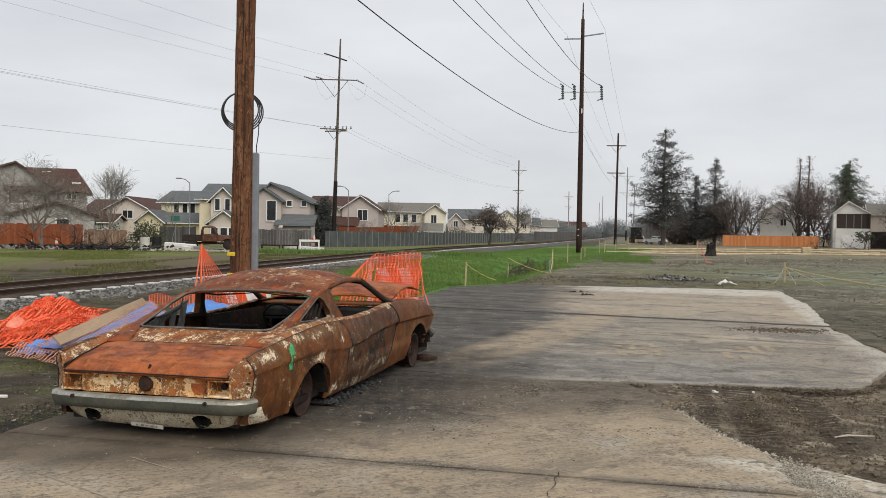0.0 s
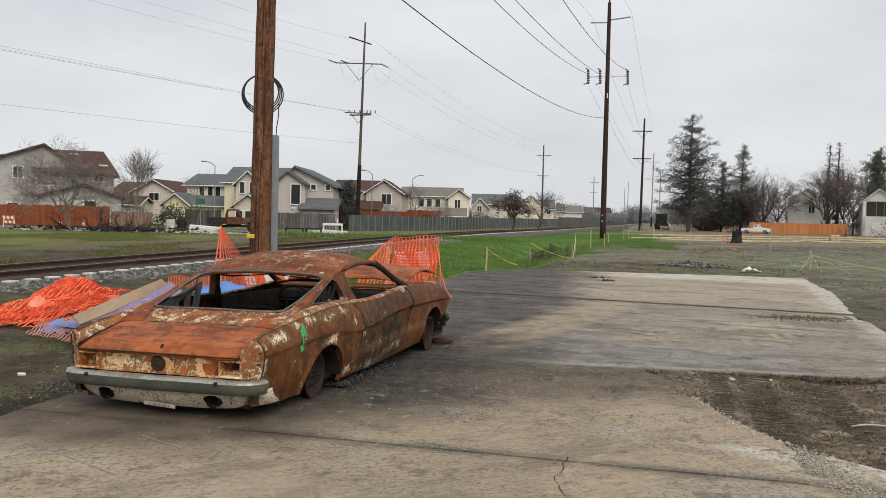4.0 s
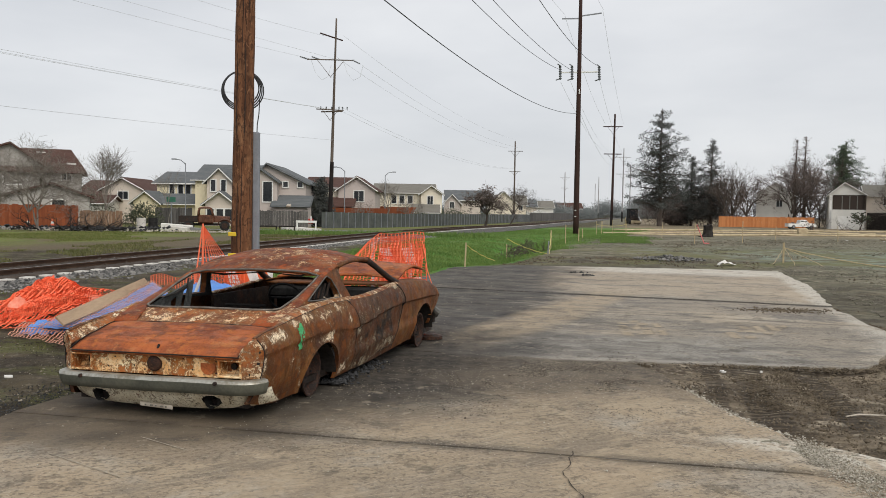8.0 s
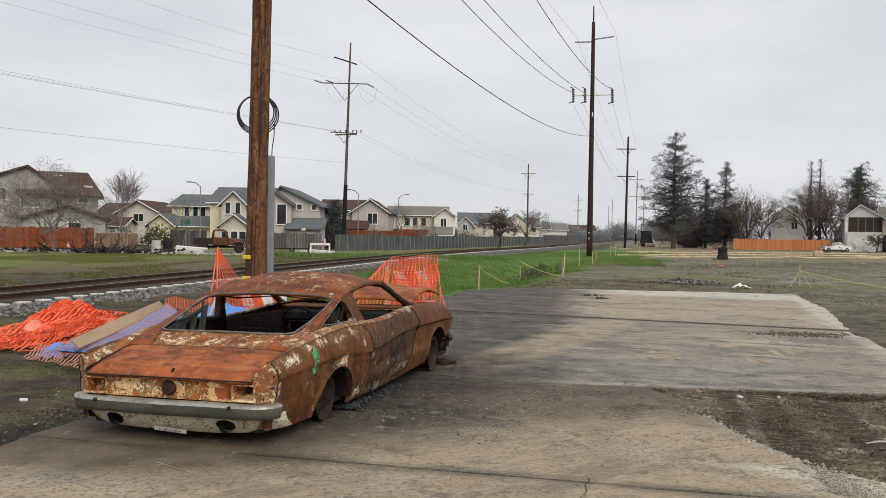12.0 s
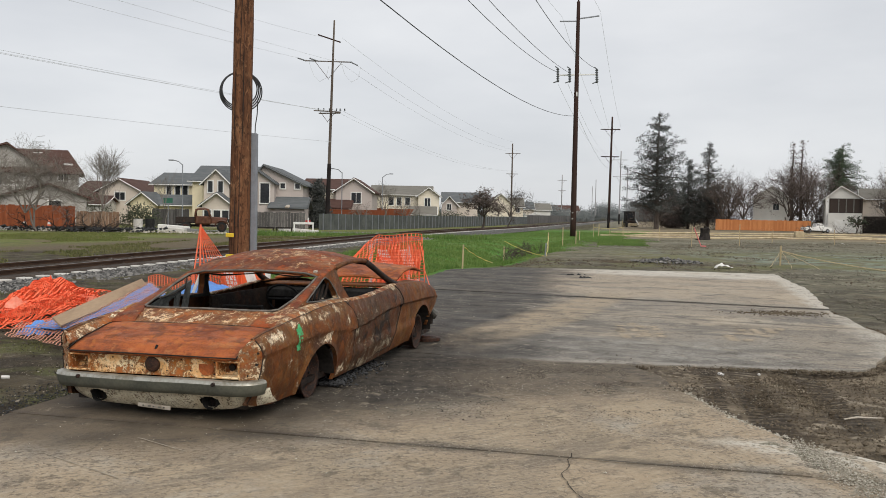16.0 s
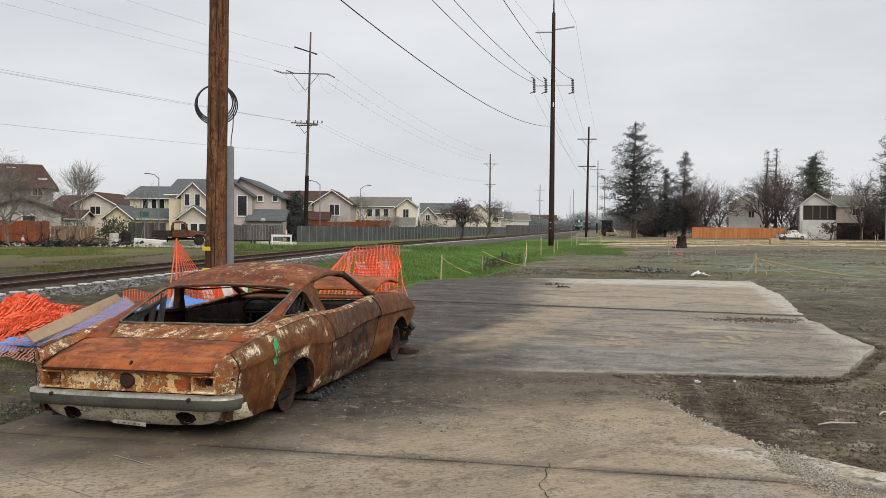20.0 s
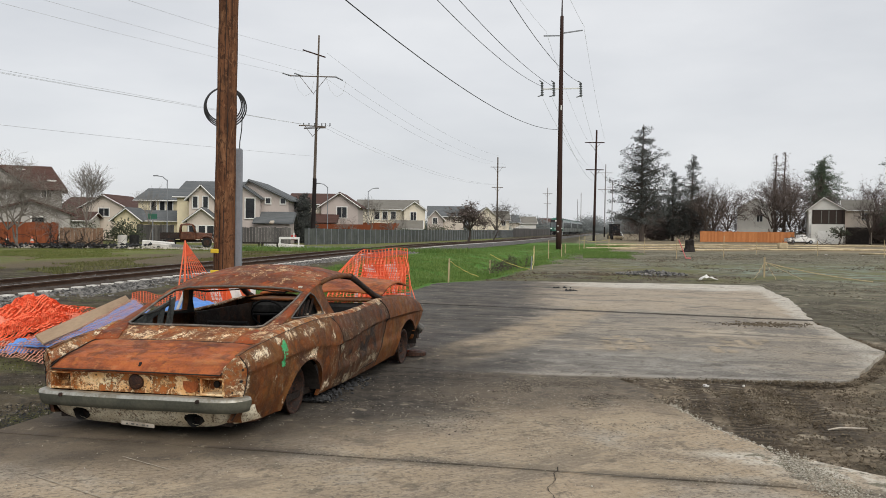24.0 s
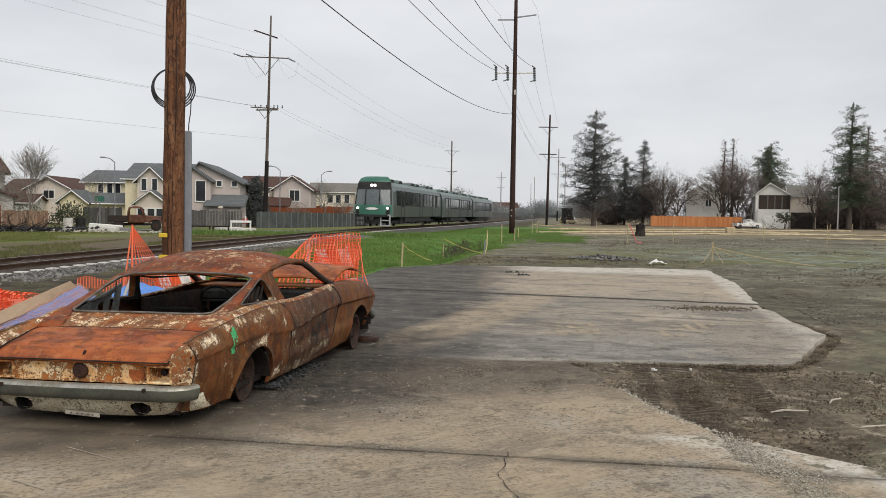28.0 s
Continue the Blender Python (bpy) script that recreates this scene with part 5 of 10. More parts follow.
def insulator(e, p, d, n=5, r=0.08, mat="insulator"):
    p, d = Vector(p), Vector(d)
    bm = bmesh.new()
    pts, rad = [], []
    for i in range(n * 2 + 1):
        pts.append(p + d * (i / (n * 2)))
        rad.append(r if i % 2 else r * 0.45)
    tube(bm, pts, rad, 8)
    part("insulator", bm, mat, e)


def poles():
    # the timber pole beside the wreck
    e = empty("utility_pole", pose(-3.435, 14.5, -0.06), "brown creosoted timber pole with cable coil and yellow tags", "utility pole", "utility poles")
    bm = bmesh.new()
    k = 30
    tube(bm, [(0.14 * i / k, 0.05 * i / k, 11.5 * i / k) for i in range(k + 1)], [0.176 - 0.035 * i / k + 0.004 * math.sin(i * 2.3) for i in range(k + 1)], 20)
    part("shaft", bm, "pole", e, smooth=True)
    rnd = random.Random(12)
    for a0, z0, z1 in ((-1.45, 0.0, 2.4), (-1.25, 2.2, 4.6), (-1.85, 0.8, 2.0), (-1.6, 3.9, 6.4), (-1.0, 4.8, 7.0), (-2.1, 2.6, 4.2)):
        bm = bmesh.new()
        pts = []
        for i in range(15):
            z = z0 + (z1 - z0) * i / 14
            a = a0 + 0.05 * noise.noise((z * 1.3, a0, 1.0))
            r = 0.176 - 0.035 * z / 11.5 + 0.001
            pts.append((0.14 * z / 11.5 + r * math.cos(a), 0.05 * z / 11.5 + r * math.sin(a), z))
        tube(bm, pts, [0.002 + 0.005 * math.sin(math.pi * i / 14) for i in range(15)], 5)
        part("drying_crack", bm, "charcoal", e)
    for z in (0.78, 1.135):
        bm = bmesh.new()
        box(bm, -0.10, -0.155, z, 0.15, 0.02, 0.07, None, 0.008)
        part("tag", bm, "yellow_tag", e, "yellow reflective tag")
    bm = bmesh.new()
    box(bm, 0.235, 0.09, 1.42, 0.12, 0.10, 2.9, None, 0.02)
    part("conduit", bm, "galv", e, "grey steel cable guard")
    for j in range(4):
        bm = bmesh.new()
        r = 0.300 + 0.020 * j
        tube(bm, [(-0.055 + 0.005 * j + r * math.cos(a), 0.22 + 0.012 * j, 3.62 - 0.012 * j + r * 0.95 * math.sin(a)) for a in [i * math.tau / 40 for i in range(41)]], 0.011, 6)
        part("cable_loop", bm, "cable", e)
    bm = bmesh.new()
    tube(bm, [(0.26, 0.22, 3.45), (0.25, 0.22, 3.2), (0.23, 0.18, 3.0), (0.24, 0.12, 2.88)], 0.009, 6)
    part("cable_end", bm, "cable", e)

    # the line of tall poles on this side
    rp = utility_pole(11.35, 72.5, 19.9, 0.255, 0.145, "pole_far", "tall dark timber pole carrying three insulators", (-0.02, 0), False)
    bm = bmesh.new()
    tube(bm, [(-0.02, 0, 19.8), (-0.02, 0, 20.5), (-0.02, 0, 21.3)], [0.07, 0.06, 0.045], 6)
    part("lightning_rod", bm, "pole_far", rp)
    for i, z in enumerate((2.75, 3.25)):
        bm = bmesh.new()
        box(bm, -0.12, -0.29, z - 1.2, 0.12, 0.02, 0.06)
        part("marker", bm, "white_paint", rp)
    crossarm(rp, 18.25, -1.55, 0.0, -8, "galv", 0.1, 0.0, False)
    crossarm(rp, 18.45, 0.0, 1.75, -8, "galv", 0.1, -0.13, False)
    crossarm(rp, 13.75, -1.6, 1.6, -6, "white_paint", 0.10, -0.02, False)
    for dx in (-1.65, -0.65, 1.65):
        for dy, dz in ((0.1, 0.0),):
            insulator(rp, (dx, -0.35, 13.05), (0.0, 0.3, 1.2), 6, 0.14)
            bm = bmesh.new()
            tube(bm, [(dx - 0.38, -0.3, 13.0), (dx + 0.05, -0.3, 13.15)], 0.05, 6)
            part("clamp", bm, "insulator", rp)
            bm = bmesh.new()
            tube(bm, [(dx - 0.25, -0.35, 14.35), (dx + 0.05, -0.2, 14.2)], 0.05, 6)
            part("clamp", bm, "insulator", rp)
    bm = bmesh.new()
    box(bm, 0, -0.2, 12.1, 0.09, 0.06, 0.4)
    part("marker", bm, "white_paint", rp)

    rp2 = utility_pole(29.75, 150, 19.6, 0.25, 0.15, "pole_far", "dark timber pole with two crossarms further along the line", (0.2, 0))
    crossarm(rp2, 17.4, -1.8, 1.6, -6, "pole_far", 0.16)
    crossarm(rp2, 12.6, -1.6, 1.5, -6, "pole_far", 0.16)
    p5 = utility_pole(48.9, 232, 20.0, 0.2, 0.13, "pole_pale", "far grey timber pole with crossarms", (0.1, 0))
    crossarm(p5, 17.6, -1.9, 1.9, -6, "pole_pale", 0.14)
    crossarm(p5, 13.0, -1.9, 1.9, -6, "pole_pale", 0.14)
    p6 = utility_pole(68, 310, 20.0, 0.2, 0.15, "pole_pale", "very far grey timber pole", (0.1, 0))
    crossarm(p6, 17.6, -1.9, 1.9, -6, "pole_pale", 0.16)

    # the line beyond the railway
    tp = utility_pole(-12.55, 94, 22.9, 0.21, 0.09, "pole_grey", "tall weathered pole with swept crossarms and tarred foot", (0.52, 0))
    bm = bmesh.new()
    tube(bm, [(0, 0, 0), (0.18, 0, 7.2)], [0.255, 0.215], 12)
    part("tarred_base", bm, "pole_base", tp)
    crossarm(tp, 20.9, -1.3, 1.3, 8, "pole_far", 0.13, 0.28, False)
    crossarm(tp, 18.4, -2.6, 2.4, 4, "pole_grey", 0.11, 0.0)
    crossarm(tp, 12.95, -1.6, 1.4, 4, "pole_grey", 0.11, 0.03)
    crossarm(tp, 12.75, -1.3, 1.6, -30, "pole_grey", 0.13, 0.03, False)
    for dx in (-2.5, -1.2, 2.3):
        insulator(tp, (dx, 0, 18.4), (-0.9 if dx < 0 else 0.9, -0.4, 0.25 if dx < 0 else -0.45), 5, 0.09)
    for dx in (-1.5, -0.9, -0.3, 0.5, 0.9, 1.4):
        insulator(tp, (dx + 0.4, 0, 13.0), (0, 0, 0.3), 2, 0.09)
    for dx in (-2.2, 1.3):
        bm = bmesh.new()
        tube(bm, [(dx, 0, 18.3), (dx + 0.5, 0, 16.9), (dx + 1.2, 0, 16.2), (dx + 1.9, 0, 16.6), (dx + 2.2, 0, 17.9)], 0.018, 5)
        part("jumper", bm, "wire_thin", tp)
    p3 = utility_pole(15.0, 180, 17.1, 0.20, 0.13, "pole_grey", "far weathered pole with two crossarms beyond the railway")
    crossarm(p3, 15.0, -1.5, 1.7, -4, "pole_grey", 0.11)
    crossarm(p3, 10.7, -1.2, 1.2, -4, "pole_grey", 0.11)
    p4 = utility_pole(42.8, 300, 16.6, 0.22, 0.15, "pole_pale", "very far pole with two crossarms")
    crossarm(p4, 14.6, -1.7, 1.7, -4, "pole_pale", 0.14)
    crossarm(p4, 11.0, -1.3, 1.3, -4, "pole_pale", 0.14)
    for x, y, h in ((63, 345, 17), (75, 420, 17), (62, 400, 14)):
        p = utility_pole(x, y, h, 0.18, 0.13, "pole_pale", "very far thin pole, coloured haze-pale")

    # wires
    w = empty("overhead_wires", pose(0, 0, 0), "dark power lines strung between the tall poles", "power line", kind="stuff")
    for a, b, sag in (((9.72, 72.2, 13.6), (-10.6, -5, 13.15), 2.16), ((10.55, 72.2, 13.65), (-10.44, -5, 13.33), 1.81), ((13.0, 72.2, 13.95), (-7.24, -5, 12.9), 2.5)):
        wire(w, a, b, sag, 0.017, "wire", 24)
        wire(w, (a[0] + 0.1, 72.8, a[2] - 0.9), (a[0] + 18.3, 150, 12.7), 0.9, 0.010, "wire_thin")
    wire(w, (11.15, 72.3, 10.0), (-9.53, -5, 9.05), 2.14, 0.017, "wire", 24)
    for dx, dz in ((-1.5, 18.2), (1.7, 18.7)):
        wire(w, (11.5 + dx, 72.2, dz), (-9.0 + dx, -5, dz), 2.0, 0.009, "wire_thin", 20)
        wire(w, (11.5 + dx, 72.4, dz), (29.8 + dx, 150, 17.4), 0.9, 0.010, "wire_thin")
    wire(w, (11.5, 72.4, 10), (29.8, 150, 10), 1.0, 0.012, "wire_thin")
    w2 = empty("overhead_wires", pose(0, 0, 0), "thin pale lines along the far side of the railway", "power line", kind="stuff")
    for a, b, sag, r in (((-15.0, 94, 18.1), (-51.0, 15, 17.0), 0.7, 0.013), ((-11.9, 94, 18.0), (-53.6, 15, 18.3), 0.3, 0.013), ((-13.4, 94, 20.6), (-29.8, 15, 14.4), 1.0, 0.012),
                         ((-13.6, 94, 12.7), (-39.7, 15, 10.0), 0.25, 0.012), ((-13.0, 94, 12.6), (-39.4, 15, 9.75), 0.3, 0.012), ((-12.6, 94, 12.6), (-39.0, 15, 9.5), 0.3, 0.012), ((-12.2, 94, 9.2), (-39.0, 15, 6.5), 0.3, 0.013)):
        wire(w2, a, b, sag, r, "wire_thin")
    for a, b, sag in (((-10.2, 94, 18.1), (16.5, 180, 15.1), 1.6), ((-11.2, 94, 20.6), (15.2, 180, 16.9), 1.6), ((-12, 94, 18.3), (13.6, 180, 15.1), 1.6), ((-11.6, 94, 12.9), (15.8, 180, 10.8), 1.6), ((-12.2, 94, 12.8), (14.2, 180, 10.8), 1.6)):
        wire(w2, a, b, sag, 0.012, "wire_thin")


ground()
slabs()
railway()
grasses()
poles()


# ---- the burnt-out coupe ----
CAR_M = pose(-2.061, 6.061, 0, 0, -1.0, -16.6)


def lerp_table(tab, y):
    for (y0, v0), (y1, v1) in zip(tab, tab[1:]):
        if y <= y1:
            f = 0 if y <= y0 else (y - y0) / (y1 - y0)
            f = f * f * (3 - 2 * f) * 0.35 + f * 0.65
            return v0 + (v1 - v0) * f
    return tab[-1][1]


# half width, upper edge, character line, lower edge, roof edge and lid height along the car, from the tail forwards
HALF = [(0.08, 0.845), (0.3, 0.852), (1.0, 0.866), (2.5, 0.868), (3.8, 0.855), (4.3, 0.83), (4.45, 0.80), (4.55, 0.76)]
BELT = [(0.10, 0.597), (0.265, 0.628), (0.435, 0.646), (0.614, 0.667), (0.853, 0.690), (1.11, 0.712), (1.33, 0.722), (1.8, 0.712), (2.1, 0.705), (2.5, 0.722), (2.8, 0.745), (3.07, 0.758), (3.6, 0.742), (4.0, 0.708), (4.25, 0.662), (4.43, 0.595), (4.52, 0.53)]
LINE = [(0.10, 0.475), (0.6, 0.505), (1.2, 0.52), (1.75, 0.47), (2.1, 0.497), (2.4, 0.537), (2.7, 0.557), (3.0, 0.571), (3.6, 0.557), (4.3, 0.54), (4.52, 0.50)]
SILL = [(0.08, 0.140), (0.25, 0.104), (0.42, 0.083), (0.62, 0.084), (1.45, 0.075), (2.5, 0.085), (3.0, 0.104), (3.48, 0.125), (4.15, 0.20), (4.3, 0.27), (4.5, 0.34)]
ROOF = [(0.62, 0.668), (0.86, 0.724), (1.05, 0.784), (1.31, 0.873), (1.55, 0.955), (1.8, 1.012), (2.15, 1.043), (2.45, 1.036), (2.65, 1.005)]
CROWN = [(1.5, 0.028), (1.8, 0.072), (2.1, 0.104), (2.65, 0.078)]
LID = [(0.03, 0.474), (0.06, 0.492), (0.12, 0.518), (0.25, 0.556), (0.52, 0.613)]
TAIL_EDGE = [(0.10, 0.075), (0.30, 0.128), (0.46, 0.150), (0.60, 0.112)]
DOOR_REAR = [(0.08, 1.79), (0.20, 1.80), (0.44, 1.821), (0.54, 1.811), (0.636, 1.76), (0.71, 1.66)]
DOOR_FRONT = [(0.10, 2.84), (0.24, 2.89), (0.37, 3.0), (0.51, 3.057), (0.607, 3.06), (0.70, 3.0), (0.77, 2.93)]
NOSE = [(0.20, 4.22), (0.274, 4.33), (0.39, 4.47), (0.52, 4.50), (0.60, 4.45), (0.68, 4.38)]
ARCHES = ((1.11, 0.09, 0.338), (3.82, 0.125, 0.352))


def side_x(y, z):
    """Half width of the body's flank: leaning in above the character line, scooped on the doors, tucked in at the sill."""
    w, b, s, k = lerp_table(HALF, y), lerp_table(BELT, y), lerp_table(SILL, y), lerp_table(LINE, y)
    if z >= k:
        f = min(1, (z - k) / max(0.05, b - k))
        x = w - 0.018 * f - 0.040 * f ** 3
    else:
        f = min(1, (k - z) / max(0.05, k - s))
        x = w - 0.012 * smooth01(0, 0.06, f) - 0.095 * f ** 2.0
        scoop = smooth01(1.66, 1.86, y) * (1 - smooth01(3.9, 4.3, y))
        x -= 0.026 * scoop * smooth01(0, 0.05, f) * (1 - smooth01(0.42, 0.62, f))
    return x


def body_side(rear, front, sgn, nz=34, dent=0.0, seed=0):
    """A flank panel between two edges that are tables of y over z, with the wheel arches cut out and a folded lip."""
    bm = bmesh.new()
    mid0, mid1 = lerp_table(rear, 0.4), lerp_table(front, 0.4)
    ny = int((mid1 - mid0) / 0.022) + 1
    grid = []
    for i in range(ny + 1):
        u = i / ny
        col = []
        for j in range(nz + 1):
            y = mid0 + (mid1 - mid0) * u
            for _ in range(3):
                s, b = lerp_table(SILL, y), lerp_table(BELT, y)
                z = s + (b - s) * j / nz
                y = lerp_table(rear, z) * (1 - u) + lerp_table(front, z) * u
            yy, zz = y, z
            for cy, cz, r in ARCHES:
                d = math.hypot(y - cy, z - cz)
                if abs(d - r) < 0.016 and d > 1e-4:
                    yy, zz = cy + (y - cy) * r / d, cz + (z - cz) * r / d
            x = side_x(yy, zz) + dent * noise.noise((yy * 2.2, zz * 3, seed + 0.5)) + 0.25 * dent * noise.noise((yy * 9, zz * 11, seed + 3.5))
            for cy, cz, r in ARCHES:
                d = math.hypot(yy - cy, zz - cz)
                if d < r + 0.05:
                    x += 0.016 * (1 - (d - r) / 0.05)
            col.append(bm.verts.new((sgn * x, yy, zz)))
        grid.append(col)
    for c0, c1 in zip(grid, grid[1:]):
        for j in range(nz):
            q = (c0[j], c1[j], c1[j + 1], c0[j + 1])
            m = sum((v.co for v in q), Vector()) / 4
            if any(math.hypot(m.y - cy, m.z - cz) < r for cy, cz, r in ARCHES):
                continue
            bm.faces.new(q if sgn > 0 else tuple(reversed(q)))
    bmesh.ops.delete(bm, geom=[v for v in bm.verts if not v.link_faces], context="VERTS")
    ext = bmesh.ops.extrude_edge_only(bm, edges=[e for e in bm.edges if e.is_boundary])
    for v in [g for g in ext["geom"] if isinstance(g, bmesh.types.BMVert)]:
        v.co.x -= sgn * 0.035
    bmesh.ops.recalc_face_normals(bm, faces=bm.faces)
    for e in bm.edges:
        if len(e.link_faces) == 2 and e.calc_face_angle(0) > radians(28):
            e.smooth = False
    return bm


def top_inner(y):
    """Where the upper face of the flank meets the lid, the sail panel and the cabin: half width and height."""
    x = lerp_table([(0.10, 0.700), (0.55, 0.705), (0.9, 0.728), (3.2, 0.735)], y)
    z = lerp_table(LID + [(0.62, 0.668), (0.86, 0.728), (1.1, 0.742), (1.5, 0.742), (1.8, 0.728)], y) if y < 1.8 else lerp_table(BELT, y) + 0.012
    return x, z


def sheet(fn, nu, nv, thick=0.012):
    """A panel from fn(u, v), folded down at its rim."""
    bm = bmesh.new()
    g = [[bm.verts.new(fn(i / nu, j / nv)) for j in range(nv + 1)] for i in range(nu + 1)]
    for a, b in zip(g, g[1:]):
        for j in range(nv):
            bm.faces.new((a[j], b[j], b[j + 1], a[j + 1]))
    bmesh.ops.recalc_face_normals(bm, faces=bm.faces)
    ext = bmesh.ops.extrude_face_region(bm, geom=list(bm.faces))
    vs = [q for q in ext["geom"] if isinstance(q, bmesh.types.BMVert)]
    bmesh.ops.translate(bm, vec=(0, 0, -thick), verts=vs)
    bmesh.ops.recalc_face_normals(bm, faces=bm.faces)
    return bm


def panel_hole(outer, inner, fx, sgn, thick=0.03):
    """An upright panel over (y, z) with openings, x from fx."""
    bm = bmesh.new()
    edges = []
    for loop in [outer] + inner:
        vs = [bm.verts.new((sgn * fx(y, z), y, z)) for y, z in loop]
        edges += [bm.edges.new((a, b)) for a, b in zip(vs, vs[1:] + vs[:1])]
    bmesh.ops.triangle_fill(bm, use_beauty=True, use_dissolve=False, edges=edges)
    ext = bmesh.ops.extrude_face_region(bm, geom=list(bm.faces))
    vs = [q for q in ext["geom"] if isinstance(q, bmesh.types.BMVert)]
    bmesh.ops.translate(bm, vec=(-sgn * thick, 0, 0), verts=vs)
    bmesh.ops.recalc_face_normals(bm, faces=bm.faces)
    return bm


def green_x(y, z):
    return 0.745 - max(0, z - 0.70) * 0.30 - 0.02 * smooth01(1.2, 0.6, y)


def wreck():
    e = empty("burnt_car", CAR_M, "burnt-out rusty fastback coupe without glass or tyres", "car")
    def along(tab, n, lo, hi):
        return [(lerp_table(tab, lo + (hi - lo) * k / n), lo + (hi - lo) * k / n) for k in range(n + 1)]
    for sgn in (1, -1):
        part("quarter_panel", body_side(TAIL_EDGE, [(z, y - 0.006) for z, y in DOOR_REAR], sgn, dent=0.005, seed=1), "rust", e, "rusted rear quarter panel with flaking cream patches", True)
        part("door", body_side([(z, y + 0.006) for z, y in DOOR_REAR], [(z, y - 0.007) for z, y in DOOR_FRONT], sgn, dent=0.014, seed=4), "rust_door", e, "blackened rusty door without glass", True)
        part("front_fender", body_side([(z, y + 0.007) for z, y in DOOR_FRONT], NOSE, sgn, dent=0.006, seed=7), "rust_fender", e, smooth=True)
        for tab, z0, z1, r in ((DOOR_REAR, 0.085, 0.71, 0.007), (DOOR_FRONT, 0.11, 0.755, 0.009)):
            bm = bmesh.new()
            tube(bm, [(sgn * (side_x(y, z) - 0.004), y, z) for y, z in along(tab, 14, z0, z1)], r, 6)
            part("door_gap", bm, "charcoal", e)
        bm = bmesh.new()
        tube(bm, [(sgn * (side_x(y, lerp_table(SILL, y) + 0.06) - 0.004), y, lerp_table(SILL, y) + 0.06) for y in (1.81, 2.1, 2.4, 2.65, 2.87)], 0.005, 6)
        part("sill_gap", bm, "charcoal", e)

        # the fin beside the lid and the shoulder up to the cabin
        def top(u, v):
            y = 0.10 + 2.90 * u
            x0, z0 = side_x(y, 9) - 0.003, lerp_table(BELT, y) + 0.001
            x1, z1 = top_inner(y)
            k = v ** 1.0
            return sgn * (x0 + (x1 - x0) * k), y - 0.055 * k * (1 - smooth01(0.1, 0.3, y)), z0 + (z1 - z0) * k + 0.012 * math.sin(k * 3.14) + 0.003 * noise.noise((u * 30, v * 3, sgn))
        part("shoulder", sheet(top, 130, 6, 0.012), "rust_cream", e, "flaking cream and rust shoulder of the body", True)
        bm = bmesh.new()
        tube(bm, [(sgn * (side_x(y, 9) - 0.001), y, lerp_table(BELT, y) + 0.001) for y in [0.11 + 0.06 * i for i in range(29)]], 0.0028, 5)
        part("body_seam", bm, "rust_dark", e)

        # sail panel with its louvred vent
        outer = [(0.60, 0.655), (0.86, 0.715), (1.05, 0.776), (1.31, 0.865), (1.55, 0.947), (1.78, 1.000), (1.93, 1.020), (1.84, 0.985), (1.80, 0.95), (1.84, 0.83), (1.93, 0.70), (1.3, 0.728), (0.9, 0.715)]
        vent = [(1.06, 0.762), (1.20, 0.752), (1.45, 0.744), (1.68, 0.740), (1.67, 0.80), (1.60, 0.90), (1.53, 0.930), (1.47, 0.915), (1.28, 0.845)]
        if sgn < 0:
            vent = [(1.03, 0.758), (1.20, 0.752), (1.45, 0.744), (1.80, 0.735), (1.785, 0.82), (1.745, 0.93), (1.62, 0.952), (1.47, 0.910), (1.28, 0.842)]
        sail = part("sail_panel", panel_hole(outer, [vent], green_x, sgn, 0.05), "rust", e)
        part("inner_lining", panel_hole(outer, [vent], lambda y, z: green_x(y, z) - 0.053, sgn, 0.008), "soot", sail, "soot-black inner face")
        for k in range(5 if sgn > 0 else 0):
            bm = bmesh.new()
            y = 1.22 + 0.085 * k
            box(bm, sgn * (green_x(y, 0.80) - 0.05), y, 0.775 + 0.014 * k, 0.015, 0.012, 0.05 + 0.028 * k, Matrix.Translation((0, y, 0.78)) @ Matrix.Rotation(radians(-32), 4, "X") @ Matrix.Translation((0, -y, -0.78)))
            part("vent_louvre", bm, "rust_dark", sail)
        bm = bmesh.new()
        tube(bm, [(sgn * (green_x(y, z) + 0.002), y, z) for y, z in vent + vent[:2]], 0.006, 5)
        part("vent_frame", bm, "trim_dark", sail)
        # windscreen pillar and roof rail
        bm = bmesh.new()
        tube(bm, [(sgn * 0.735, 3.16, 0.745), (sgn * 0.71, 2.97, 0.815), (sgn * 0.67, 2.71, 0.940), (sgn * 0.648, 2.52, 1.020)], [0.036, 0.030, 0.028, 0.03], 8)
        part("windscreen_pillar", bm, "rust_dark", e, smooth=True)
        bm = bmesh.new()
        tube(bm, [(sgn * 0.648, 2.54, 1.018), (sgn * 0.652, 2.38, 1.034), (sgn * 0.655, 2.15, 1.036), (sgn * 0.655, 1.95, 1.022), (sgn * 0.655, 1.80, 0.995)], 0.022, 8)
        part("roof_rail", bm, "rust", e, smooth=True)
        # wheel and arch liner
        for cy, cz, r in ARCHES:
            wz = 0.192 - 0.0122 * sgn
            wh = empty("wheel", pose(sgn * (0.64 if cy < 2 else 0.66), cy, wz, 0, 3 * sgn, 3 * sgn))
            wh.parent = e
            bm = bmesh.new()
            prof = [(-0.10, 0.192), (-0.085, 0.178), (-0.07, 0.168), (0.055, 0.165), (0.072, 0.180), (0.086, 0.193), (0.094, 0.188), (0.084, 0.170), (0.03, 0.15), (0.02, 0.09), (0.035, 0.07), (0.05, 0.05), (0.05, 0.0)]
            rings = []
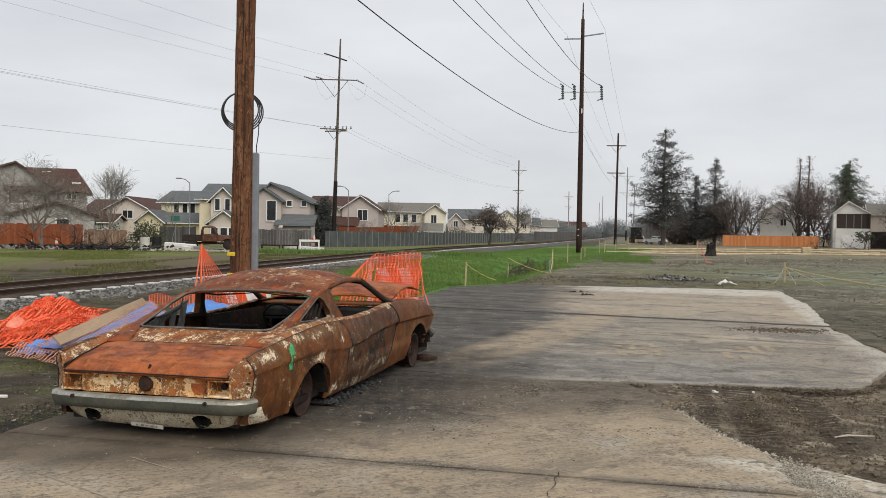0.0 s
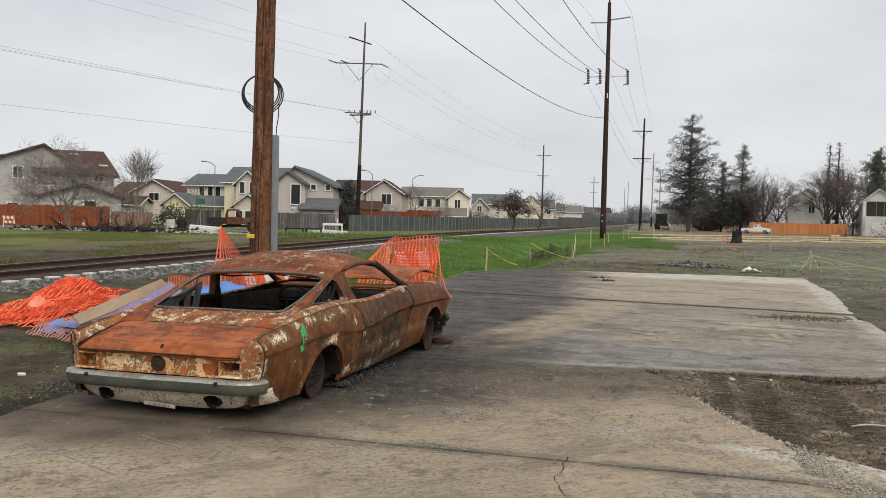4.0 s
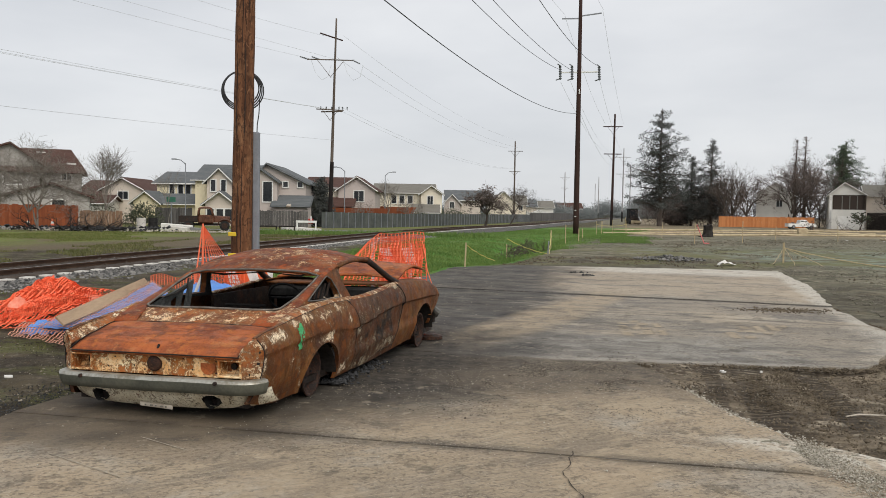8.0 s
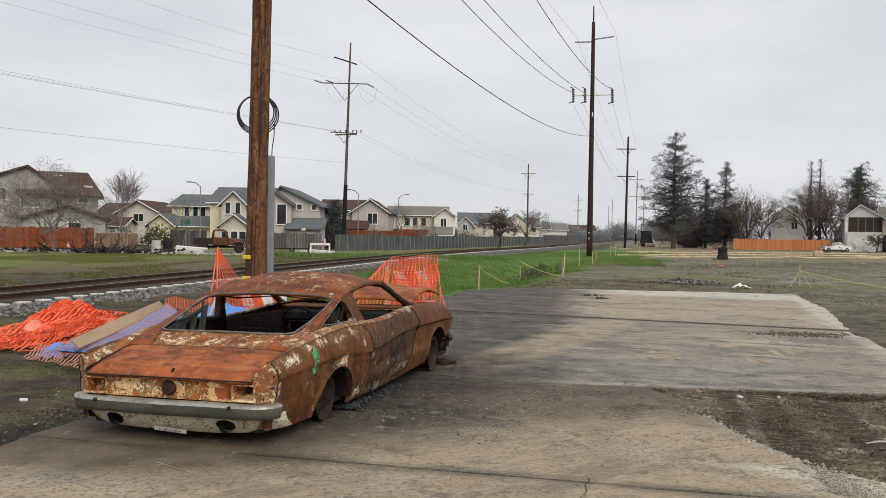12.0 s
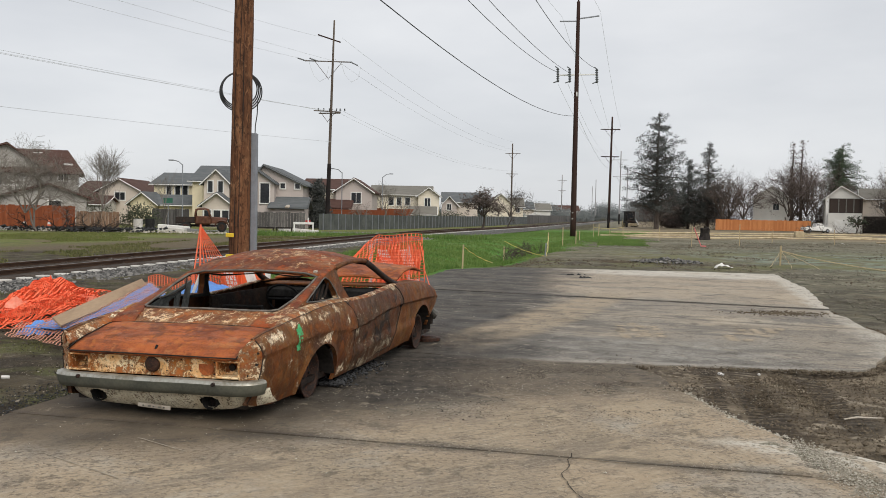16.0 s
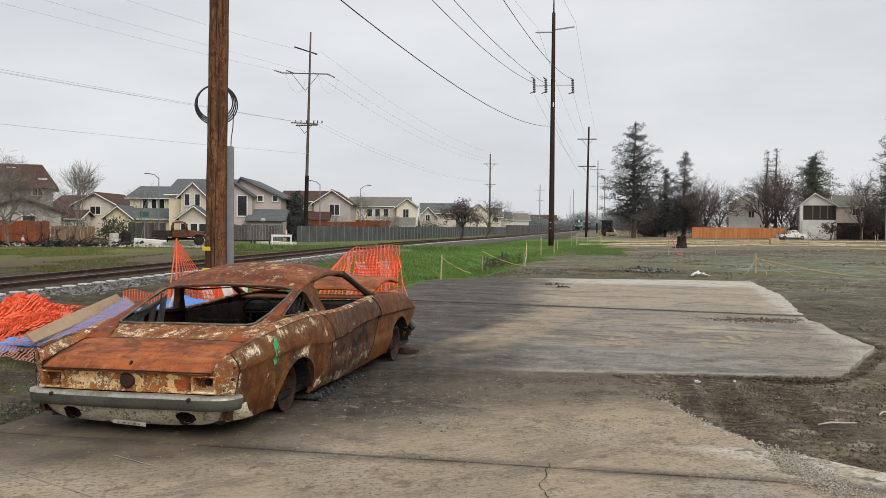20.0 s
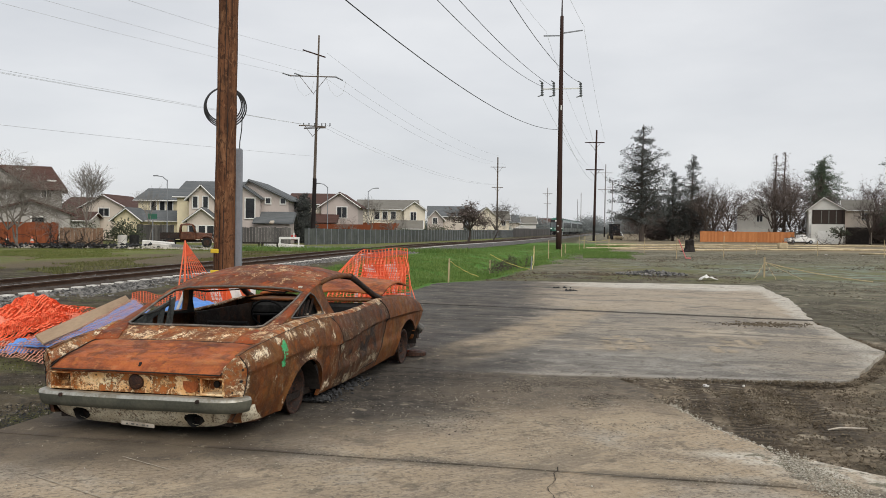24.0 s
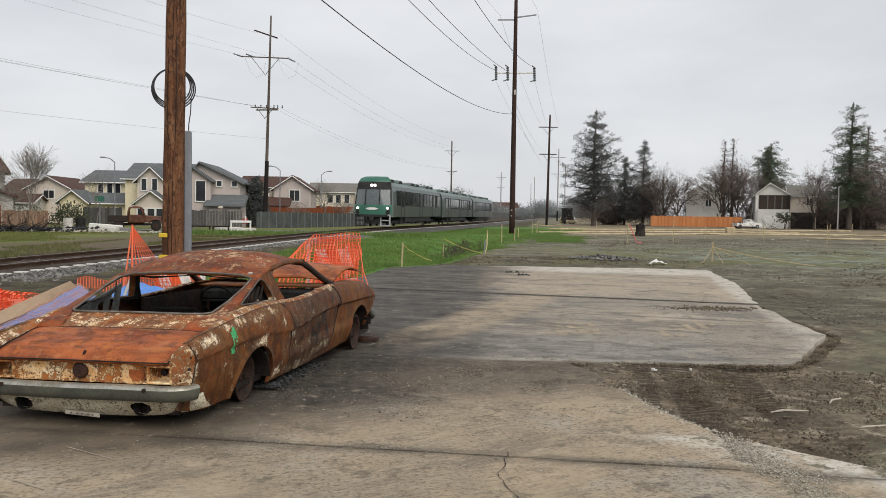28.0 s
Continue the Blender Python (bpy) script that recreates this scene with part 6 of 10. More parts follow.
            for px, pr in prof:
                rings.append([bm.verts.new((sgn * px, pr * math.cos(a), pr * math.sin(a))) for a in [i * math.tau / 28 for i in range(28)]] if pr > 0 else [bm.verts.new((sgn * px, 0, 0))] * 28)
            for r0, r1 in zip(rings, rings[1:]):
                for i in range(28):
                    f = [r0[i], r0[(i + 1) % 28], r1[(i + 1) % 28], r1[i]]
                    f = list(dict.fromkeys(f))
                    if len(f) > 2:
                        bm.faces.new(f)
            bmesh.ops.recalc_face_normals(bm, faces=bm.faces)
            part("rim", bm, "rust_rim", wh, "burnt bare steel rim", True)
            for i in range(5):
                a = i * math.tau / 5
                bm = bmesh.new()
                tube(bm, [(sgn * 0.04, 0.058 * math.cos(a), 0.058 * math.sin(a)), (sgn * 0.062, 0.058 * math.cos(a), 0.058 * math.sin(a))], 0.010, 6)
                part("wheel_stud", bm, "soot", wh)
            bm = bmesh.new()
            n, ring0, ring1 = 20, [], []
            for i in range(n + 1):
                a = radians(6 + 168 * i / n)
                ring0.append(bm.verts.new((sgn * 0.80, cy + r * math.cos(a), cz + r * math.sin(a))))
                ring1.append(bm.verts.new((sgn * 0.50, cy + r * math.cos(a), cz + r * math.sin(a))))
            for i in range(n):
                bm.faces.new((ring0[i], ring0[i + 1], ring1[i + 1], ring1[i]))
            bm.faces.new(ring1)
            part("arch_liner", bm, "charcoal", e)
    # roof skin, with the crown of the fastback
    def roof_fn(u, v):
        y = 1.53 + 1.10 * u
        s = 2 * v - 1
        return s * (0.655 + 0.008 * (1 - u)), y - 0.02 * (1 - s * s) * (1 - u), lerp_table(ROOF, y) + lerp_table(CROWN, y) * (1 - abs(s) ** 2.4) + 0.005 * noise.noise((u * 3, v * 3, 2.0)) + 0.003 * noise.noise((u * 9, v * 9, 6.0))
    part("roof", sheet(roof_fn, 36, 34, 0.025), "rust_roof", e, "rusted roof with pale scorched blotches", True)
    # frame of the empty rear window
    win = [(0.83, 0.722, 0.600), (1.05, 0.785, 0.622), (1.31, 0.874, 0.632), (1.49, 0.935, 0.620)]
    loop = [(x, y, z) for y, z, x in win] + [(0.50, 1.525, 0.962), (0.25, 1.52, 0.975), (0, 1.515, 0.979), (-0.25, 1.52, 0.975), (-0.50, 1.525, 0.962)] + [(-x, y, z) for y, z, x in reversed(win)] + [(-0.55, 0.785, 0.716), (-0.40, 0.755, 0.716), (0, 0.735, 0.723), (0.40, 0.755, 0.716), (0.55, 0.785, 0.716)]
    bm = bmesh.new()
    tube(bm, loop + loop[:2], 0.0095, 8)
    part("rear_window_frame", bm, "trim_pale", e, "scorched grey trim round the empty rear window", True)
    for sgn in (1, -1):
        def flank(u, v):
            y = 0.54 + 1.30 * u
            z = lerp_table([(0.54, 0.625)] + ROOF, y)
            inner = lerp_table([(0.54, 0.50), (0.74, 0.55), (0.83, 0.604), (1.05, 0.626), (1.31, 0.636), (1.5, 0.628), (1.84, 0.61)], y)
            outer = green_x(y, z) + 0.010 * smooth01(0.95, 0.54, y)
            k = smooth01(0.54, 0.85, y)
            return sgn * (inner + (outer - inner) * v), y, z + k * (0.010 * math.sin(v * 3.0) - 0.006 * v)
        part("window_flank", sheet(flank, 40, 8, 0.012), "rust_roof", e, "rusted pillar beside the empty rear window", True)
    # deck panel, boot lid
    part("deck_panel", sheet(lambda u, v: ((2 * v - 1) * (0.70 - 0.08 * u), 0.535 + (0.20 + 0.06 * abs(2 * v - 1) ** 3) * u, 0.613 + 0.093 * u ** 1.1 + 0.016 * (1 - abs(2 * v - 1) ** 3) * (1 - 0.4 * u) + 0.005 * noise.noise((v * 12, u * 3, 1)) + 0.003 * noise.noise((v * 30, u * 9, 4))), 12, 46, 0.012), "rust_deck_flaking", e, "flaking deck panel below the rear window", True)

    def lid_fn(u, v):
        y = 0.03 + 0.497 * u
        s = 2 * v - 1
        c = 1 - abs(s) ** 4
        return s * 0.688, y + 0.012 * (1 - c) * (1 - u), lerp_table(LID, y) + 0.016 * c * smooth01(0, 0.3, u) + 0.004 * noise.noise((v * 6, u * 4, 5)) + 0.002 * noise.noise((v * 17, u * 11, 7))
    part("boot_lid", sheet(lid_fn, 26, 40, 0.02), "rust_deck", e, "orange-brown rusted boot lid with a lock hole", True)
    for sgn in (1, -1):
        bm = bmesh.new()
        tube(bm, [(sgn * 0.694, 0.03 + 0.50 * u, lerp_table(LID, 0.03 + 0.50 * u) + 0.002) for u in [i / 14 for i in range(15)]], 0.0042, 5)
        part("lid_gap", bm, "charcoal", e)
    bm = bmesh.new()
    tube(bm, [(x, 0.532, 0.612 + 0.016 * (1 - abs(x / 0.69) ** 4)) for x in [-0.69 + 0.069 * i for i in range(21)]], 0.0035, 5)
    part("lid_gap", bm, "charcoal", e)
    bm = bmesh.new()
    tube(bm, [(-0.69, 0.040, 0.468), (-0.35, 0.030, 0.470), (0, 0.028, 0.471), (0.35, 0.030, 0.470), (0.69, 0.040, 0.468)], 0.005, 6)
    part("lid_gap", bm, "charcoal", e)
    bm = bmesh.new()
    tube(bm, [(0.02, 0.080, 0.500), (0.02, 0.096, 0.527)], [0.010, 0.009], 10)
    part("lock_hole", bm, "soot", e)
    # end of each fin, closing the flank behind the tail panel
    for sgn in (1, -1):
        def cap(u, v):
            z = 0.315 + u * (lerp_table([(0, 0.185), (0.5, 0.252), (1, 0.283)], v))
            y0, x0 = 0.062 - 0.02 * u, 0.693
            y1, x1 = lerp_table(TAIL_EDGE, z), side_x(0.12, z) - 0.004
            k = v ** 1.3
            return sgn * (x0 + (x1 - x0) * v), y0 + (y1 - y0) * k + 0.004 * noise.noise((u * 5, v * 5, sgn)), z
        bm = bmesh.new()
        g = [[bm.verts.new(cap(i / 12, j / 8)) for j in range(9)] for i in range(13)]
        for r0, r1 in zip(g, g[1:]):
            for j in range(8):
                bm.faces.new((r0[j], r0[j + 1], r1[j + 1], r1[j]))
        part("tail_end_cap", bm, "rust_cream", e, "peeling end cap of the rear fin", True)
        bm = bmesh.new()
        tube(bm, [(sgn * (side_x(y, z) - 0.004), y - 0.002, z) for y, z in along(TAIL_EDGE, 10, 0.15, 0.59)], 0.004, 5)
        part("cap_gap", bm, "charcoal", e)
        for x, z in ((0.735, 0.505), (0.80, 0.42), (0.745, 0.345), (0.81, 0.50)):
            bm = bmesh.new()
            tube(bm, [(sgn * x, 0.055 + (x - 0.69) * 0.5, z), (sgn * x, 0.075 + (x - 0.69) * 0.5, z)], 0.009, 8)
            part("cap_hole", bm, "charcoal", e)
    # tail panel with lamp recesses and filler hole, a shallow concave
    def tail_fn(u, v):
        return ((2 * v - 1) * 0.695, 0.075 + 0.02 * math.sin(u * math.pi) - 0.03 * u, 0.315 + 0.155 * u)
    bm = bmesh.new()
    nu, nv = 8, 40
    g = [[bm.verts.new(tail_fn(i / nu, j / nv)) for j in range(nv + 1)] for i in range(nu + 1)]
    for a, b in zip(g, g[1:]):
        for j in range(nv):
            c = (a[j].co + b[j + 1].co) / 2
            if 0.535 < abs(c.x) < 0.685 and 0.335 < c.z < 0.437:
                continue
            bm.faces.new((a[j], a[j + 1], b[j + 1], b[j]))
    part("tail_panel", bm, "rust_tail", e, "rusty tail panel with cream flaking patches", True)
    for sgn in (1, -1):
        bm = bmesh.new()
        box(bm, sgn * 0.612, 0.165, 0.386, 0.17, 0.02, 0.12)
        for dx, dz, sx, sz in ((0, 0.056, 0.185, 0.014), (0, -0.056, 0.185, 0.014), (0.085, 0, 0.014, 0.126), (-0.085, 0, 0.014, 0.126)):
            box(bm, sgn * 0.612 + dx, 0.105, 0.386 + dz, sx, 0.12, sz, None, 0.004)
        part("tail_lamp_recess", bm, "rust_tail", e, "empty tail-lamp recess")
        bm = bmesh.new()
        tube(bm, [(sgn * 0.595, 0.155, 0.388), (sgn * 0.595, 0.138, 0.388)], 0.024, 10)
        part("lamp_socket", bm, "soot", e)
    bm = bmesh.new()
    tube(bm, [(0.0, 0.095, 0.395), (0.0, 0.058, 0.395), (0.0, 0.050, 0.395)], [0.056, 0.056, 0.046], 20)
    part("filler_cap", bm, "rust_rim", e, "burnt round fuel filler cap", True)
    bm = bmesh.new()
    tube(bm, [(0.43, 0.085, 0.392), (0.43, 0.074, 0.392)], [0.062, 0.060], 18)
    part("round_scar", bm, "rust_deck", e)
    for x, z in ((-0.18, 0.37), (-0.09, 0.345), (0.12, 0.425), (0.11, 0.35), (0.30, 0.36), (0.49, 0.345), (0.50, 0.43), (-0.40, 0.355), (-0.33, 0.43), (0.24, 0.44)):
        bm = bmesh.new()
        y = 0.075 + 0.02 * math.sin((z - 0.315) / 0.155 * math.pi) - 0.03 * (z - 0.315) / 0.155
        tube(bm, [(x, y - 0.003, z), (x, y + 0.006, z)], 0.006, 7)
        part("trim_hole", bm, "charcoal", e)
    # bumper: a folded chrome blade that wraps round the corners
    bm = bmesh.new()
    path = [(-0.80, 0.16), (-0.80, 0.13), (-0.79, 0.08), (-0.75, 0.035), (-0.66, 0.01), (-0.3, -0.01), (0, -0.015), (0.3, -0.01), (0.66, 0.01), (0.75, 0.03), (0.80, 0.07), (0.822, 0.11), (0.828, 0.15)]
    prof = [(0.06, 0.312), (0.0, 0.318), (-0.028, 0.312), (-0.037, 0.294), (-0.035, 0.272), (-0.028, 0.246), (-0.015, 0.214), (0.035, 0.204)]
    rings = []
    for i, (x, y) in enumerate(path):
        a, b = Vector(path[max(0, i - 1)]), Vector(path[min(len(path) - 1, i + 1)])
        d = (b - a).normalized()
        nrm = Vector((-d.y, d.x))
        rings.append([bm.verts.new((x + nrm.x * o, y + nrm.y * o, z + 0.008 * noise.noise((x * 2, y, 3)))) for o, z in prof])
    for r0, r1 in zip(rings, rings[1:]):
        for k in range(len(prof) - 1):
            bm.faces.new((r0[k], r0[k + 1], r1[k + 1], r1[k]))
    bmesh.ops.recalc_face_normals(bm, faces=bm.faces)
    under = bm.copy()
    for m, keep in ((bm, lambda k: k < 3), (under, lambda k: k >= 3)):
        m.faces.ensure_lookup_table()
        bmesh.ops.delete(m, geom=[f for i, f in enumerate(m.faces) if not keep(i % 7)], context="FACES")
    bump = part("rear_bumper", bm, "chrome", e, "dulled grey chrome bumper", True)
    # the lower faces carry the ground's dark reflection in their colour
    part("bumper_lower_face", under, "bumper_under", bump, "lower face of the bumper, coloured dark like the ground it reflects", True)
    for x in (-0.55, 0.55):
        bm = bmesh.new()
        tube(bm, [(x, -0.045, 0.296), (x, -0.02, 0.296)], 0.014, 10)
        part("bumper_bolt", bm, "rust_rim", bump)
    # lower valance with exhaust holes and plate
    bm = bmesh.new()
    nx, nz = 140, 24
    g = []
    for j in range(nz + 1):
        f = j / nz
        row = []
        for i in range(nx + 1):
            s = 2 * i / nx - 1
            x = s * 0.825
            y = 0.03 + 0.08 * abs(s) ** 4 + 0.16 * abs(s) ** 12 + 0.10 * f * f
            z = 0.236 - (0.160 - 0.045 * abs(s) ** 3) * f
            row.append(bm.verts.new((x, y, z)))
        g.append(row)
    for a, b in zip(g, g[1:]):
        for i in range(nx):
            c = (a[i].co + b[i + 1].co) / 2
            if math.hypot((abs(c.x) - 0.46) / 0.075, (c.z - 0.152) / 0.042) < 1:
                continue
            bm.faces.new((a[i], a[i + 1], b[i + 1], b[i]))
    part("rear_valance", bm, "pale_valance", e, "scorched cream valance under the bumper", True)
    for sgn in (1, -1):
        bm = bmesh.new()
        tube(bm, [(sgn * 0.46, 0.06, 0.152), (sgn * 0.46, 0.22, 0.152)], 0.054, 14, False)
        part("exhaust_hole", bm, "soot", e)
    bm = bmesh.new()
    box(bm, 0.0, 0.075, 0.090, 0.27, 0.010, 0.030, Matrix.Rotation(radians(3), 4, "Y"), 0.003)
    plate = part("number_plate", bm, "plate", e, "bent scorched plate with unreadable marks")
    for k in range(5):
        bm = bmesh.new()
        box(bm, -0.08 + 0.042 * k + 0.006 * (k % 2), 0.068, 0.093 - 0.002 * k, 0.012 + 0.01 * (k % 2), 0.004, 0.009)
        part("plate_mark", bm, "trim_dark", plate)
    # hood, sprung open towards the front
    hood_m = Matrix.Translation((0, 3.26, 0.760))
    def hood_fn(u, v):
        s = 2 * v - 1
        p = hood_m @ Vector((s * (0.70 - 0.05 * u), 1.12 * u, lerp_table([(0, 0.03), (0.3, 0.125), (0.6, 0.15), (1.0, 0.09)], u) + 0.03 * (1 - abs(s) ** 3) + 0.02 * noise.noise((u * 2, v * 2, 9)) - 0.03 * s * u))
        return p
    part("hood", sheet(hood_fn, 18, 24, 0.02), "rust_deck", e, "sprung rusty hood", True)
    part("cowl", sheet(lambda u, v: ((2 * v - 1) * 0.73, 3.05 + 0.24 * u, 0.745 + 0.01 * u), 4, 16, 0.02), "rust", e, smooth=True)
    # fender tops beside the hood
    for sgn in (1, -1):
        part("fender_top", sheet(lambda u, v: (sgn * (side_x(3.0 + 1.47 * u, 9) - 0.003 - (0.12 - 0.03 * u) * v), 3.0 + 1.47 * u, lerp_table(BELT, 3.0 + 1.47 * u) + 0.022 * math.sin(v * 1.6)), 40, 6, 0.012), "rust_fender", e, smooth=True)
        bm = bmesh.new()
        tube(bm, [(sgn * 0.62, 4.40, 0.47), (sgn * 0.62, 4.59, 0.47), (sgn * 0.62, 4.60, 0.47)], [0.10, 0.115, 0.10], 18)
        part("headlamp_bucket", bm, "rust_dark", e)
    bm = bmesh.new()
    tube(bm, [(0.72, 4.44, 0.36), (0.75, 4.50, 0.31), (0.72, 4.54, 0.25)], [0.03, 0.05, 0.03], 8)
    part("hanging_lamp_ring", bm, "trim_dark", e, "lamp ring hanging off the front")
    bm = bmesh.new()
    box(bm, 0, 4.50, 0.36, 1.44, 0.06, 0.36)
    part("front_panel", bm, "rust_dark", e)
    bm = bmesh.new()
    tube(bm, [(0.70, 4.42, -0.005), (0.70, 4.42, 0.03), (0.70, 4.42, 0.05)], [0.14, 0.14, 0.07], 18)
    part("loose_drum", bm, "rust_rim", e, "dropped brake drum by the front wheel")
    # inside: floor, bulkheads, dash, wheel, inner flanks, seat frames
    bm = bmesh.new()
    box(bm, 0, 2.3, 0.12, 1.40, 4.3, 0.05)
    box(bm, 0, 3.28, 0.42, 1.40, 0.05, 0.55)
    box(bm, 0, 0.60, 0.36, 1.36, 0.04, 0.46)
    part("floor_pan", bm, "rust_dark", e)
    bm = bmesh.new()
    box(bm, 0, 3.13, 0.64, 1.38, 0.20, 0.13, None, 0.03)
    part("dashboard", bm, "soot", e)
    bm = bmesh.new()
    ring = [(-0.36 + 0.19 * math.cos(a), 2.80 - 0.06 * math.sin(a), 0.60 + 0.15 * math.sin(a)) for a in [i * math.tau / 24 for i in range(25)]]
    tube(bm, ring, 0.012, 6)
    tube(bm, [(-0.36, 2.80, 0.60), (-0.36, 3.1, 0.56)], 0.02, 6)
    tube(bm, [(-0.55, 2.80, 0.60), (-0.17, 2.80, 0.60)], 0.012, 6)
    part("steering_wheel", bm, "soot", e)
    for sgn in (1, -1):
        end = [(1.9, 0.30), (1.9, 0.70), (1.72, 0.93), (1.55, 0.915)] if sgn > 0 else [(1.47, 0.30), (1.49, 0.62), (1.45, 0.885)]
        slots = [[(1.05, 0.50), (1.14, 0.50), (1.14, 0.69), (1.05, 0.65)], [(1.20, 0.54), (1.28, 0.54), (1.28, 0.76), (1.20, 0.71)], [(1.34, 0.62), (1.41, 0.62), (1.41, 0.82), (1.34, 0.79)]]
        bm = panel_hole([(0.72, 0.30)] + end + [(1.31, 0.83), (0.95, 0.71)], slots, lambda y, z: 0.66 - max(0, z - 0.70) * 0.4, sgn, 0.02)
        part("inner_flank", bm, "soot" if sgn > 0 else "inner_grey", e, "bare sooty inner flank with slots")
        bm = bmesh.new()
        box(bm, sgn * 0.71, 2.58, 0.42, 0.03, 1.2, 0.55)
        part("inner_door", bm, "rust_dark", e)
        seat = empty("seat_frame", pose(sgn * 0.35, 2.25, 0.16))
        seat.parent = e
        bm = bmesh.new()
        tube(bm, [(-0.22, 0.28, 0.12), (-0.22, -0.2, 0.12), (-0.2, -0.3, 0.45), (0.2, -0.3, 0.45), (0.22, -0.2, 0.12), (0.22, 0.28, 0.12), (-0.22, 0.28, 0.12)], 0.018, 6)
        part("tube_frame", bm, "soot", seat)
        for k in range(4):
            bm = bmesh.new()
            tube(bm, [(-0.21, -0.22 - 0.02 * k, 0.17 + 0.08 * k), (0, -0.24 - 0.02 * k, 0.165 + 0.08 * k), (0.21, -0.22 - 0.02 * k, 0.17 + 0.08 * k)], 0.008, 5)
            part("spring_wire", bm, "soot", seat)
    bm = bmesh.new()
    tube(bm, [(-0.5, 1.74, 0.98), (-0.1, 1.95, 0.965), (0.3, 1.8, 0.97), (0.52, 1.70, 0.965)], 0.006, 5)
    part("hanging_wire", bm, "soot", e)
    for pts in ([(-0.55, 1.55, 0.945), (-0.35, 1.58, 0.925), (-0.05, 1.56, 0.945), (0.2, 1.55, 0.965)], [(0.5, 1.54, 0.955), (0.42, 1.56, 0.925), (0.25, 1.55, 0.94), (0.05, 1.54, 0.965)], [(-0.6, 1.42, 0.90), (-0.57, 1.35, 0.83), (-0.59, 1.2, 0.78), (-0.6, 1.05, 0.76)]):
        bm = bmesh.new()
        tube(bm, pts, [0.006, 0.009, 0.005, 0.007], 5)
        part("burnt_headliner_strip", bm, "charcoal", e)
    rnd = random.Random(8)
    for k in range(9):
        bm = bmesh.new()
        x, y = 0.66 + rnd.uniform(-0.03, 0.03), 1.40 + 0.03 * k
        box(bm, x, y, 0.755 + 0.012 * rnd.random(), 0.03, 0.03, 0.012, Matrix.Rotation(rnd.uniform(-0.6, 0.6), 4, "X"))
        part("ash_flake", bm, "plate", e)
    # windscreen header and mirror-less stays seen through the back
    bm = bmesh.new()
    tube(bm, [(-0.645, 2.58, 1.0), (0, 2.62, 1.07), (0.645, 2.58, 1.0)], 0.024, 6)
    part("windscreen_header", bm, "rust_dark", e)
    # green spray mark on the flank
    bm = bmesh.new()
    g = []
    for i in range(29):
        row = []
        for j in range(17):
            y, z = 0.60 + 0.15 * j / 16 + 0.02 * math.sin(i * 0.5), 0.44 + 0.21 * i / 28
            row.append(bm.verts.new((side_x(y, z) + 0.0045, y, z)))
        g.append(row)
    rnd = random.Random(3)
    for a, b in zip(g, g[1:]):
        for j in range(16):
            c = a[j].co
            if noise.noise((c.y * 16, c.z * 11, 2.0)) + 0.6 * noise.noise((c.y * 60, c.z * 60, 5.0)) - 14 * (c.y - 0.675) ** 2 / 0.08 > -0.02:
                bm.faces.new((a[j], a[j + 1], b[j + 1], b[j]))
    part("spray_mark", bm, "green_spray", e, "green spray-painted mark", True)
    return e


wreck()
M["clod"] = plain("mud_clod", (0.055, 0.042, 0.029), (0.19, 0.155, 0.11), 4, 30, 0.95)
M["field_clod"] = plain("field_clod", (0.10, 0.09, 0.068), (0.22, 0.205, 0.17), 4, 30, 0.95)
M["ash"] = plain("black_ash", (0.02, 0.02, 0.021), (0.07, 0.072, 0.075), 9, 50, 0.9)
scatter()


# ---- safety net, tarp and boards round the wreck ----
def netting(name, fn, nu, nv, mat, parent, r=0.007, label="", skip=0.0, seed=1):
    """Plastic mesh: thin strands along both ways of fn(u, v), with torn gaps."""
    rnd = random.Random(seed)
    bm = bmesh.new()
    g = [[Vector(fn(i / nu, j / nv)) for j in range(nv + 1)] for i in range(nu + 1)]

    def strand(a, b, wide):
        d = b - a
        if d.length < 1e-5:
            return
        s = d.cross(Vector((0.3, 0.5, 0.8))).normalized() * wide
        t = d.cross(s).normalized() * wide * 0.5
        q = [bm.verts.new(p) for p in (a - s, a + t, a + s, b - s, b + t, b + s)]
        bm.faces.new((q[0], q[1], q[4], q[3]))
        bm.faces.new((q[1], q[2], q[5], q[4]))
    for i in range(nu + 1):
        for j in range(nv + 1):
            if i < nu and rnd.random() >= skip:
                strand(g[i][j], g[i + 1][j], r)
            if j < nv and rnd.random() >= skip:
                strand(g[i][j], g[i][j + 1], r * 1.25)
    return part(name, bm, mat, parent, label)


def cloth(fn, nu, nv):
    bm = bmesh.new()
    g = [[bm.verts.new(fn(i / nu, j / nv)) for j in range(nv + 1)] for i in range(nu + 1)]
    for a, b in zip(g, g[1:]):
        for j in range(nv):
            bm.faces.new((a[j], b[j], b[j + 1], a[j + 1]))
    return bm


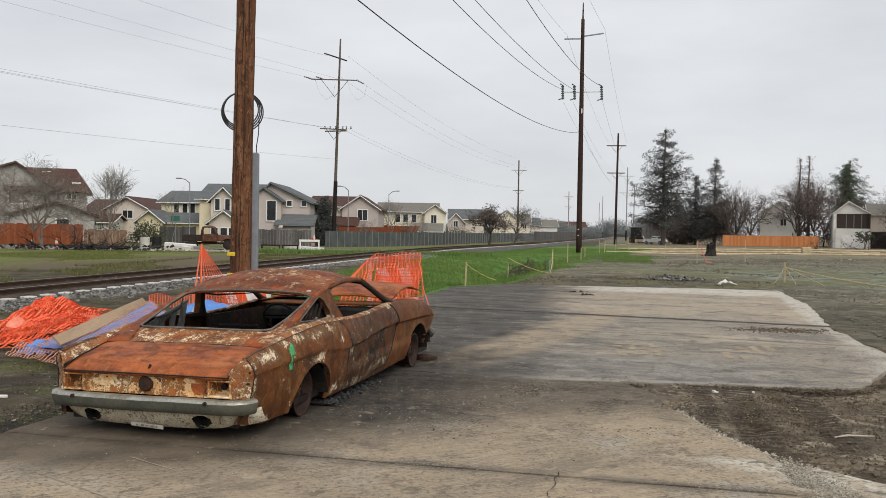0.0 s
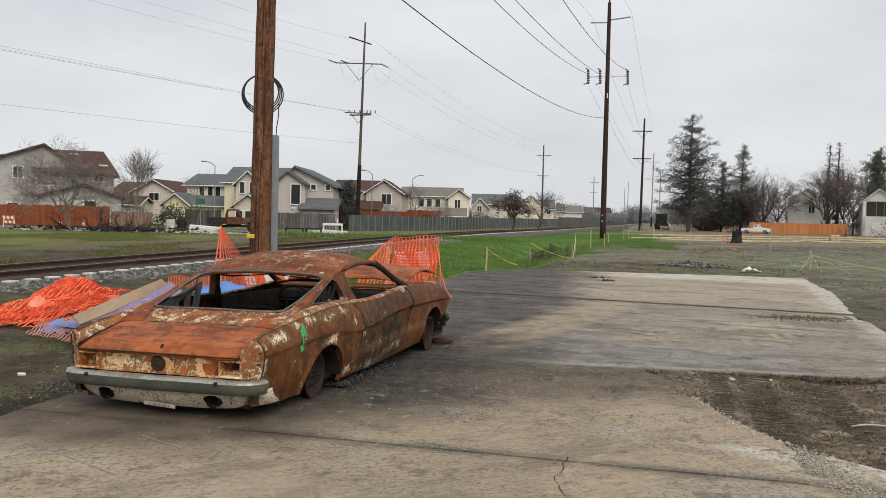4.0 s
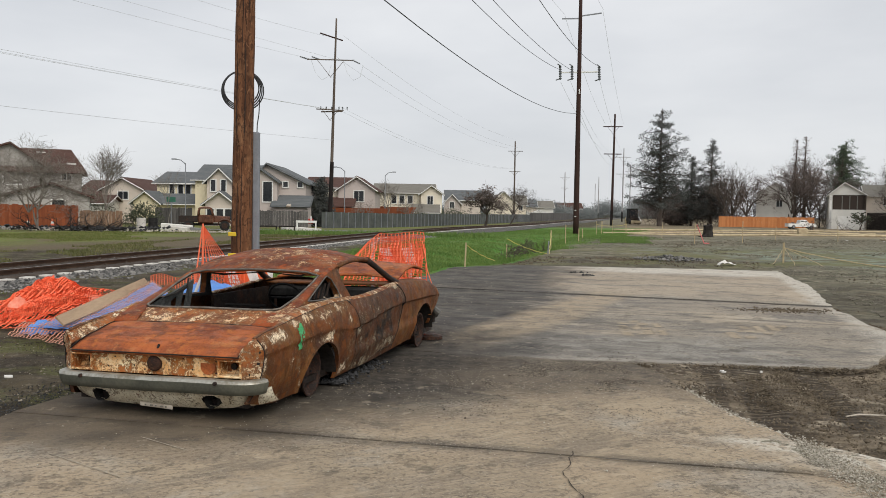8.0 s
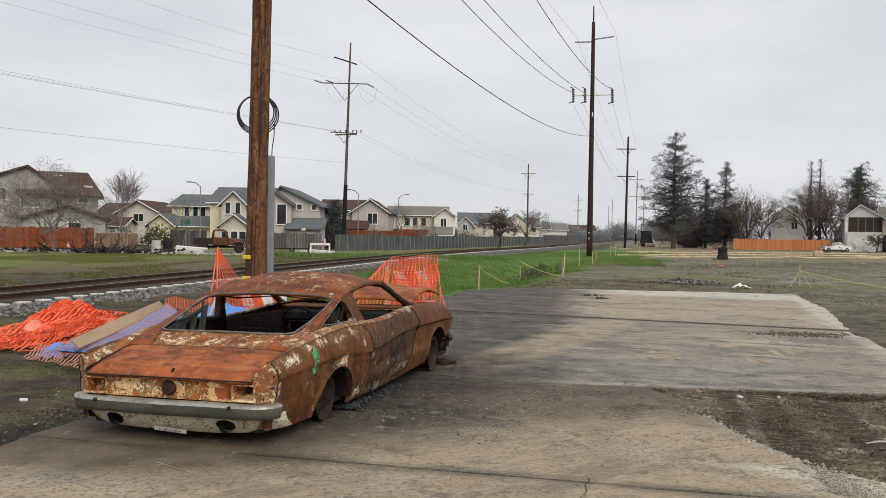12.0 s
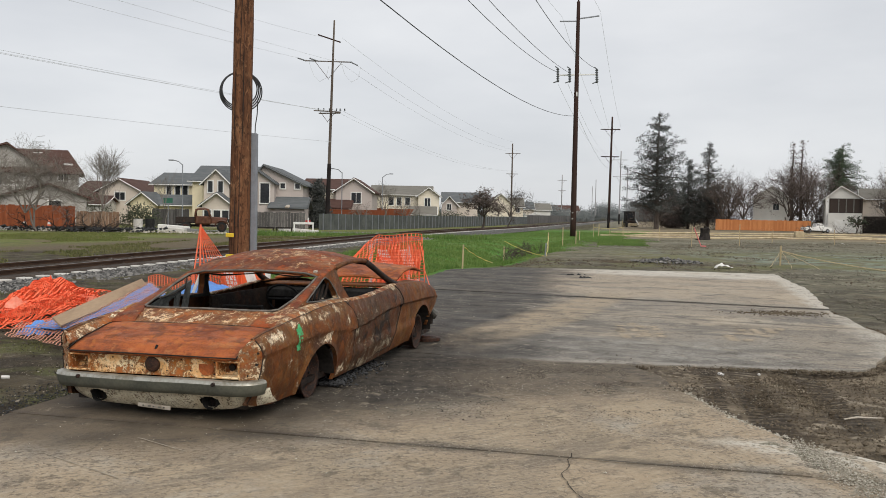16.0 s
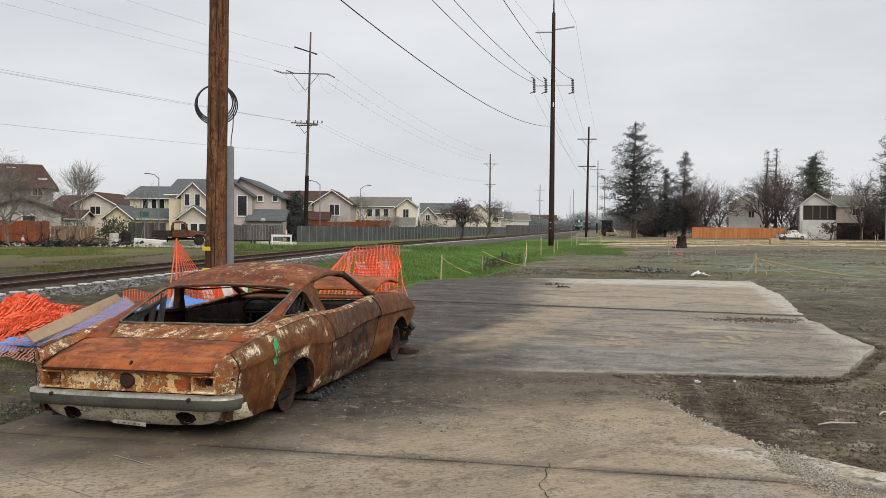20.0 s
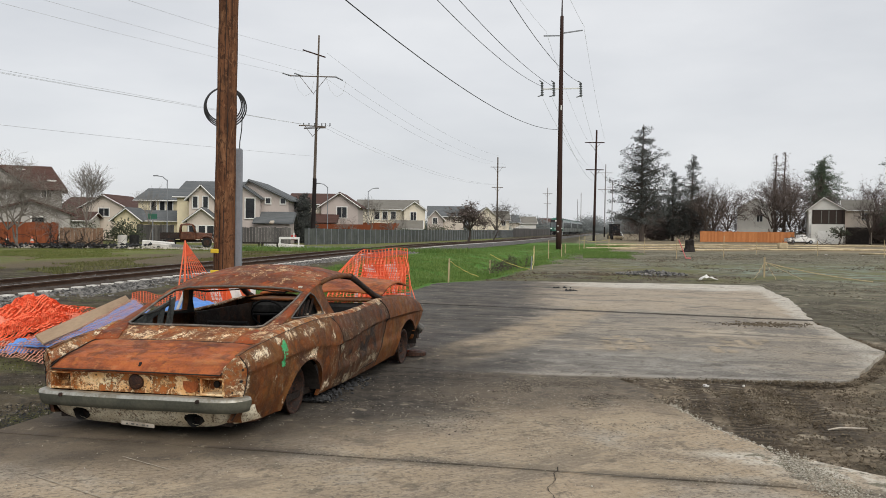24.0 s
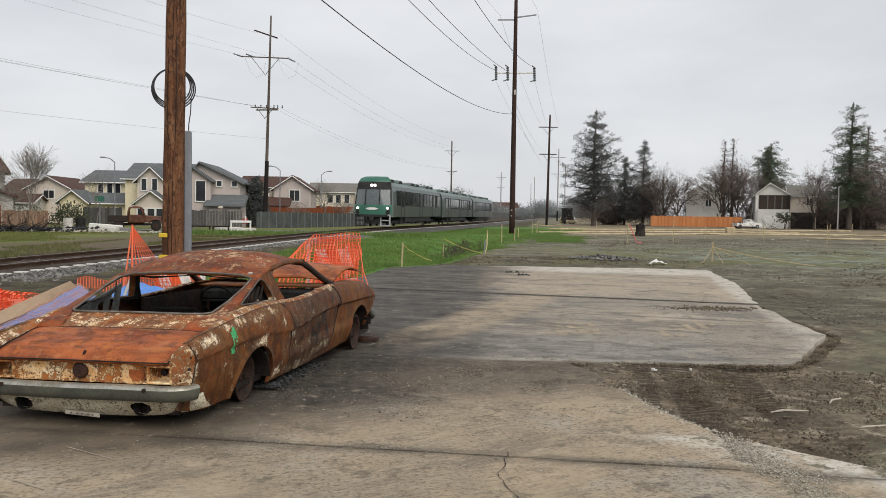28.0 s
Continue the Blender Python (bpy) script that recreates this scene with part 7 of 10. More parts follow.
def nets():
    # crumpled heap beside the car
    e = empty("collapsed_safety_fence", pose(0, 0, 0), "collapsed orange safety netting heaped on the verge", "safety fence")

    def heap(u, v):
        x, y = -6.35 + 1.62 * u, 10.2 + 2.3 * v + 0.45 * u
        ridge = math.exp(-((u - 0.48) / 0.22) ** 2) * math.exp(-((v - 0.68) / 0.28) ** 2)
        z = 0.02 + 0.44 * ridge + 0.16 * math.exp(-((u - 0.85) / 0.25) ** 2) * math.exp(-((v - 0.8) / 0.3) ** 2) + 0.09 * noise.noise((u * 4, v * 4, 1)) + 0.04 * noise.noise((u * 11, v * 9, 2))
        return x, y, max(-0.03, z)
    netting("net", heap, 34, 36, "net", e, 0.0075, "crumpled orange plastic mesh", 0.03, 2)
    netting("net", lambda u, v: tuple(Vector(heap(0.12 + 0.8 * u, 0.15 + 0.8 * v)) + Vector((0.05, -0.06, 0.05 + 0.05 * math.sin(u * 9)))), 26, 28, "net", e, 0.0075, "second crumpled layer of orange mesh", 0.25, 12)

    def fold(u, v):
        a = v * 2.9
        rr = 0.05 + 0.06 * math.exp(-((u - 0.55) / 0.3) ** 2) + 0.018 * math.sin(u * 23 + v * 3) + 0.03 * noise.noise((u * 7, v * 4, 4))
        return -6.05 + 1.2 * u, 10.45 + 1.25 * u - rr * math.cos(a), 0.0 + rr * math.sin(a) * 1.3 + 0.2 * smooth01(0.3, 1.0, u)
    def crumple(u, v):
        p = Vector(heap(0.30 + 0.45 * u, 0.40 + 0.50 * v))
        return p + Vector((0.10 * noise.noise((u * 5, v * 5, 1)), 0.12 * noise.noise((u * 5, v * 6, 4)), 0.03 + 0.09 * noise.noise((u * 5, v * 6, 9)) + 0.04 * noise.noise((u * 13, v * 11, 3))))
    netting("bunched_net", crumple, 44, 48, "net", e, 0.0075, "dense bunched layer of orange mesh", 0.06, 21)
    netting("bunched_net", lambda u, v: tuple(Vector(crumple(v, 1 - u)) + Vector((0.03, 0.05, -0.05))), 40, 44, "net", e, 0.0075, "dense bunched layer of orange mesh", 0.06, 22)

    def rough(u, v):
        p = Vector(fold(u, v))
        return p + Vector((0.02, 0.02, 0.035)) * noise.noise((u * 26, v * 5, 3)) + Vector((0.015, -0.02, 0.02)) * noise.noise((u * 60, v * 9, 5))
    netting("folded_net", rough, 80, 16, "net", e, 0.0075, "twisted thick fold of orange mesh", 0.05, 31)
    netting("folded_net", lambda u, v: tuple(Vector(fold(0.3 + 0.7 * u, v)) + Vector((0.10, 0.16, 0.07))), 40, 8, "net", e, 0.008, "", 0.05, 4)
    for k, (x, y, z) in enumerate(((-5.55, 10.95, 0.20), (-4.95, 11.75, 0.20))):
        part("inner_sheet", cloth(lambda u, v: (x + 0.2 * u - 0.08 * v, y + 0.22 * u + 0.1 * v, z - 0.08 + 0.19 * v * math.sin(0.5 + 2.2 * u) + 0.06 * noise.noise((u * 7, v * 5, 6 + k))), 14, 8), "red_plastic", e, "pale red plastic sheet inside the heap", True)

    def slope(u, v, up):
        """The tarp between its low end by the heap and its high end by the pole."""
        near = Vector((-3.85, 9.52, 0.13)).lerp(Vector((-3.48, 10.89, 0.41)), u)
        away = Vector((-4.84, 10.10, 0.06)).lerp(Vector((-4.10, 12.08, 0.45)), u)
        p = near.lerp(away, v)
        p.z += up + 0.022 * noise.noise((u * 7, v * 4, 4)) + 0.016 * noise.noise((u * 21, v * 9, 8))
        return p
    netting("pale_net", lambda u, v: slope(u, v * 1.02, 0.022), 40, 20, "net_pale", e, 0.0036, "bleached mesh lying over the tarp", 0.03, 5)

    def apron(u, v):
        near = Vector((-4.98, 9.80, 0.0)).lerp(Vector((-3.55, 8.80, 0.0)), u)
        away = Vector((-5.05, 10.35, 0.09)).lerp(Vector((-3.70, 9.75, 0.07)), u)
        p = near.lerp(away, v)
        p.z += 0.02 + 0.035 * noise.noise((u * 7, v * 5, 7))
        return p
    netting("pale_net", apron, 27, 12, "net_pale", e, 0.0048, "bleached mesh trailing on the ground", 0.05, 4)
    netting("net", lambda u, v: (-4.2 + 0.75 * u, 12.3 + 0.1 * u, 0.36 + 0.16 * v + 0.03 * math.sin(u * 9)), 20, 6, "net", e, 0.008, "", 0.0, 9)

    t = empty("blue_tarp", pose(0, 0, 0), "crumpled blue tarp under the netting", "tarp")
    part("sheet", cloth(lambda u, v: slope(u, v, 0.0), 60, 20), "blue_tarp", t, smooth=True)
    part("bunched_end", cloth(lambda u, v: (-4.98 + 0.42 * u, 9.98 + 0.42 * v, 0.0 + 0.13 * math.sin(u * 3.14) * math.sin(v * 3.14) + 0.05 * noise.noise((u * 6, v * 6, 2))), 20, 20), "blue_tarp", t, smooth=True)
    b = empty("raw_board", pose(0, 0, 0), "weathered raw board leaning on the netting", "board")
    bm = bmesh.new()
    cs = [Vector(q) for q in ((-4.315, 9.75, 0.148), (-4.028, 11.85, 0.394), (-4.172, 11.95, 0.519), (-4.457, 9.85, 0.231))]
    up = (cs[1] - cs[0]).cross(cs[3] - cs[0]).normalized() * 0.022
    lo, hi = [bm.verts.new(q - up) for q in cs], [bm.verts.new(q) for q in cs]
    bm.faces.new(lo), bm.faces.new(hi)
    for k in range(4):
        bm.faces.new((lo[k], lo[(k + 1) % 4], hi[(k + 1) % 4], hi[k]))
    bmesh.ops.recalc_face_normals(bm, faces=bm.faces)
    part("plank", bm, "board", b)
    t2 = empty("tarp_roll", pose(-3.30, 12.5, 0.0), "blue tarp bundle behind the wreck", "tarp")
    part("heap", cloth(lambda u, v: (-0.42 + 0.85 * u, 0.3 * math.cos(v * 3.14), 0.10 + (0.30 + 0.05 * math.sin(u * 5)) * math.sin(v * 3.14) + 0.06 * noise.noise((u * 5, v * 4, 4))), 24, 12), "blue_tarp", t2, smooth=True)
    s = empty("white_stick", pose(-3.5, 12.3, 0.0), "white painted stick leaning in the debris", "stick")
    bm = bmesh.new()
    tube(bm, [(-0.16, 0, 0.0), (-0.04, -0.03, 0.32), (0.08, -0.05, 0.62)], 0.022, 8)
    part("rod", bm, "white_plastic", s)

    # the net that stands up behind the car on a stake
    k = empty("standing_safety_net", pose(-3.62, 13.0, -0.06), "orange safety net held up to a point by a stake", "safety fence")
    bm = bmesh.new()
    tube(bm, [(-0.03, 0, 0), (-0.03, 0, 1.33)], 0.012, 8)
    part("stake", bm, "net", k)
    netting("net", lambda u, v: (-0.04 + (-0.13 + 0.92 * u) * 0.92 * v, 0.02 + 0.10 * math.sin(u * 5) * v, 1.32 - 0.92 * v - 0.07 * u * v), 9, 13, "net", k, 0.0105, "", 0.0, 6)
    netting("net", lambda u, v: (-0.2 + 0.75 * u, 0.15 + 0.1 * math.sin(u * 7), 0.62 - 0.4 * v - 0.05 * math.sin(u * 6)), 14, 8, "net", k, 0.008, "", 0.02, 7)
    # striped barricade boards
    bb = empty("striped_barricade", pose(-3.02, 13.3, 0.0), "orange and white striped barricade board", "barricade")
    bm = bmesh.new()
    box(bm, 0.0, 0, 0.44, 0.75, 0.04, 0.30, None, 0.006)
    part("board", bm, "barrier", bb)
    for x in (-0.6, 0.6):
        part("leg", cube(x * 0.5, 0.05, 0.28, 0.05, 0.04, 0.6), "white_plastic", bb)
    # the net draped over a barricade in front of the hood
    d = empty("draped_barricade", pose(-0.72, 12.3, -0.06), "striped barricade draped with orange safety net", "barricade")
    for z in (0.35, 0.78):
        bm = bmesh.new()
        box(bm, 0.10, 0.15, z + 0.12, 0.62, 0.04, 0.30, Matrix.Rotation(radians(-6), 4, "X"), 0.006)
        part("board", bm, "barrier", d)
    for x in (-0.3, 0.25):
        part("leg", cube(x, 0.2, 0.55, 0.05, 0.04, 1.1), "white_plastic", d)

    def drape(u, v):
        top = Vector((-0.58 + 1.02 * u, 0.0 + 0.1 * math.sin(u * 6), 1.255 - 0.42 * max(0, 0.38 - u) / 0.38 * 0.9 + 0.02 * math.sin(u * 9)))
        foot = Vector((-0.75 + 1.28 * u, -0.30, 0.25 + 0.1 * (1 - u)))
        p = top.lerp(foot, v)
        p.y += 0.05 * noise.noise((u * 6, v * 6, 1))
        p.x += 0.03 * noise.noise((u * 5, v * 6, 5))
        return p
    netting("net", drape, 20, 23, "net", d, 0.0095, "", 0.02, 8)
    netting("net", lambda u, v: drape(0.40 + 0.56 * u, 0.05 + 0.9 * v) + Vector((0.03 * math.sin(v * 8), 0.05, 0.01)), 22, 30, "net", d, 0.008, "folded second layer of the orange net", 0.03, 11)
    bm = bmesh.new()
    tube(bm, [(0.42, -0.1, 1.15), (0.47, -0.15, 0.95), (0.5, -0.2, 0.75), (0.58, -0.26, 0.52), (0.66, -0.3, 0.40)], 0.006, 6)
    part("loose_rope", bm, "net", d)


# ---- houses ----
def window(e, x, y, z, w, h, face=0.0, mullion=True, mat="glass"):
    """A window in a wall that faces -y, proud frame and recessed pane."""
    wn = empty("window", Matrix.Translation((x, y, z)) @ Matrix.Rotation(face, 4, "Z"))
    wn.parent = e
    f = 0.11
    bm = bmesh.new()
    for cx, cz, sx, sz in ((0, h / 2 + f / 2, w + 2 * f, f), (0, -h / 2 - f / 2, w + 2 * f, f), (-w / 2 - f / 2, 0, f, h), (w / 2 + f / 2, 0, f, h)):
        box(bm, cx, -0.03, cz, sx, 0.10, sz)
    if mullion:
        box(bm, 0, -0.015, 0, 0.05, 0.05, h)
    part("window_frame", bm, "trim_white", wn)
    part("pane", cube(0, 0.02, 0, w, 0.04, h), mat, wn)


def volume(e, x0, x1, y0, y1, eave, ridge, axis, wall, roof, over=0.45, base=-0.5, trim="trim_white", off=0.5, hip=0.0):
    """Walls with gables, two roof planes and bargeboards. off: where the ridge stands across the gable."""
    bm = bmesh.new()
    if axis == "y":
        xm = x0 + (x1 - x0) * off
        prof = [(x0, base), (x1, base), (x1, eave), (xm, ridge), (x0, eave)]
        ends = [[bm.verts.new((a, y, b)) for a, b in prof] for y in (y0, y1)]
    else:
        ym = y0 + (y1 - y0) * off
        prof = [(y0, base), (y1, base), (y1, eave), (ym, ridge), (y0, eave)]
        ends = [[bm.verts.new((x - (hip if x == x1 and k == 3 else 0), a, b)) for k, (a, b) in enumerate(prof)] for x in (x0, x1)]
    for r in ends:
        bm.faces.new(r)
    for i in range(5):
        bm.faces.new((ends[0][i], ends[0][(i + 1) % 5], ends[1][(i + 1) % 5], ends[1][i]))
    bmesh.ops.recalc_face_normals(bm, faces=bm.faces)
    part("wall", bm, wall, e)
    th = 0.16
    for s in (0, 1):
        bm = bmesh.new()
        if axis == "y":
            ex, dirn = ((x0, -1) if s == 0 else (x1, 1))
            sl = (ridge - eave) / abs(xm - ex)
            lo, hi = (ex + dirn * over, eave - over * sl), (xm, ridge)
            pts = [(lo[0], y0 - over, lo[1]), (hi[0], y0 - over, hi[1]), (hi[0], y1 + over, hi[1]), (lo[0], y1 + over, lo[1])]
        else:
            ey, dirn = ((y0, -1) if s == 0 else (y1, 1))
            sl = (ridge - eave) / abs(ym - ey)
            lo, hi = (ey + dirn * over, eave - over * sl), (ym, ridge)
            pts = [(x0 - over, lo[0], lo[1]), (x0 - over, hi[0], hi[1]), (x1 + over - (hip and hip + over), hi[0], hi[1]), (x1 + over, lo[0], lo[1])]
        a = [bm.verts.new((p[0], p[1], p[2] + 0.02)) for p in pts]
        b = [bm.verts.new((p[0], p[1], p[2] + 0.02 + th)) for p in pts]
        bm.faces.new(a), bm.faces.new(b)
        for i in range(4):
            bm.faces.new((a[i], a[(i + 1) % 4], b[(i + 1) % 4], b[i]))
        bmesh.ops.recalc_face_normals(bm, faces=bm.faces)
        part("roof_plane", bm, roof, e)
        if trim:
            bm = bmesh.new()
            if axis == "y":
                tube(bm, [(lo[0], y0 - over - 0.05, lo[1] + 0.02), (hi[0], y0 - over - 0.05, hi[1] + 0.02)], 0.07, 4)
            else:
                tube(bm, [(x0 - over, lo[0] - 0.04 if s == 0 else lo[0] + 0.04, lo[1] + 0.05), (x1 + over, lo[0] - 0.04 if s == 0 else lo[0] + 0.04, lo[1] + 0.05)], 0.07, 4)
            part("fascia", bm, trim, e)
            if axis == "x" and not hip:
                for xx in (x0 - over - 0.04, x1 + over + 0.04):
                    bm = bmesh.new()
                    tube(bm, [(xx, lo[0], lo[1] + 0.04), (xx, hi[0], hi[1] + 0.04)], 0.065, 4)
                    part("bargeboard", bm, trim, e)

    if hip and axis == "x":
        bm = bmesh.new()
        q = [(x1 + over, y0 - over, eave - over * sl), (x1 + over, y1 + over, eave - over * sl), (x1 - hip, ym, ridge)]
        a, b = [bm.verts.new((p[0], p[1], p[2] + 0.03)) for p in q], [bm.verts.new((p[0], p[1], p[2] + 0.03 + th)) for p in q]
        bm.faces.new(a), bm.faces.new(b)
        for i in range(3):
            bm.faces.new((a[i], a[(i + 1) % 3], b[(i + 1) % 3], b[i]))
        bmesh.ops.recalc_face_normals(bm, faces=bm.faces)
        part("hip_plane", bm, roof, e)


def turned(e, x, y, a):
    """Turn a house about one of its corners."""
    e.matrix_basis = Matrix.Translation((x, y, 0)) @ Matrix.Rotation(radians(a), 4, "Z") @ Matrix.Translation((-x, -y, 0)) @ e.matrix_basis


def houses():
    def house(label):
        return empty("house", pose(0, 0, 0), label, "house", "houses beyond the railway")
    h = house("white house with a grey roof beside a red fence")
    volume(h, -58, -46.6, 82, 92, 5.3, 6.6, "x", "stucco_white", "shingle_grey")
    window(h, -47.3, 82, 5.0, 0.5, 0.7)
    window(h, -47.6, 82, 1.6, 1.3, 1.0)
    h = house("two-storey grey stucco house with brown shingle roof")
    volume(h, -46.2, -36.9, 80, 92, 4.9, 7.1, "y", "stucco_grey", "shingle_brown", 0.4, trim="shingle_brown", off=0.67)
    volume(h, -40.4, -34.1, 79.9, 86.0, 4.85, 6.75, "x", "stucco_grey", "shingle_brown", 0.55, trim="shingle_brown", hip=0.9)
    volume(h, -40.2, -33.3, 77, 81.2, 2.35, 3.45, "y", "stucco_grey", "shingle_brown", 0.4, trim="shingle_brown", off=0.55)
    for x, z, w, hh in ((-42.2, 4.55, 0.75, 1.0), (-39.6, 4.2, 1.9, 1.5), (-45.2, 1.45, 0.9, 0.8), (-42.6, 1.4, 0.9, 0.6)):
        window(h, x, 79.97, z, w, hh)
    window(h, -35.3, 79.86, 4.3, 0.8, 0.75)
    window(h, -35.9, 76.97, 1.75, 1.0, 0.5, mullion=False)
    for x in (-37.6, -34.9):
        part("roof_vent", cube(x, 82.4 if x < -36 else 80.6, 6.5 if x < -36 else 5.45, 0.8, 0.25, 0.18), "white_paint", h)
    turned(h, -34.1, 79.9, 22)
    h = house("tan house with a brown gabled roof")
    volume(h, -45.2, -40.0, 105, 115, 3.0, 4.7, "x", "stucco_tan", "shingle_brown")
    volume(h, -41.6, -36.4, 103.5, 113, 3.55, 4.95, "y", "stucco_tan", "shingle_brown")
    volume(h, -43.5, -39.5, 99.5, 104, 1.9, 2.75, "x", "stucco_white", "shingle_brown")
    window(h, -39.0, 103.47, 2.9, 1.2, 0.9)
    part("garage_door", cube(-40.6, 99.45, 0.6, 1.9, 0.06, 1.9), "white_paint", h)
    h = house("pale yellow two-storey house with grey roofs")
    volume(h, -33.7, -28.6, 100, 110, 4.35, 5.75, "x", "stucco_yellow", "shingle_grey")
    volume(h, -33.9, -27.6, 95.5, 101, 1.95, 2.95, "x", "stucco_yellow", "shingle_grey")
    volume(h, -34.6, -31.8, 94.8, 99, 2.1, 3.2, "y", "stucco_yellow", "shingle_grey")
    for x in (-31.9, -30.9, -30.0):
        window(h, x, 99.97, 3.6, 0.55, 1.2, mullion=False)
    h = house("taupe two-storey house with steep grey gables")
    volume(h, -27.3, -20.6, 93.5, 103, 4.6, 6.35, "x", "stucco_yellow", "shingle_grey", 0.4)
    volume(h, -25.6, -22.9, 92, 97, 4.45, 5.75, "y", "stucco_tan", "shingle_grey", 0.4)
    volume(h, -20.9, -15.0, 92.6, 103, 4.35, 6.35, "y", "stucco_taupe", "shingle_grey", 0.45, off=0.28, trim="shingle_grey")
    volume(h, -21.2, -17.9, 91.4, 94, 4.5, 5.75, "y", "stucco_taupe", "shingle_grey", 0.35, trim="shingle_grey", off=0.45)
    volume(h, -18.0, -14.6, 90.9, 94, 1.95, 2.85, "x", "stucco_taupe", "shingle_grey", 0.4, trim="shingle_grey")
    volume(h, -25.3, -22.1, 90.2, 93, 2.0, 3.2, "y", "stucco_tan", "shingle_grey", 0.4)
    window(h, -18.9, 91.36, 3.35, 0.95, 2.1, mullion=False)
    for x in (-17.2, -15.6):
        window(h, x, 92.56, 4.2, 0.5, 0.55, mullion=False)
    for x in (-24.9, -23.8):
        window(h, x, 91.96, 3.95, 0.5, 1.2, mullion=False)
    for x in (-24.7, -23.7, -22.8):
        window(h, x, 90.16, 0.85, 0.7, 1.1, mullion=False)
    window(h, -21.9, 93.46, 0.7, 0.8, 1.5)
    h = house("taupe house with brown roof behind a grey fence")
    volume(h, -17.6, -11.8, 109, 118, 4.35, 5.7, "x", "stucco_cream", "shingle_brown", 0.4)
    volume(h, -13.3, -8.7, 107.6, 117, 4.15, 5.7, "y", "stucco_taupe", "shingle_brown", 0.4)
    volume(h, -15.2, -11.4, 105.6, 110, 2.0, 2.95, "x", "stucco_tan", "shingle_brown", 0.3, trim="shingle_brown")
    window(h, -10.7, 107.56, 3.3, 1.2, 1.3)
    part("porch_wall", cube(-10.5, 105.2, 0.75, 7.2, 0.3, 2.1), "fence_red", h)
    h = house("long cream two-storey house with a tan roof")
    volume(h, -10.7, -1.6, 131, 141, 4.3, 5.7, "x", "stucco_cream", "shingle_tan", 0.4)
    volume(h, -3.4, -0.2, 128.6, 134, 4.2, 5.35, "y", "stucco_cream", "shingle_tan", 0.4)
    volume(h, -4.4, -0.9, 126.6, 129, 1.5, 2.4, "x", "stucco_tan", "shingle_tan", 0.4)
    for x in (-7.6, -6.4, -5.1):
        window(h, x, 130.96, 3.3, 0.7, 1.2, mullion=False)
    window(h, -2.0, 128.56, 3.2, 0.8, 1.2)
    h = house("grey hipped house among shrubs")
    volume(h, 0.6, 6.6, 150, 160, 3.6, 5.3, "x", "stucco_tan", "shingle_grey", 0.5)
    volume(h, 0.2, 2.9, 147.5, 151, 3.1, 4.5, "y", "stucco_taupe", "shingle_grey", 0.4)
    window(h, 1.5, 147.46, 2.7, 0.7, 1.0)
    h = house("cream gabled house with a tan-grey roof")
    volume(h, 10.4, 16.3, 188, 200, 3.65, 6.1, "y", "stucco_cream", "shingle_tan", 0.4)
    volume(h, 15.9, 18.8, 193, 201, 3.4, 5.4, "x", "stucco_cream", "shingle_tan", 0.4)
    window(h, 17.6, 192.96, 2.7, 0.8, 1.0)
    for x, y, w, ht, wl, rf in ((20, 246, 7, 5.4, "stucco_tan", "shingle_grey"), (27, 262, 7, 5.2, "stucco_white", "shingle_tan"), (44, 330, 10, 5.6, "stucco_tan", "shingle_brown")):
        h = house("small far house in the haze")
        volume(h, x, x + w, y, y + 9, ht * 0.62, ht, "x", wl, rf)
    for x, w in ((22.4, 1.5), (26.6, 2.3)):
        t = empty("white_canopy", pose(x, 235, -0.48), "white canopy tent far off", "tent", "white canopies")
        volume(t, -w, w, -1.5, 1.5, 1.9, 2.75, "y", "white_paint", "white_paint", 0.1, 0.0, None)

    # the burnt-edged house on the right
    h = empty("house", pose(0, 0, 0), "white house with dark scorched upper wall", "house")
    volume(h, 73.9, 78.4, 151, 159, 5.5, 7.3, "x", "stucco_tan", "shingle_tan", 0.4, -0.7)
    volume(h, 68.0, 74.0, 150, 160, 5.55, 7.65, "y", "stucco_white", "shingle_tan", 0.45, -0.7, off=0.42)
    part("garage_front", cube(71.2, 149.3, 1.15, 5.4, 1.2, 3.6), "stucco_white", h, "white projecting garage front")
    part("upper_wall", cube(71.25, 149.93, 4.25, 5.1, 0.1, 2.55), "siding_brown", h, "dark scorched upper wall")
    part("garage_door", cube(71.4, 148.66, 0.65, 3.6, 0.08, 2.3), "white_paint", h, "pale panelled garage door")
    for x in (70.2, 71.4, 72.6):
        part("burnt_stud", cube(x, 149.85, 4.2, 0.16, 0.1, 2.4), "trim_dark", h)
    part("corner_post", cube(68.35, 149.4, 2.4, 0.4, 0.5, 6.2), "white_paint", h)
    part("corner_post", cube(73.85, 149.6, 2.4, 0.25, 0.5, 6.2), "siding_brown", h)
    part("side_gate", cube(76.2, 150.4, 0.95, 4.0, 0.12, 3.0), "charcoal", h)
    window(h, 77.2, 150.9, 4.4, 0.9, 1.1)
    turned(h, 68.0, 150, -23)
    h = empty("house", pose(0, 0, 0), "white house half hidden behind scorched trees", "house")
    volume(h, 58.6, 65.0, 159, 167, 5.6, 7.8, "y", "stucco_white", "shingle_tan", 0.4)
    window(h, 62.6, 158.96, 4.0, 1.0, 1.2)
    turned(h, 58.6, 159, -20)
    h = empty("house", pose(0, 0, 0), "low dark house under conifers", "house")
    volume(h, 84.5, 96, 158, 168, 2.6, 4.6, "x", "siding_brown", "shingle_brown", 0.5)


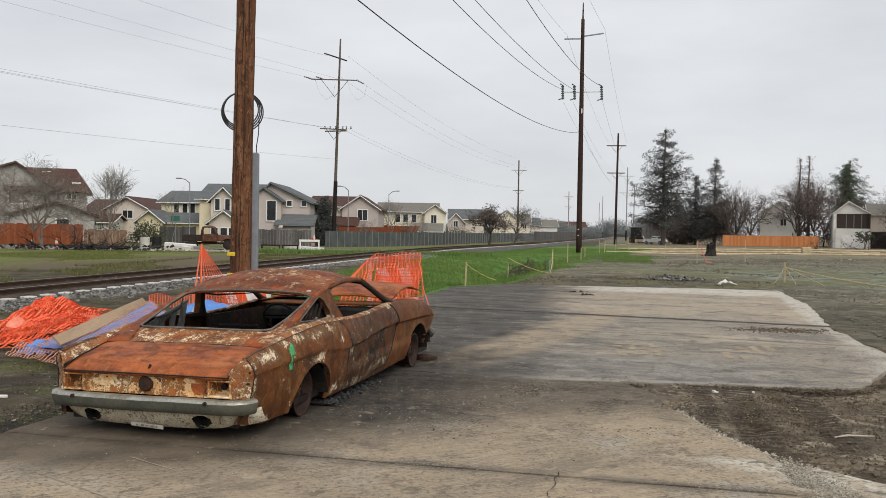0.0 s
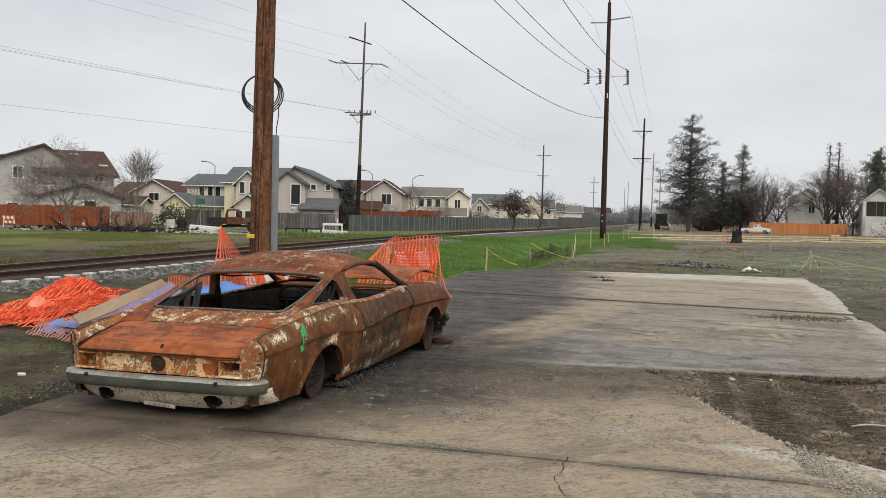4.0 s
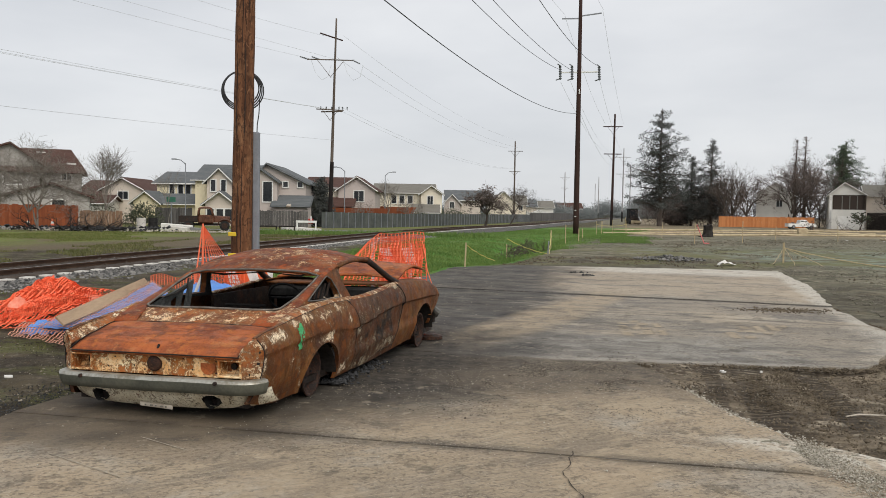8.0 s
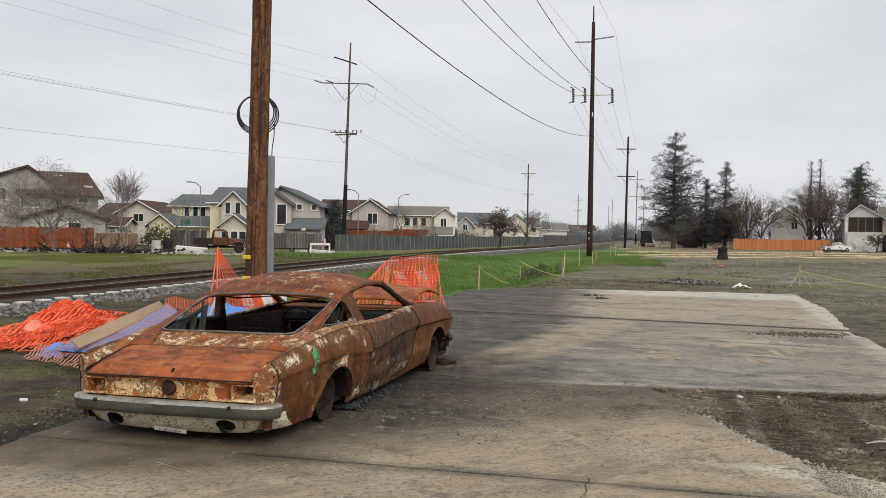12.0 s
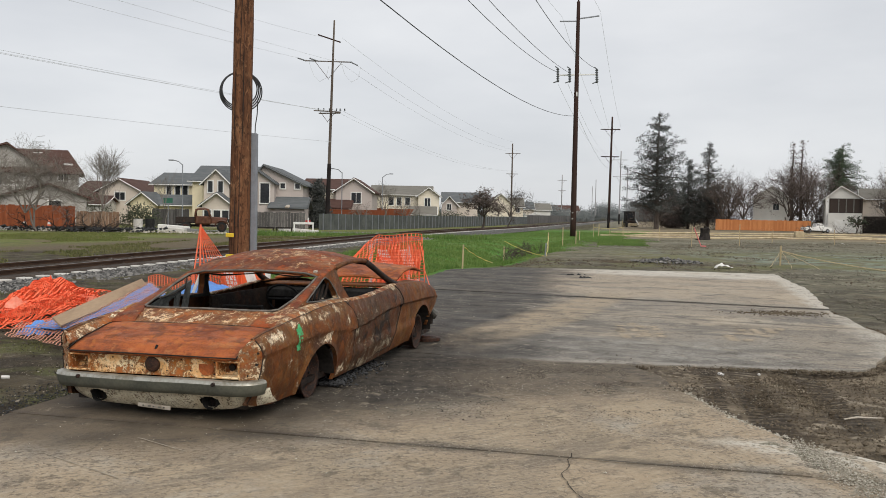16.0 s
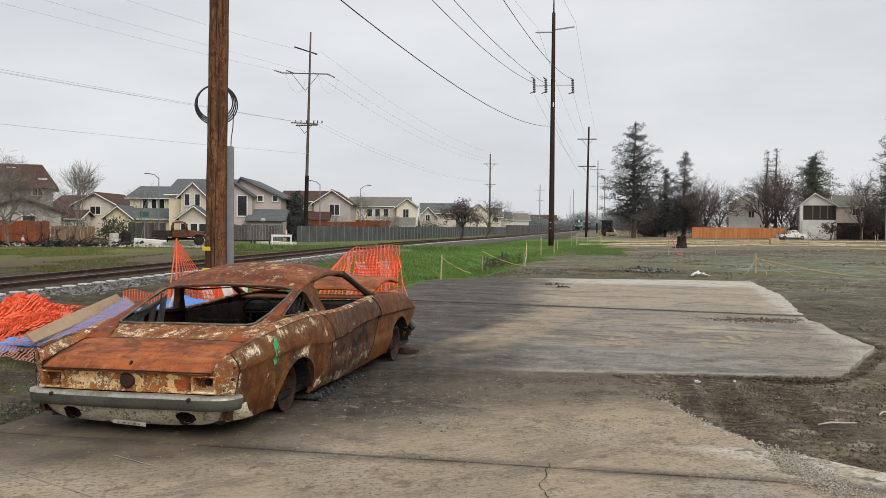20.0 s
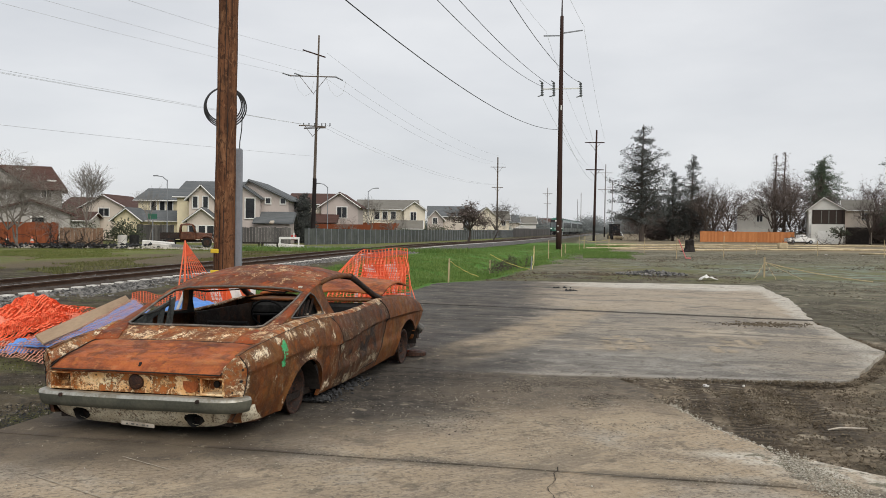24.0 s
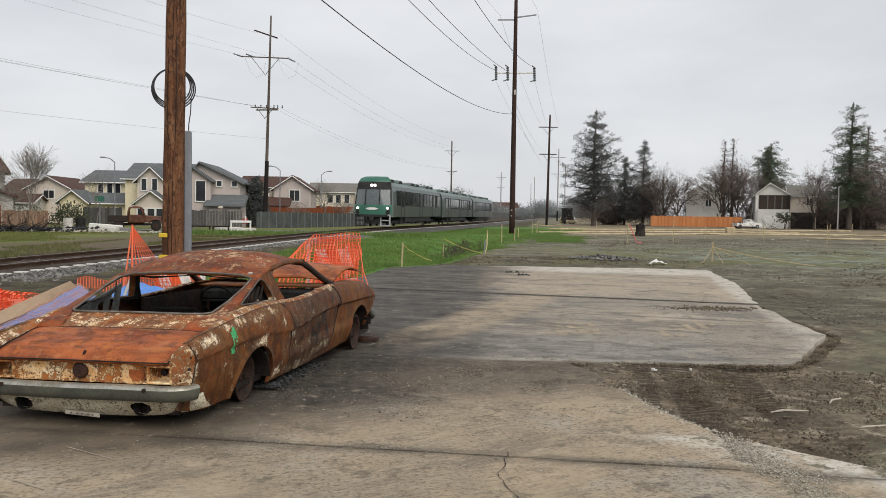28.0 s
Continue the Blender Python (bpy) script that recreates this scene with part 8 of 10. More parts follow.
def fence(label, pts, height, mat, step=0.3, base=None, jig=0.05, seed=1, post_mat=None):
    e = empty("fence", pose(0, 0, 0), label, "fence")
    rnd = random.Random(seed)
    bmesh_board = cube(0, 0, 0.5, step * (0.96 if step < 1 else 0.995), 0.03, 1.0)
    src = part("board", bmesh_board, mat, e)
    first = True
    for (x0, y0), (x1, y1) in zip(pts, pts[1:]):
        L = math.hypot(x1 - x0, y1 - y0)
        a = math.atan2(y1 - y0, x1 - x0)
        n = int(L / step)
        for i in range(n):
            f = (i + 0.5) / n
            x, y = x0 + (x1 - x0) * f, y0 + (y1 - y0) * f
            z = (gz(x, y) - 0.08) if base is None else base
            m = Matrix.Translation((x, y, z)) @ Matrix.Rotation(a, 4, "Z") @ Matrix.Diagonal((1, 1, height + rnd.uniform(-jig, jig), 1))
            if first:
                src.matrix_basis, first = m, False
            else:
                again("board", src, e, m)
            if i % max(1, int(2.4 / step)) == 0:
                bm = cube(0, -0.05 if post_mat else 0.06, height * 0.5, 0.07 if post_mat else 0.1, 0.07, height + 0.04)
                p = part("post", bm, post_mat or mat, e)
                p.matrix_basis = Matrix.Translation((x, y, z)) @ Matrix.Rotation(a, 4, "Z")
    return e


def fences():
    fence("tall reddish-orange board fence beyond the railway", [(-47.5, 71.5), (-30.7, 71.5)], 1.98, "fence_red", 0.28, -0.42)
    fence("lower tan board fence beside the red one", [(-30.65, 71.6), (-27.4, 72.6)], 1.55, "fence_tan", 0.28, -0.42)
    fence("weathered dark board fence by the yellow house", [(-31.2, 92), (-26.6, 90)], 1.9, "fence_grey", 0.3)
    fence("weathered board fence in front of the taupe house", [(-21.4, 88.4), (-14.2, 89.2)], 1.75, "fence_grey", 0.3)
    fence("long chain fence hung with dark grey-green screen along the railway", [(-12.3, 86), (-6.26, 100), (1.33, 125), (9.5, 153), (20, 195)], 1.68, "fence_screen", 1.5, None, 0.02, 1, "galv")
    fence("far end of the grey fence along the railway", [(20, 195), (40, 275), (67, 380)], 2.1, "fence_grey", 1.2)
    fence("new orange cedar fence across the field", [(48.4, 149), (65.2, 149)], 1.85, "fence_orange", 0.3, -0.38)
    fence("red-brown fence behind the grey one", [(-13.0, 107), (-3.2, 129)], 2.5, "fence_red", 0.5, -0.4)


# ---- trees ----
def grow(vs, fs, rnd, p, d, length, r, depth, spread, droop, sides=4):
    """One limb and its branches, as open tubes."""
    n = 3 if depth > 1 else 2
    rings = []
    q, dd = p.copy(), d.copy()
    pts = [(q.copy(), r)]
    for i in range(n):
        dd = (dd + Vector((rnd.gauss(0, 0.13), rnd.gauss(0, 0.13), rnd.gauss(0.02, 0.10) - droop))).normalized()
        q = q + dd * (length / n)
        pts.append((q.copy(), r * (1 - 0.5 * (i + 1) / n)))
    k = sides if depth > 1 else 3
    for c, rad in pts:
        a = dd.orthogonal().normalized()
        b = dd.cross(a)
        s = len(vs)
        for j in range(k):
            t = j * math.tau / k
            vs.append(c + rad * (math.cos(t) * a + math.sin(t) * b))
        rings.append(s)
    for s0, s1 in zip(rings, rings[1:]):
        for j in range(k):
            fs.append((s0 + j, s0 + (j + 1) % k, s1 + (j + 1) % k, s1 + j))
    if depth <= 0:
        return
    m = rnd.choice((2, 3, 3)) + (1 if depth > 2 else 0)
    for i in range(m):
        f = 0.45 + 0.55 * (i + rnd.random()) / m
        c = pts[min(n, max(1, round(f * n)))][0]
        a = rnd.uniform(0, math.tau)
        out = (dd.orthogonal().normalized() * math.cos(a) + dd.cross(dd.orthogonal().normalized()) * math.sin(a))
        nd = (dd * (1 - spread * 0.5) + out * spread * rnd.uniform(0.7, 1.3)).normalized()
        grow(vs, fs, rnd, c, nd, length * rnd.uniform(0.58, 0.85), max(0.008, r * 0.55), depth - 1, spread, droop, sides)


def mesh_of(name, vs, fs, mat, parent=None):
    me = bpy.data.meshes.new(name)
    me.from_pydata([tuple(v) for v in vs], [], fs)
    me.materials.append(M[mat])
    o = new(name, me)
    if parent is not None:
        o.parent = parent
    return o


def leaves_at(vs, fs, rnd, c, r, n, size, flat=0.6):
    for _ in range(n):
        p = c + Vector((max(-1.5 * r, min(1.5 * r, rnd.gauss(0, r))), max(-1.5 * r, min(1.5 * r, rnd.gauss(0, r))), max(-1.5 * r, min(1.5 * r, rnd.gauss(0, r)))  * flat))
        a = Vector((rnd.gauss(0, 1), rnd.gauss(0, 1), rnd.gauss(0, 1))).normalized()
        b = a.orthogonal().normalized()
        s = size * rnd.uniform(0.5, 1.4)
        k = len(vs)
        vs += [p - a * s, p + b * s * 0.45, p + a * s, p - b * s * 0.45]
        fs.append((k, k + 1, k + 2, k + 3))


def bare_tree(x, y, h, r, label, seed, depth=5, spread=0.55, trunk=0.28, lean=(0, 0), mat="bark", leaf=None, leafn=0, lsize=0.14, multi=1):
    e = empty("tree", pose(x, y, gz(x, y) - 0.1), label, "tree", "bare trees")
    rnd = random.Random(seed)
    vs, fs = [], []
    th = h * trunk
    for k in range(multi):
        off = Vector((rnd.gauss(0, 0.15), rnd.gauss(0, 0.1), 0)) if multi > 1 else Vector()
        d = Vector((lean[0] + (rnd.gauss(0, 0.35) if multi > 1 else 0), lean[1], 1)).normalized()
        base = off
        grow(vs, fs, rnd, base, d, th, r, 0, spread, 0, 6)
        top = base + d * th * 0.97
        for i in range(5):
            a = i * math.tau / 5 + rnd.random()
            dd = Vector((math.cos(a) * spread, math.sin(a) * spread, 0.75 + 0.4 * rnd.random()))
            grow(vs, fs, rnd, top, dd.normalized(), h * 0.30, r * 0.6, depth - 1, spread, 0.0)
    # keep the crown's true height
    zm = max(v.z for v in vs)
    s = h / zm
    for v in vs:
        v *= s if v.z > th else 1 + (s - 1) * v.z / th
    mesh_of("branchwork", vs, fs, mat, e)
    if leaf:
        lv, lf = [], []
        tips = [v for v in vs if v.z > h * 0.3]
        for _ in range(leafn):
            leaves_at(lv, lf, rnd, rnd.choice(tips), 0.11 * h / 8, 4, lsize)
        mesh_of("crown", lv, lf, leaf, e)
    return e


def conifer(x, y, h, r, label, seed, mat="needles", dense=1.0, skirt=0.12, gap=0.3, power=0.8, lsize=0.30):
    e = empty("tree", pose(x, y, gz(x, y) - 0.1), label, "tree", "conifers")
    rnd = random.Random(seed)
    bm = bmesh.new()
    tube(bm, [(0.1 * math.sin(i), 0, h * i / 8) for i in range(9)], [0.021 * h * (1 - i / 8.6) + 0.02 for i in range(9)], 8)
    part("trunk", bm, "bark_dark", e)
    vs, fs, bv, bf = [], [], [], []
    z = h * skirt
    while z < h * 0.985:
        f = (z / h - skirt) / (1 - skirt)
        rad = r * (1 - f) ** power * (0.75 + 0.25 * min(1, f * 6)) * (1 + 0.45 * noise.noise((z * 0.55, seed * 1.7, 0.0)))
        m = max(3, int(8 * (1 - f) + 3))
        a0 = rnd.random() * 6.28
        for i in range(m):
            if rnd.random() < gap:
                continue
            a = a0 + i * math.tau / m + rnd.gauss(0, 0.2)
            L = rad * rnd.choice((0.35, 0.6, 0.85, 1.0, 1.1)) * rnd.uniform(0.75, 1.15) * (1 + 0.5 * noise.noise((math.cos(a) * 1.3, math.sin(a) * 1.3, z * 0.35 + seed)))
            zr = z + rnd.gauss(0, 0.018) * h
            tip = Vector((math.cos(a) * L, math.sin(a) * L, zr + L * rnd.uniform(-0.25, 0.5)))
            root = Vector((0, 0, zr))
            k = len(bv)
            s = 0.03 + 0.02 * L
            bv += [root + Vector((0, 0, s)), root - Vector((0, 0, s)), tip]
            bf.append((k, k + 1, k + 2))
            steps = max(2, int(L / 0.55))
            for j in range(1, steps + 1):
                g = j / steps
                if g < 0.25:
                    continue
                c = root.lerp(tip, g) + Vector((rnd.gauss(0, 0.1), rnd.gauss(0, 0.1), rnd.gauss(0, 0.22)))
                leaves_at(vs, fs, rnd, c, 0.24 + 0.10 * L * (1.15 - g), int(13 * dense), lsize * 0.72, 0.7)
        z += h * 0.024
    leaves_at(vs, fs, rnd, Vector((0, 0, h * 0.97)), 0.16, 14, lsize, 1.4)
    tagged(mesh_of("branch_frame", bv, bf, "bark_dark", e), kind="stuff")
    mesh_of("crown", vs, fs, mat, e)
    return e


def shrub(x, y, w, h, label, seed, mat="shrub_leaf", n=420, lsize=0.16, name="shrub"):
    e = empty(name, pose(x, y, gz(x, y) - 0.1), label, "shrub", "shrubs")
    rnd = random.Random(seed)
    vs, fs = [], []
    for _ in range(n // 14):
        a, q = rnd.uniform(0, 6.28), rnd.random() ** 0.5
        c = Vector((math.cos(a) * w * 0.5 * q, math.sin(a) * w * 0.3 * q, h * (0.15 + 0.75 * rnd.random() * (1 - q * q * 0.6))))
        leaves_at(vs, fs, rnd, c, 0.16 * min(w, h), 14, lsize, 0.8)
    mesh_of("leaves", vs, fs, mat, e)
    sv, sf = [], []
    for k in range(5):
        grow(sv, sf, rnd, Vector((rnd.gauss(0, w * 0.1), 0, 0)), Vector((rnd.gauss(0, 0.4), rnd.gauss(0, 0.3), 1)).normalized(), h * 0.5, 0.03, 1, 0.5, 0)
    mesh_of("stems", sv, sf, "bark_dark", e)
    return e


def trees():
    bare_tree(-26.2, 55, 6.6, 0.10, "small bare grey-barked tree by the railway", 3, 6, 0.72, 0.22, (-0.25, 0), "bark", multi=2)
    bare_tree(-31.0, 78, 7.8, 0.085, "upright bare tree by the street", 5, 6, 0.22, 0.22)
    bare_tree(-26.6, 82, 6.0, 0.05, "thin bare sapling by the street", 8, 4, 0.3, 0.35)
    bare_tree(-7.6, 118, 6.6, 0.12, "bare street tree behind the fence", 11, 5, 0.4, 0.25)
    bare_tree(-5.0, 122, 4.6, 0.1, "small bare garden tree behind the fence", 12, 5, 0.7, 0.2)
    bare_tree(-9.6, 103, 3.6, 0.08, "small bare tree behind the fence", 14, 5, 0.7, 0.2)
    bare_tree(5.6, 112, 6.4, 0.26, "dark gnarled tree beside the railway fence", 21, 6, 0.8, 0.3, (0.1, 0), "bark_dark", "scorched_leaf", 500, 0.12)
    bare_tree(9.0, 116, 6.6, 0.14, "bare spreading tree beside the railway fence", 23, 6, 0.7, 0.3, (0.25, 0), "bark_dark")
    for x, y, w, h, s in ((-15.6, 100, 4.2, 4.4, 1), (-30.3, 86, 3.2, 2.6, 2), (-41.5, 100, 5, 4.3, 3), (1.0, 134, 5, 2.9, 4), (2.6, 142, 5, 2.4, 5), (-1.2, 128, 4, 2.6, 6), (-3.5, 122, 3, 2.0, 7), (8.2, 165, 4, 2.2, 8), (20, 215, 5, 4.5, 9)):
        shrub(x, y, w, h, "dark evergreen shrub by the houses", s, "shrub_leaf", 1900, 0.11)
    conifer(-14.0, 97, 5.3, 1.5, "small dark conifer beside the taupe house", 46, "needles", 1.6, 0.04, 0.10, 0.5, 0.16)
    # palm behind the grey house
    e = empty("palm_tree", pose(-42.2, 93, -0.9), "fan palm behind the grey house", "tree")
    bm = bmesh.new()
    tube(bm, [(0, 0, 0), (0, 0, 7.4)], 0.2, 8)
    part("trunk", bm, "bark", e)
    vs, fs = [], []
    rnd = random.Random(4)
    for i in range(60):
        a, b = rnd.uniform(0, 6.28), rnd.uniform(-0.2, 0.9)
        d = Vector((math.cos(a) * math.cos(b), math.sin(a) * math.cos(b), math.sin(b)))
        s = d.cross(Vector((0, 0, 1))).normalized() * 0.09
        c = Vector((0, 0, 7.4))
        k = len(vs)
        vs += [c, c + d * 0.9 - s * 1.6, c + d * rnd.uniform(1.2, 1.7), c + d * 0.9 + s * 1.6]
        fs.append((k, k + 1, k + 2, k + 3))
    mesh_of("fronds", vs, fs, "shrub_leaf", e)
    # the wood across the field
    conifer(38.2, 150, 20.8, 7.6, "tall dark redwood with open ragged crown", 31, "needles", 2.5, 0.17, 0.40, 0.66, 0.195)
    conifer(47.6, 163, 13.0, 4.2, "dark ragged conifer across the field", 32, "needles", 2.1, 0.08, 0.36, 0.70, 0.19)
    conifer(51.0, 162, 16.3, 4.6, "dark ragged conifer with open top", 33, "needles", 2.1, 0.14, 0.36, 0.62, 0.19)
    conifer(46.5, 170, 8.0, 2.8, "low dark scorched conifer across the field", 34, "scorched_leaf", 1.3, 0.03, 0.15, 0.6)
    conifer(80.2, 170, 17.4, 4.6, "green conifer behind the white house", 35, "needles_green", 2.4, 0.2, 0.22, 0.42, 0.19)
    conifer(78.7, 168, 16.2, 3.0, "green conifer top behind the white house", 45, "needles_green", 2.4, 0.25, 0.25, 0.45, 0.19)
    conifer(79.6, 139, 21.8, 4.4, "large dark green conifer beside the street", 36, "needles_green", 2.6, 0.22, 0.2, 0.45, 0.19)
    conifer(89.0, 150, 19.0, 4.2, "tall scorched brown conifer beside the street", 37, "scorched_leaf", 1.5, 0.1, 0.35, 0.5, 0.24)
    conifer(95, 152, 20, 4.6, "scorched brown conifer at the wood's edge", 38, "scorched_leaf", 1.5, 0.1, 0.35, 0.5, 0.24)
    for i, (x, y, h, sp, n) in enumerate(((50.4, 152, 12.2, 0.45, 60), (53.4, 157, 11.0, 0.5, 500), (55.6, 156, 10.2, 0.55, 600), (58.3, 170, 13.4, 0.4, 60), (63.2, 154, 13.2, 0.45, 700), (64.6, 156, 11.4, 0.55, 800), (66.6, 158, 14.4, 0.45, 600), (70.3, 163, 13.6, 0.45, 700), (73.6, 166, 14.4, 0.5, 900), (74.0, 140, 9.4, 0.5, 60), (85.8, 146, 13.0, 0.5, 900), (86.0, 134, 14.5, 0.5, 1900), (97, 140, 14, 0.5, 900), (78.3, 158, 10.5, 0.5, 500), (87.0, 160, 14.5, 0.45, 900), (40.6, 158, 6.5, 0.5, 300), (104, 150, 14, 0.5, 700))):
        bare_tree(x, y, h, 0.2, "scorched brown tree with thin twiggy crown", 60 + i, 5, sp, 0.2, (0, 0), "bark_dark", "scorched_leaf", n, 0.115)
    for i, (x, h) in enumerate(((66.2, 16.6), (67.9, 17.2))):
        conifer(x, 160, h, 1.7, "burnt bare conifer trunk with stubs", 90 + i, "scorched_leaf", 0.35, 0.4, 0.2, 0.5, 0.2)
    for i in range(20):
        x = 41 + 3.2 * i
        shrub(x, 165 + 4 * math.sin(i * 1.7), 6.5, 8.2 + 2.2 * math.sin(i * 2.3), "scorched brown undergrowth across the field", 120 + i, "scorched_leaf", 3000, 0.15)
    for i in range(7):
        shrub(80 + 5.0 * i, 150 + 3 * math.sin(i * 2), 6.5, 9.5 + 2.0 * math.sin(i * 2.6), "dark brown undergrowth below the conifers", 150 + i, "scorched_leaf", 6500, 0.17)
    bare_tree(70.6, 143.5, 3.3, 0.11, "small dark tree in front of the garage", 171, 4, 0.85, 0.35, (0.1, 0), "bark_dark", "shrub_leaf", 260, 0.16)
    # distance where the railway vanishes; its haze is only the leaves' grey colour
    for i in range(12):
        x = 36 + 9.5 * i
        shrub(x, 430 + 12 * math.sin(i * 1.9), 18, 7 + 3 * math.sin(i * 2.7 + 1), "far trees on the horizon, coloured haze-grey", 200 + i, "haze_leaf", 9000, 0.28, "far_trees")
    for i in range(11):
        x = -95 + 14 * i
        shrub(x, 300 + 20 * math.sin(i * 1.3), 22, 6.0 + 1.5 * math.sin(i * 2.1 + 2), "far trees behind the houses, coloured haze-grey", 230 + i, "haze_leaf", 6500, 0.28, "far_trees")


nets()
houses()
fences()
trees()


# ---- the train ----
def coach(front, rear):
    e = empty("train_coach", pose(0, 200, 0), "grey-green diesel railcar with a dull green front" if front else "grey-green railcar coach with dark windows", "train", "train")
    L, W = 25.6, 3.05
    y0, y1 = -L / 2, L / 2
    # side walls, roof and ends as one shell
    prof = [(-W / 2, 0.95), (-W / 2 - 0.02, 2.0), (-W / 2 + 0.02, 3.0), (-W / 2 + 0.16, 3.45), (-W / 2 + 0.55, 3.78), (0, 3.9), (W / 2 - 0.55, 3.78), (W / 2 - 0.16, 3.45), (W / 2 - 0.02, 3.0), (W / 2 + 0.02, 2.0), (W / 2, 0.95)]
    bm = bmesh.new()
    ys = [y0 + (1.1 if front else 0.0), y1]
    rings = [[bm.verts.new((a, y, b)) for a, b in prof] for y in ys]
    for k in range(len(prof) - 1):
        bm.faces.new((rings[0][k], rings[0][k + 1], rings[1][k + 1], rings[1][k]))
    for r in rings:
        bm.faces.new(r)
    bmesh.ops.recalc_face_normals(bm, faces=bm.faces)
    part("shell", bm, "train_body", e)
    bm = bmesh.new()
    r2 = [[bm.verts.new((a, y, b + 0.012)) for a, b in prof[3:8]] for y in (ys[0] + 0.02, ys[1] - 0.02)]
    for k in range(4):
        bm.faces.new((r2[0][k], r2[0][k + 1], r2[1][k + 1], r2[1][k]))
    part("roof_skin", bm, "train_roof", e)
    # roof pods
    for y in (-9.6, -6.2, -0.5, 2.0, 7.5, 10):
        bm = bmesh.new()
        box(bm, 0, y, 3.92, 1.9, 1.9, 0.36, None, 0.12)
        pod = part("roof_pod", bm, "train_roof", e)
        for s in (-1, 1):
            part("pod_grille", cube(s * 0.94, y, 3.92, 0.05, 1.3, 0.22), "train_dark", pod)
    # windows and doors both sides
    for s in (-1, 1):
        part("window_band", cube(s * (W / 2 - 0.004), 0.6, 2.52, 0.05, L - 3.4, 1.25, None, 0.01), "train_dark", e, "dark band behind the side windows")
        for y, w in ((-9.7, 1.5), (-6.3, 1.5), (-4.6, 1.5), (-2.9, 1.5), (-1.2, 1.5), (2.9, 1.5), (4.6, 1.5), (6.3, 1.5), (11.2, 1.4)):
            part("window", cube(s * (W / 2 + 0.005), y, 2.50, 0.04, w, 1.15, None, 0.01), "train_glass", e)
        for y in (-8.0, 0.85, 8.3):
            d = part("door", cube(s * (W / 2 + 0.012), y, 2.05, 0.03, 1.25, 2.15, None, 0.01), "train_body", e)
            part("door_glass", cube(s * (W / 2 + 0.03), y, 2.4, 0.02, 0.9, 1.2), "train_glass", d)
            for dy in (-0.68, 0.68):
                part("door_gap", cube(s * (W / 2 + 0.016), y + dy, 2.05, 0.03, 0.09, 2.3), "train_dark", d)
        part("skirt", cube(s * (W / 2 - 0.12), 0, 0.75, 0.06, 13, 0.5), "train_dark", e)
    for y in (-6.5, -2.2, 2.2, 6.4):
        part("underfloor_box", cube(0, y, 0.68, 2.6, 2.6, 0.6, None, 0.05), "train_dark", e)
    for y in (-9.0, 9.0):
        b = empty("bogie", pose(0, y, 0))
        b.parent = e
        part("frame", cube(0, 0, 0.55, 2.3, 3.0, 0.25, None, 0.04), "train_dark", b)
        for dy in (-1.15, 1.15):
            bm = bmesh.new()
            for s in (-1, 1):
                tube(bm, [(s * 0.66, dy, 0.60), (s * 0.80, dy, 0.60)], 0.43, 20)
            tube(bm, [(-0.8, dy, 0.60), (0.8, dy, 0.60)], 0.08, 8)
            part("wheelset", bm, "train_dark", b)
    if front:
        # raked cab: rings from the shell forward
        bm = bmesh.new()
        st = [(1.12, 1.0, 0.0, 3.9), (0.55, 0.985, 0.0, 4.25), (0.22, 0.955, 0.0, 4.3), (0.0, 0.86, 0.1, 4.05)]
        low = [(1.12, 1.0), (0.45, 0.995), (0.1, 0.97), (-0.12, 0.86)]
        zs = [(0.95, 0), (1.15, 0), (1.8, 0), (1.95, 0.02), (3.15, 0.32), (3.78, 0.50), (4.08, 0.66), (4.22, 1.05)]
        wd = [0.96, 0.99, 1.0, 0.995, 0.94, 0.88, 0.76, 0.6]
        cols = []
        for (z, back), wf in zip(zs, wd):
            row = []
            for f in (-1, -0.93, -0.6, 0, 0.6, 0.93, 1):
                bulge = 0.42 * (1 - abs(f) ** 2.2)
                x = f * W / 2 * wf
                y = y0 + 0.42 + back - bulge
                row.append(bm.verts.new((x, y, z)))
            cols.append(row)
        for i, (a, b) in enumerate(zip(cols, cols[1:])):
            for j in range(6):
                fc = bm.faces.new((a[j], a[j + 1], b[j + 1], b[j]))
                fc.material_index = 2 if i in (0, 4) or (i == 3 and j in (0, 5)) else 1 if i == 3 else 0
        bmesh.ops.recalc_face_normals(bm, faces=bm.faces)
        part("cab_front", bm, ["train_green", "train_screen", "train_dark"], e, "dull green cab front with wide windscreen", True)
        # cab flanks join front to shell
        for s in (-1, 1):
            bm = bmesh.new()
            fr = [(s * W / 2 * wf, y0 + 0.42 + back, z) for (z, back), wf in zip(zs, wd)]
            bk = [(s * W / 2, y0 + 1.12, 0.95), (s * W / 2, y0 + 1.12, 1.15), (s * W / 2, y0 + 1.12, 1.8), (s * (W / 2 + 0.02), y0 + 1.12, 2.0), (s * (W / 2 - 0.04), y0 + 1.12, 3.1), (s * (W / 2 - 0.16), y0 + 1.14, 3.45), (s * (W / 2 - 0.5), y0 + 1.6, 3.9), (s * (W / 2 - 0.75), y0 + 2.2, 4.0)]
            A, B = [bm.verts.new(p) for p in fr], [bm.verts.new(p) for p in bk]
            for i in range(len(A) - 1):
                bm.faces.new((A[i], A[i + 1], B[i + 1], B[i]))
            part("cab_flank", bm, "train_roof", e, smooth=False)
        bm = bmesh.new()
        A = [(-0.92, y0 + 1.47, 4.22), (0, y0 + 1.05, 4.22), (0.92, y0 + 1.47, 4.22), (0.8, y0 + 3.4, 3.95), (0, y0 + 3.4, 4.0), (-0.8, y0 + 3.4, 3.95)]
        vv = [bm.verts.new(p) for p in A]
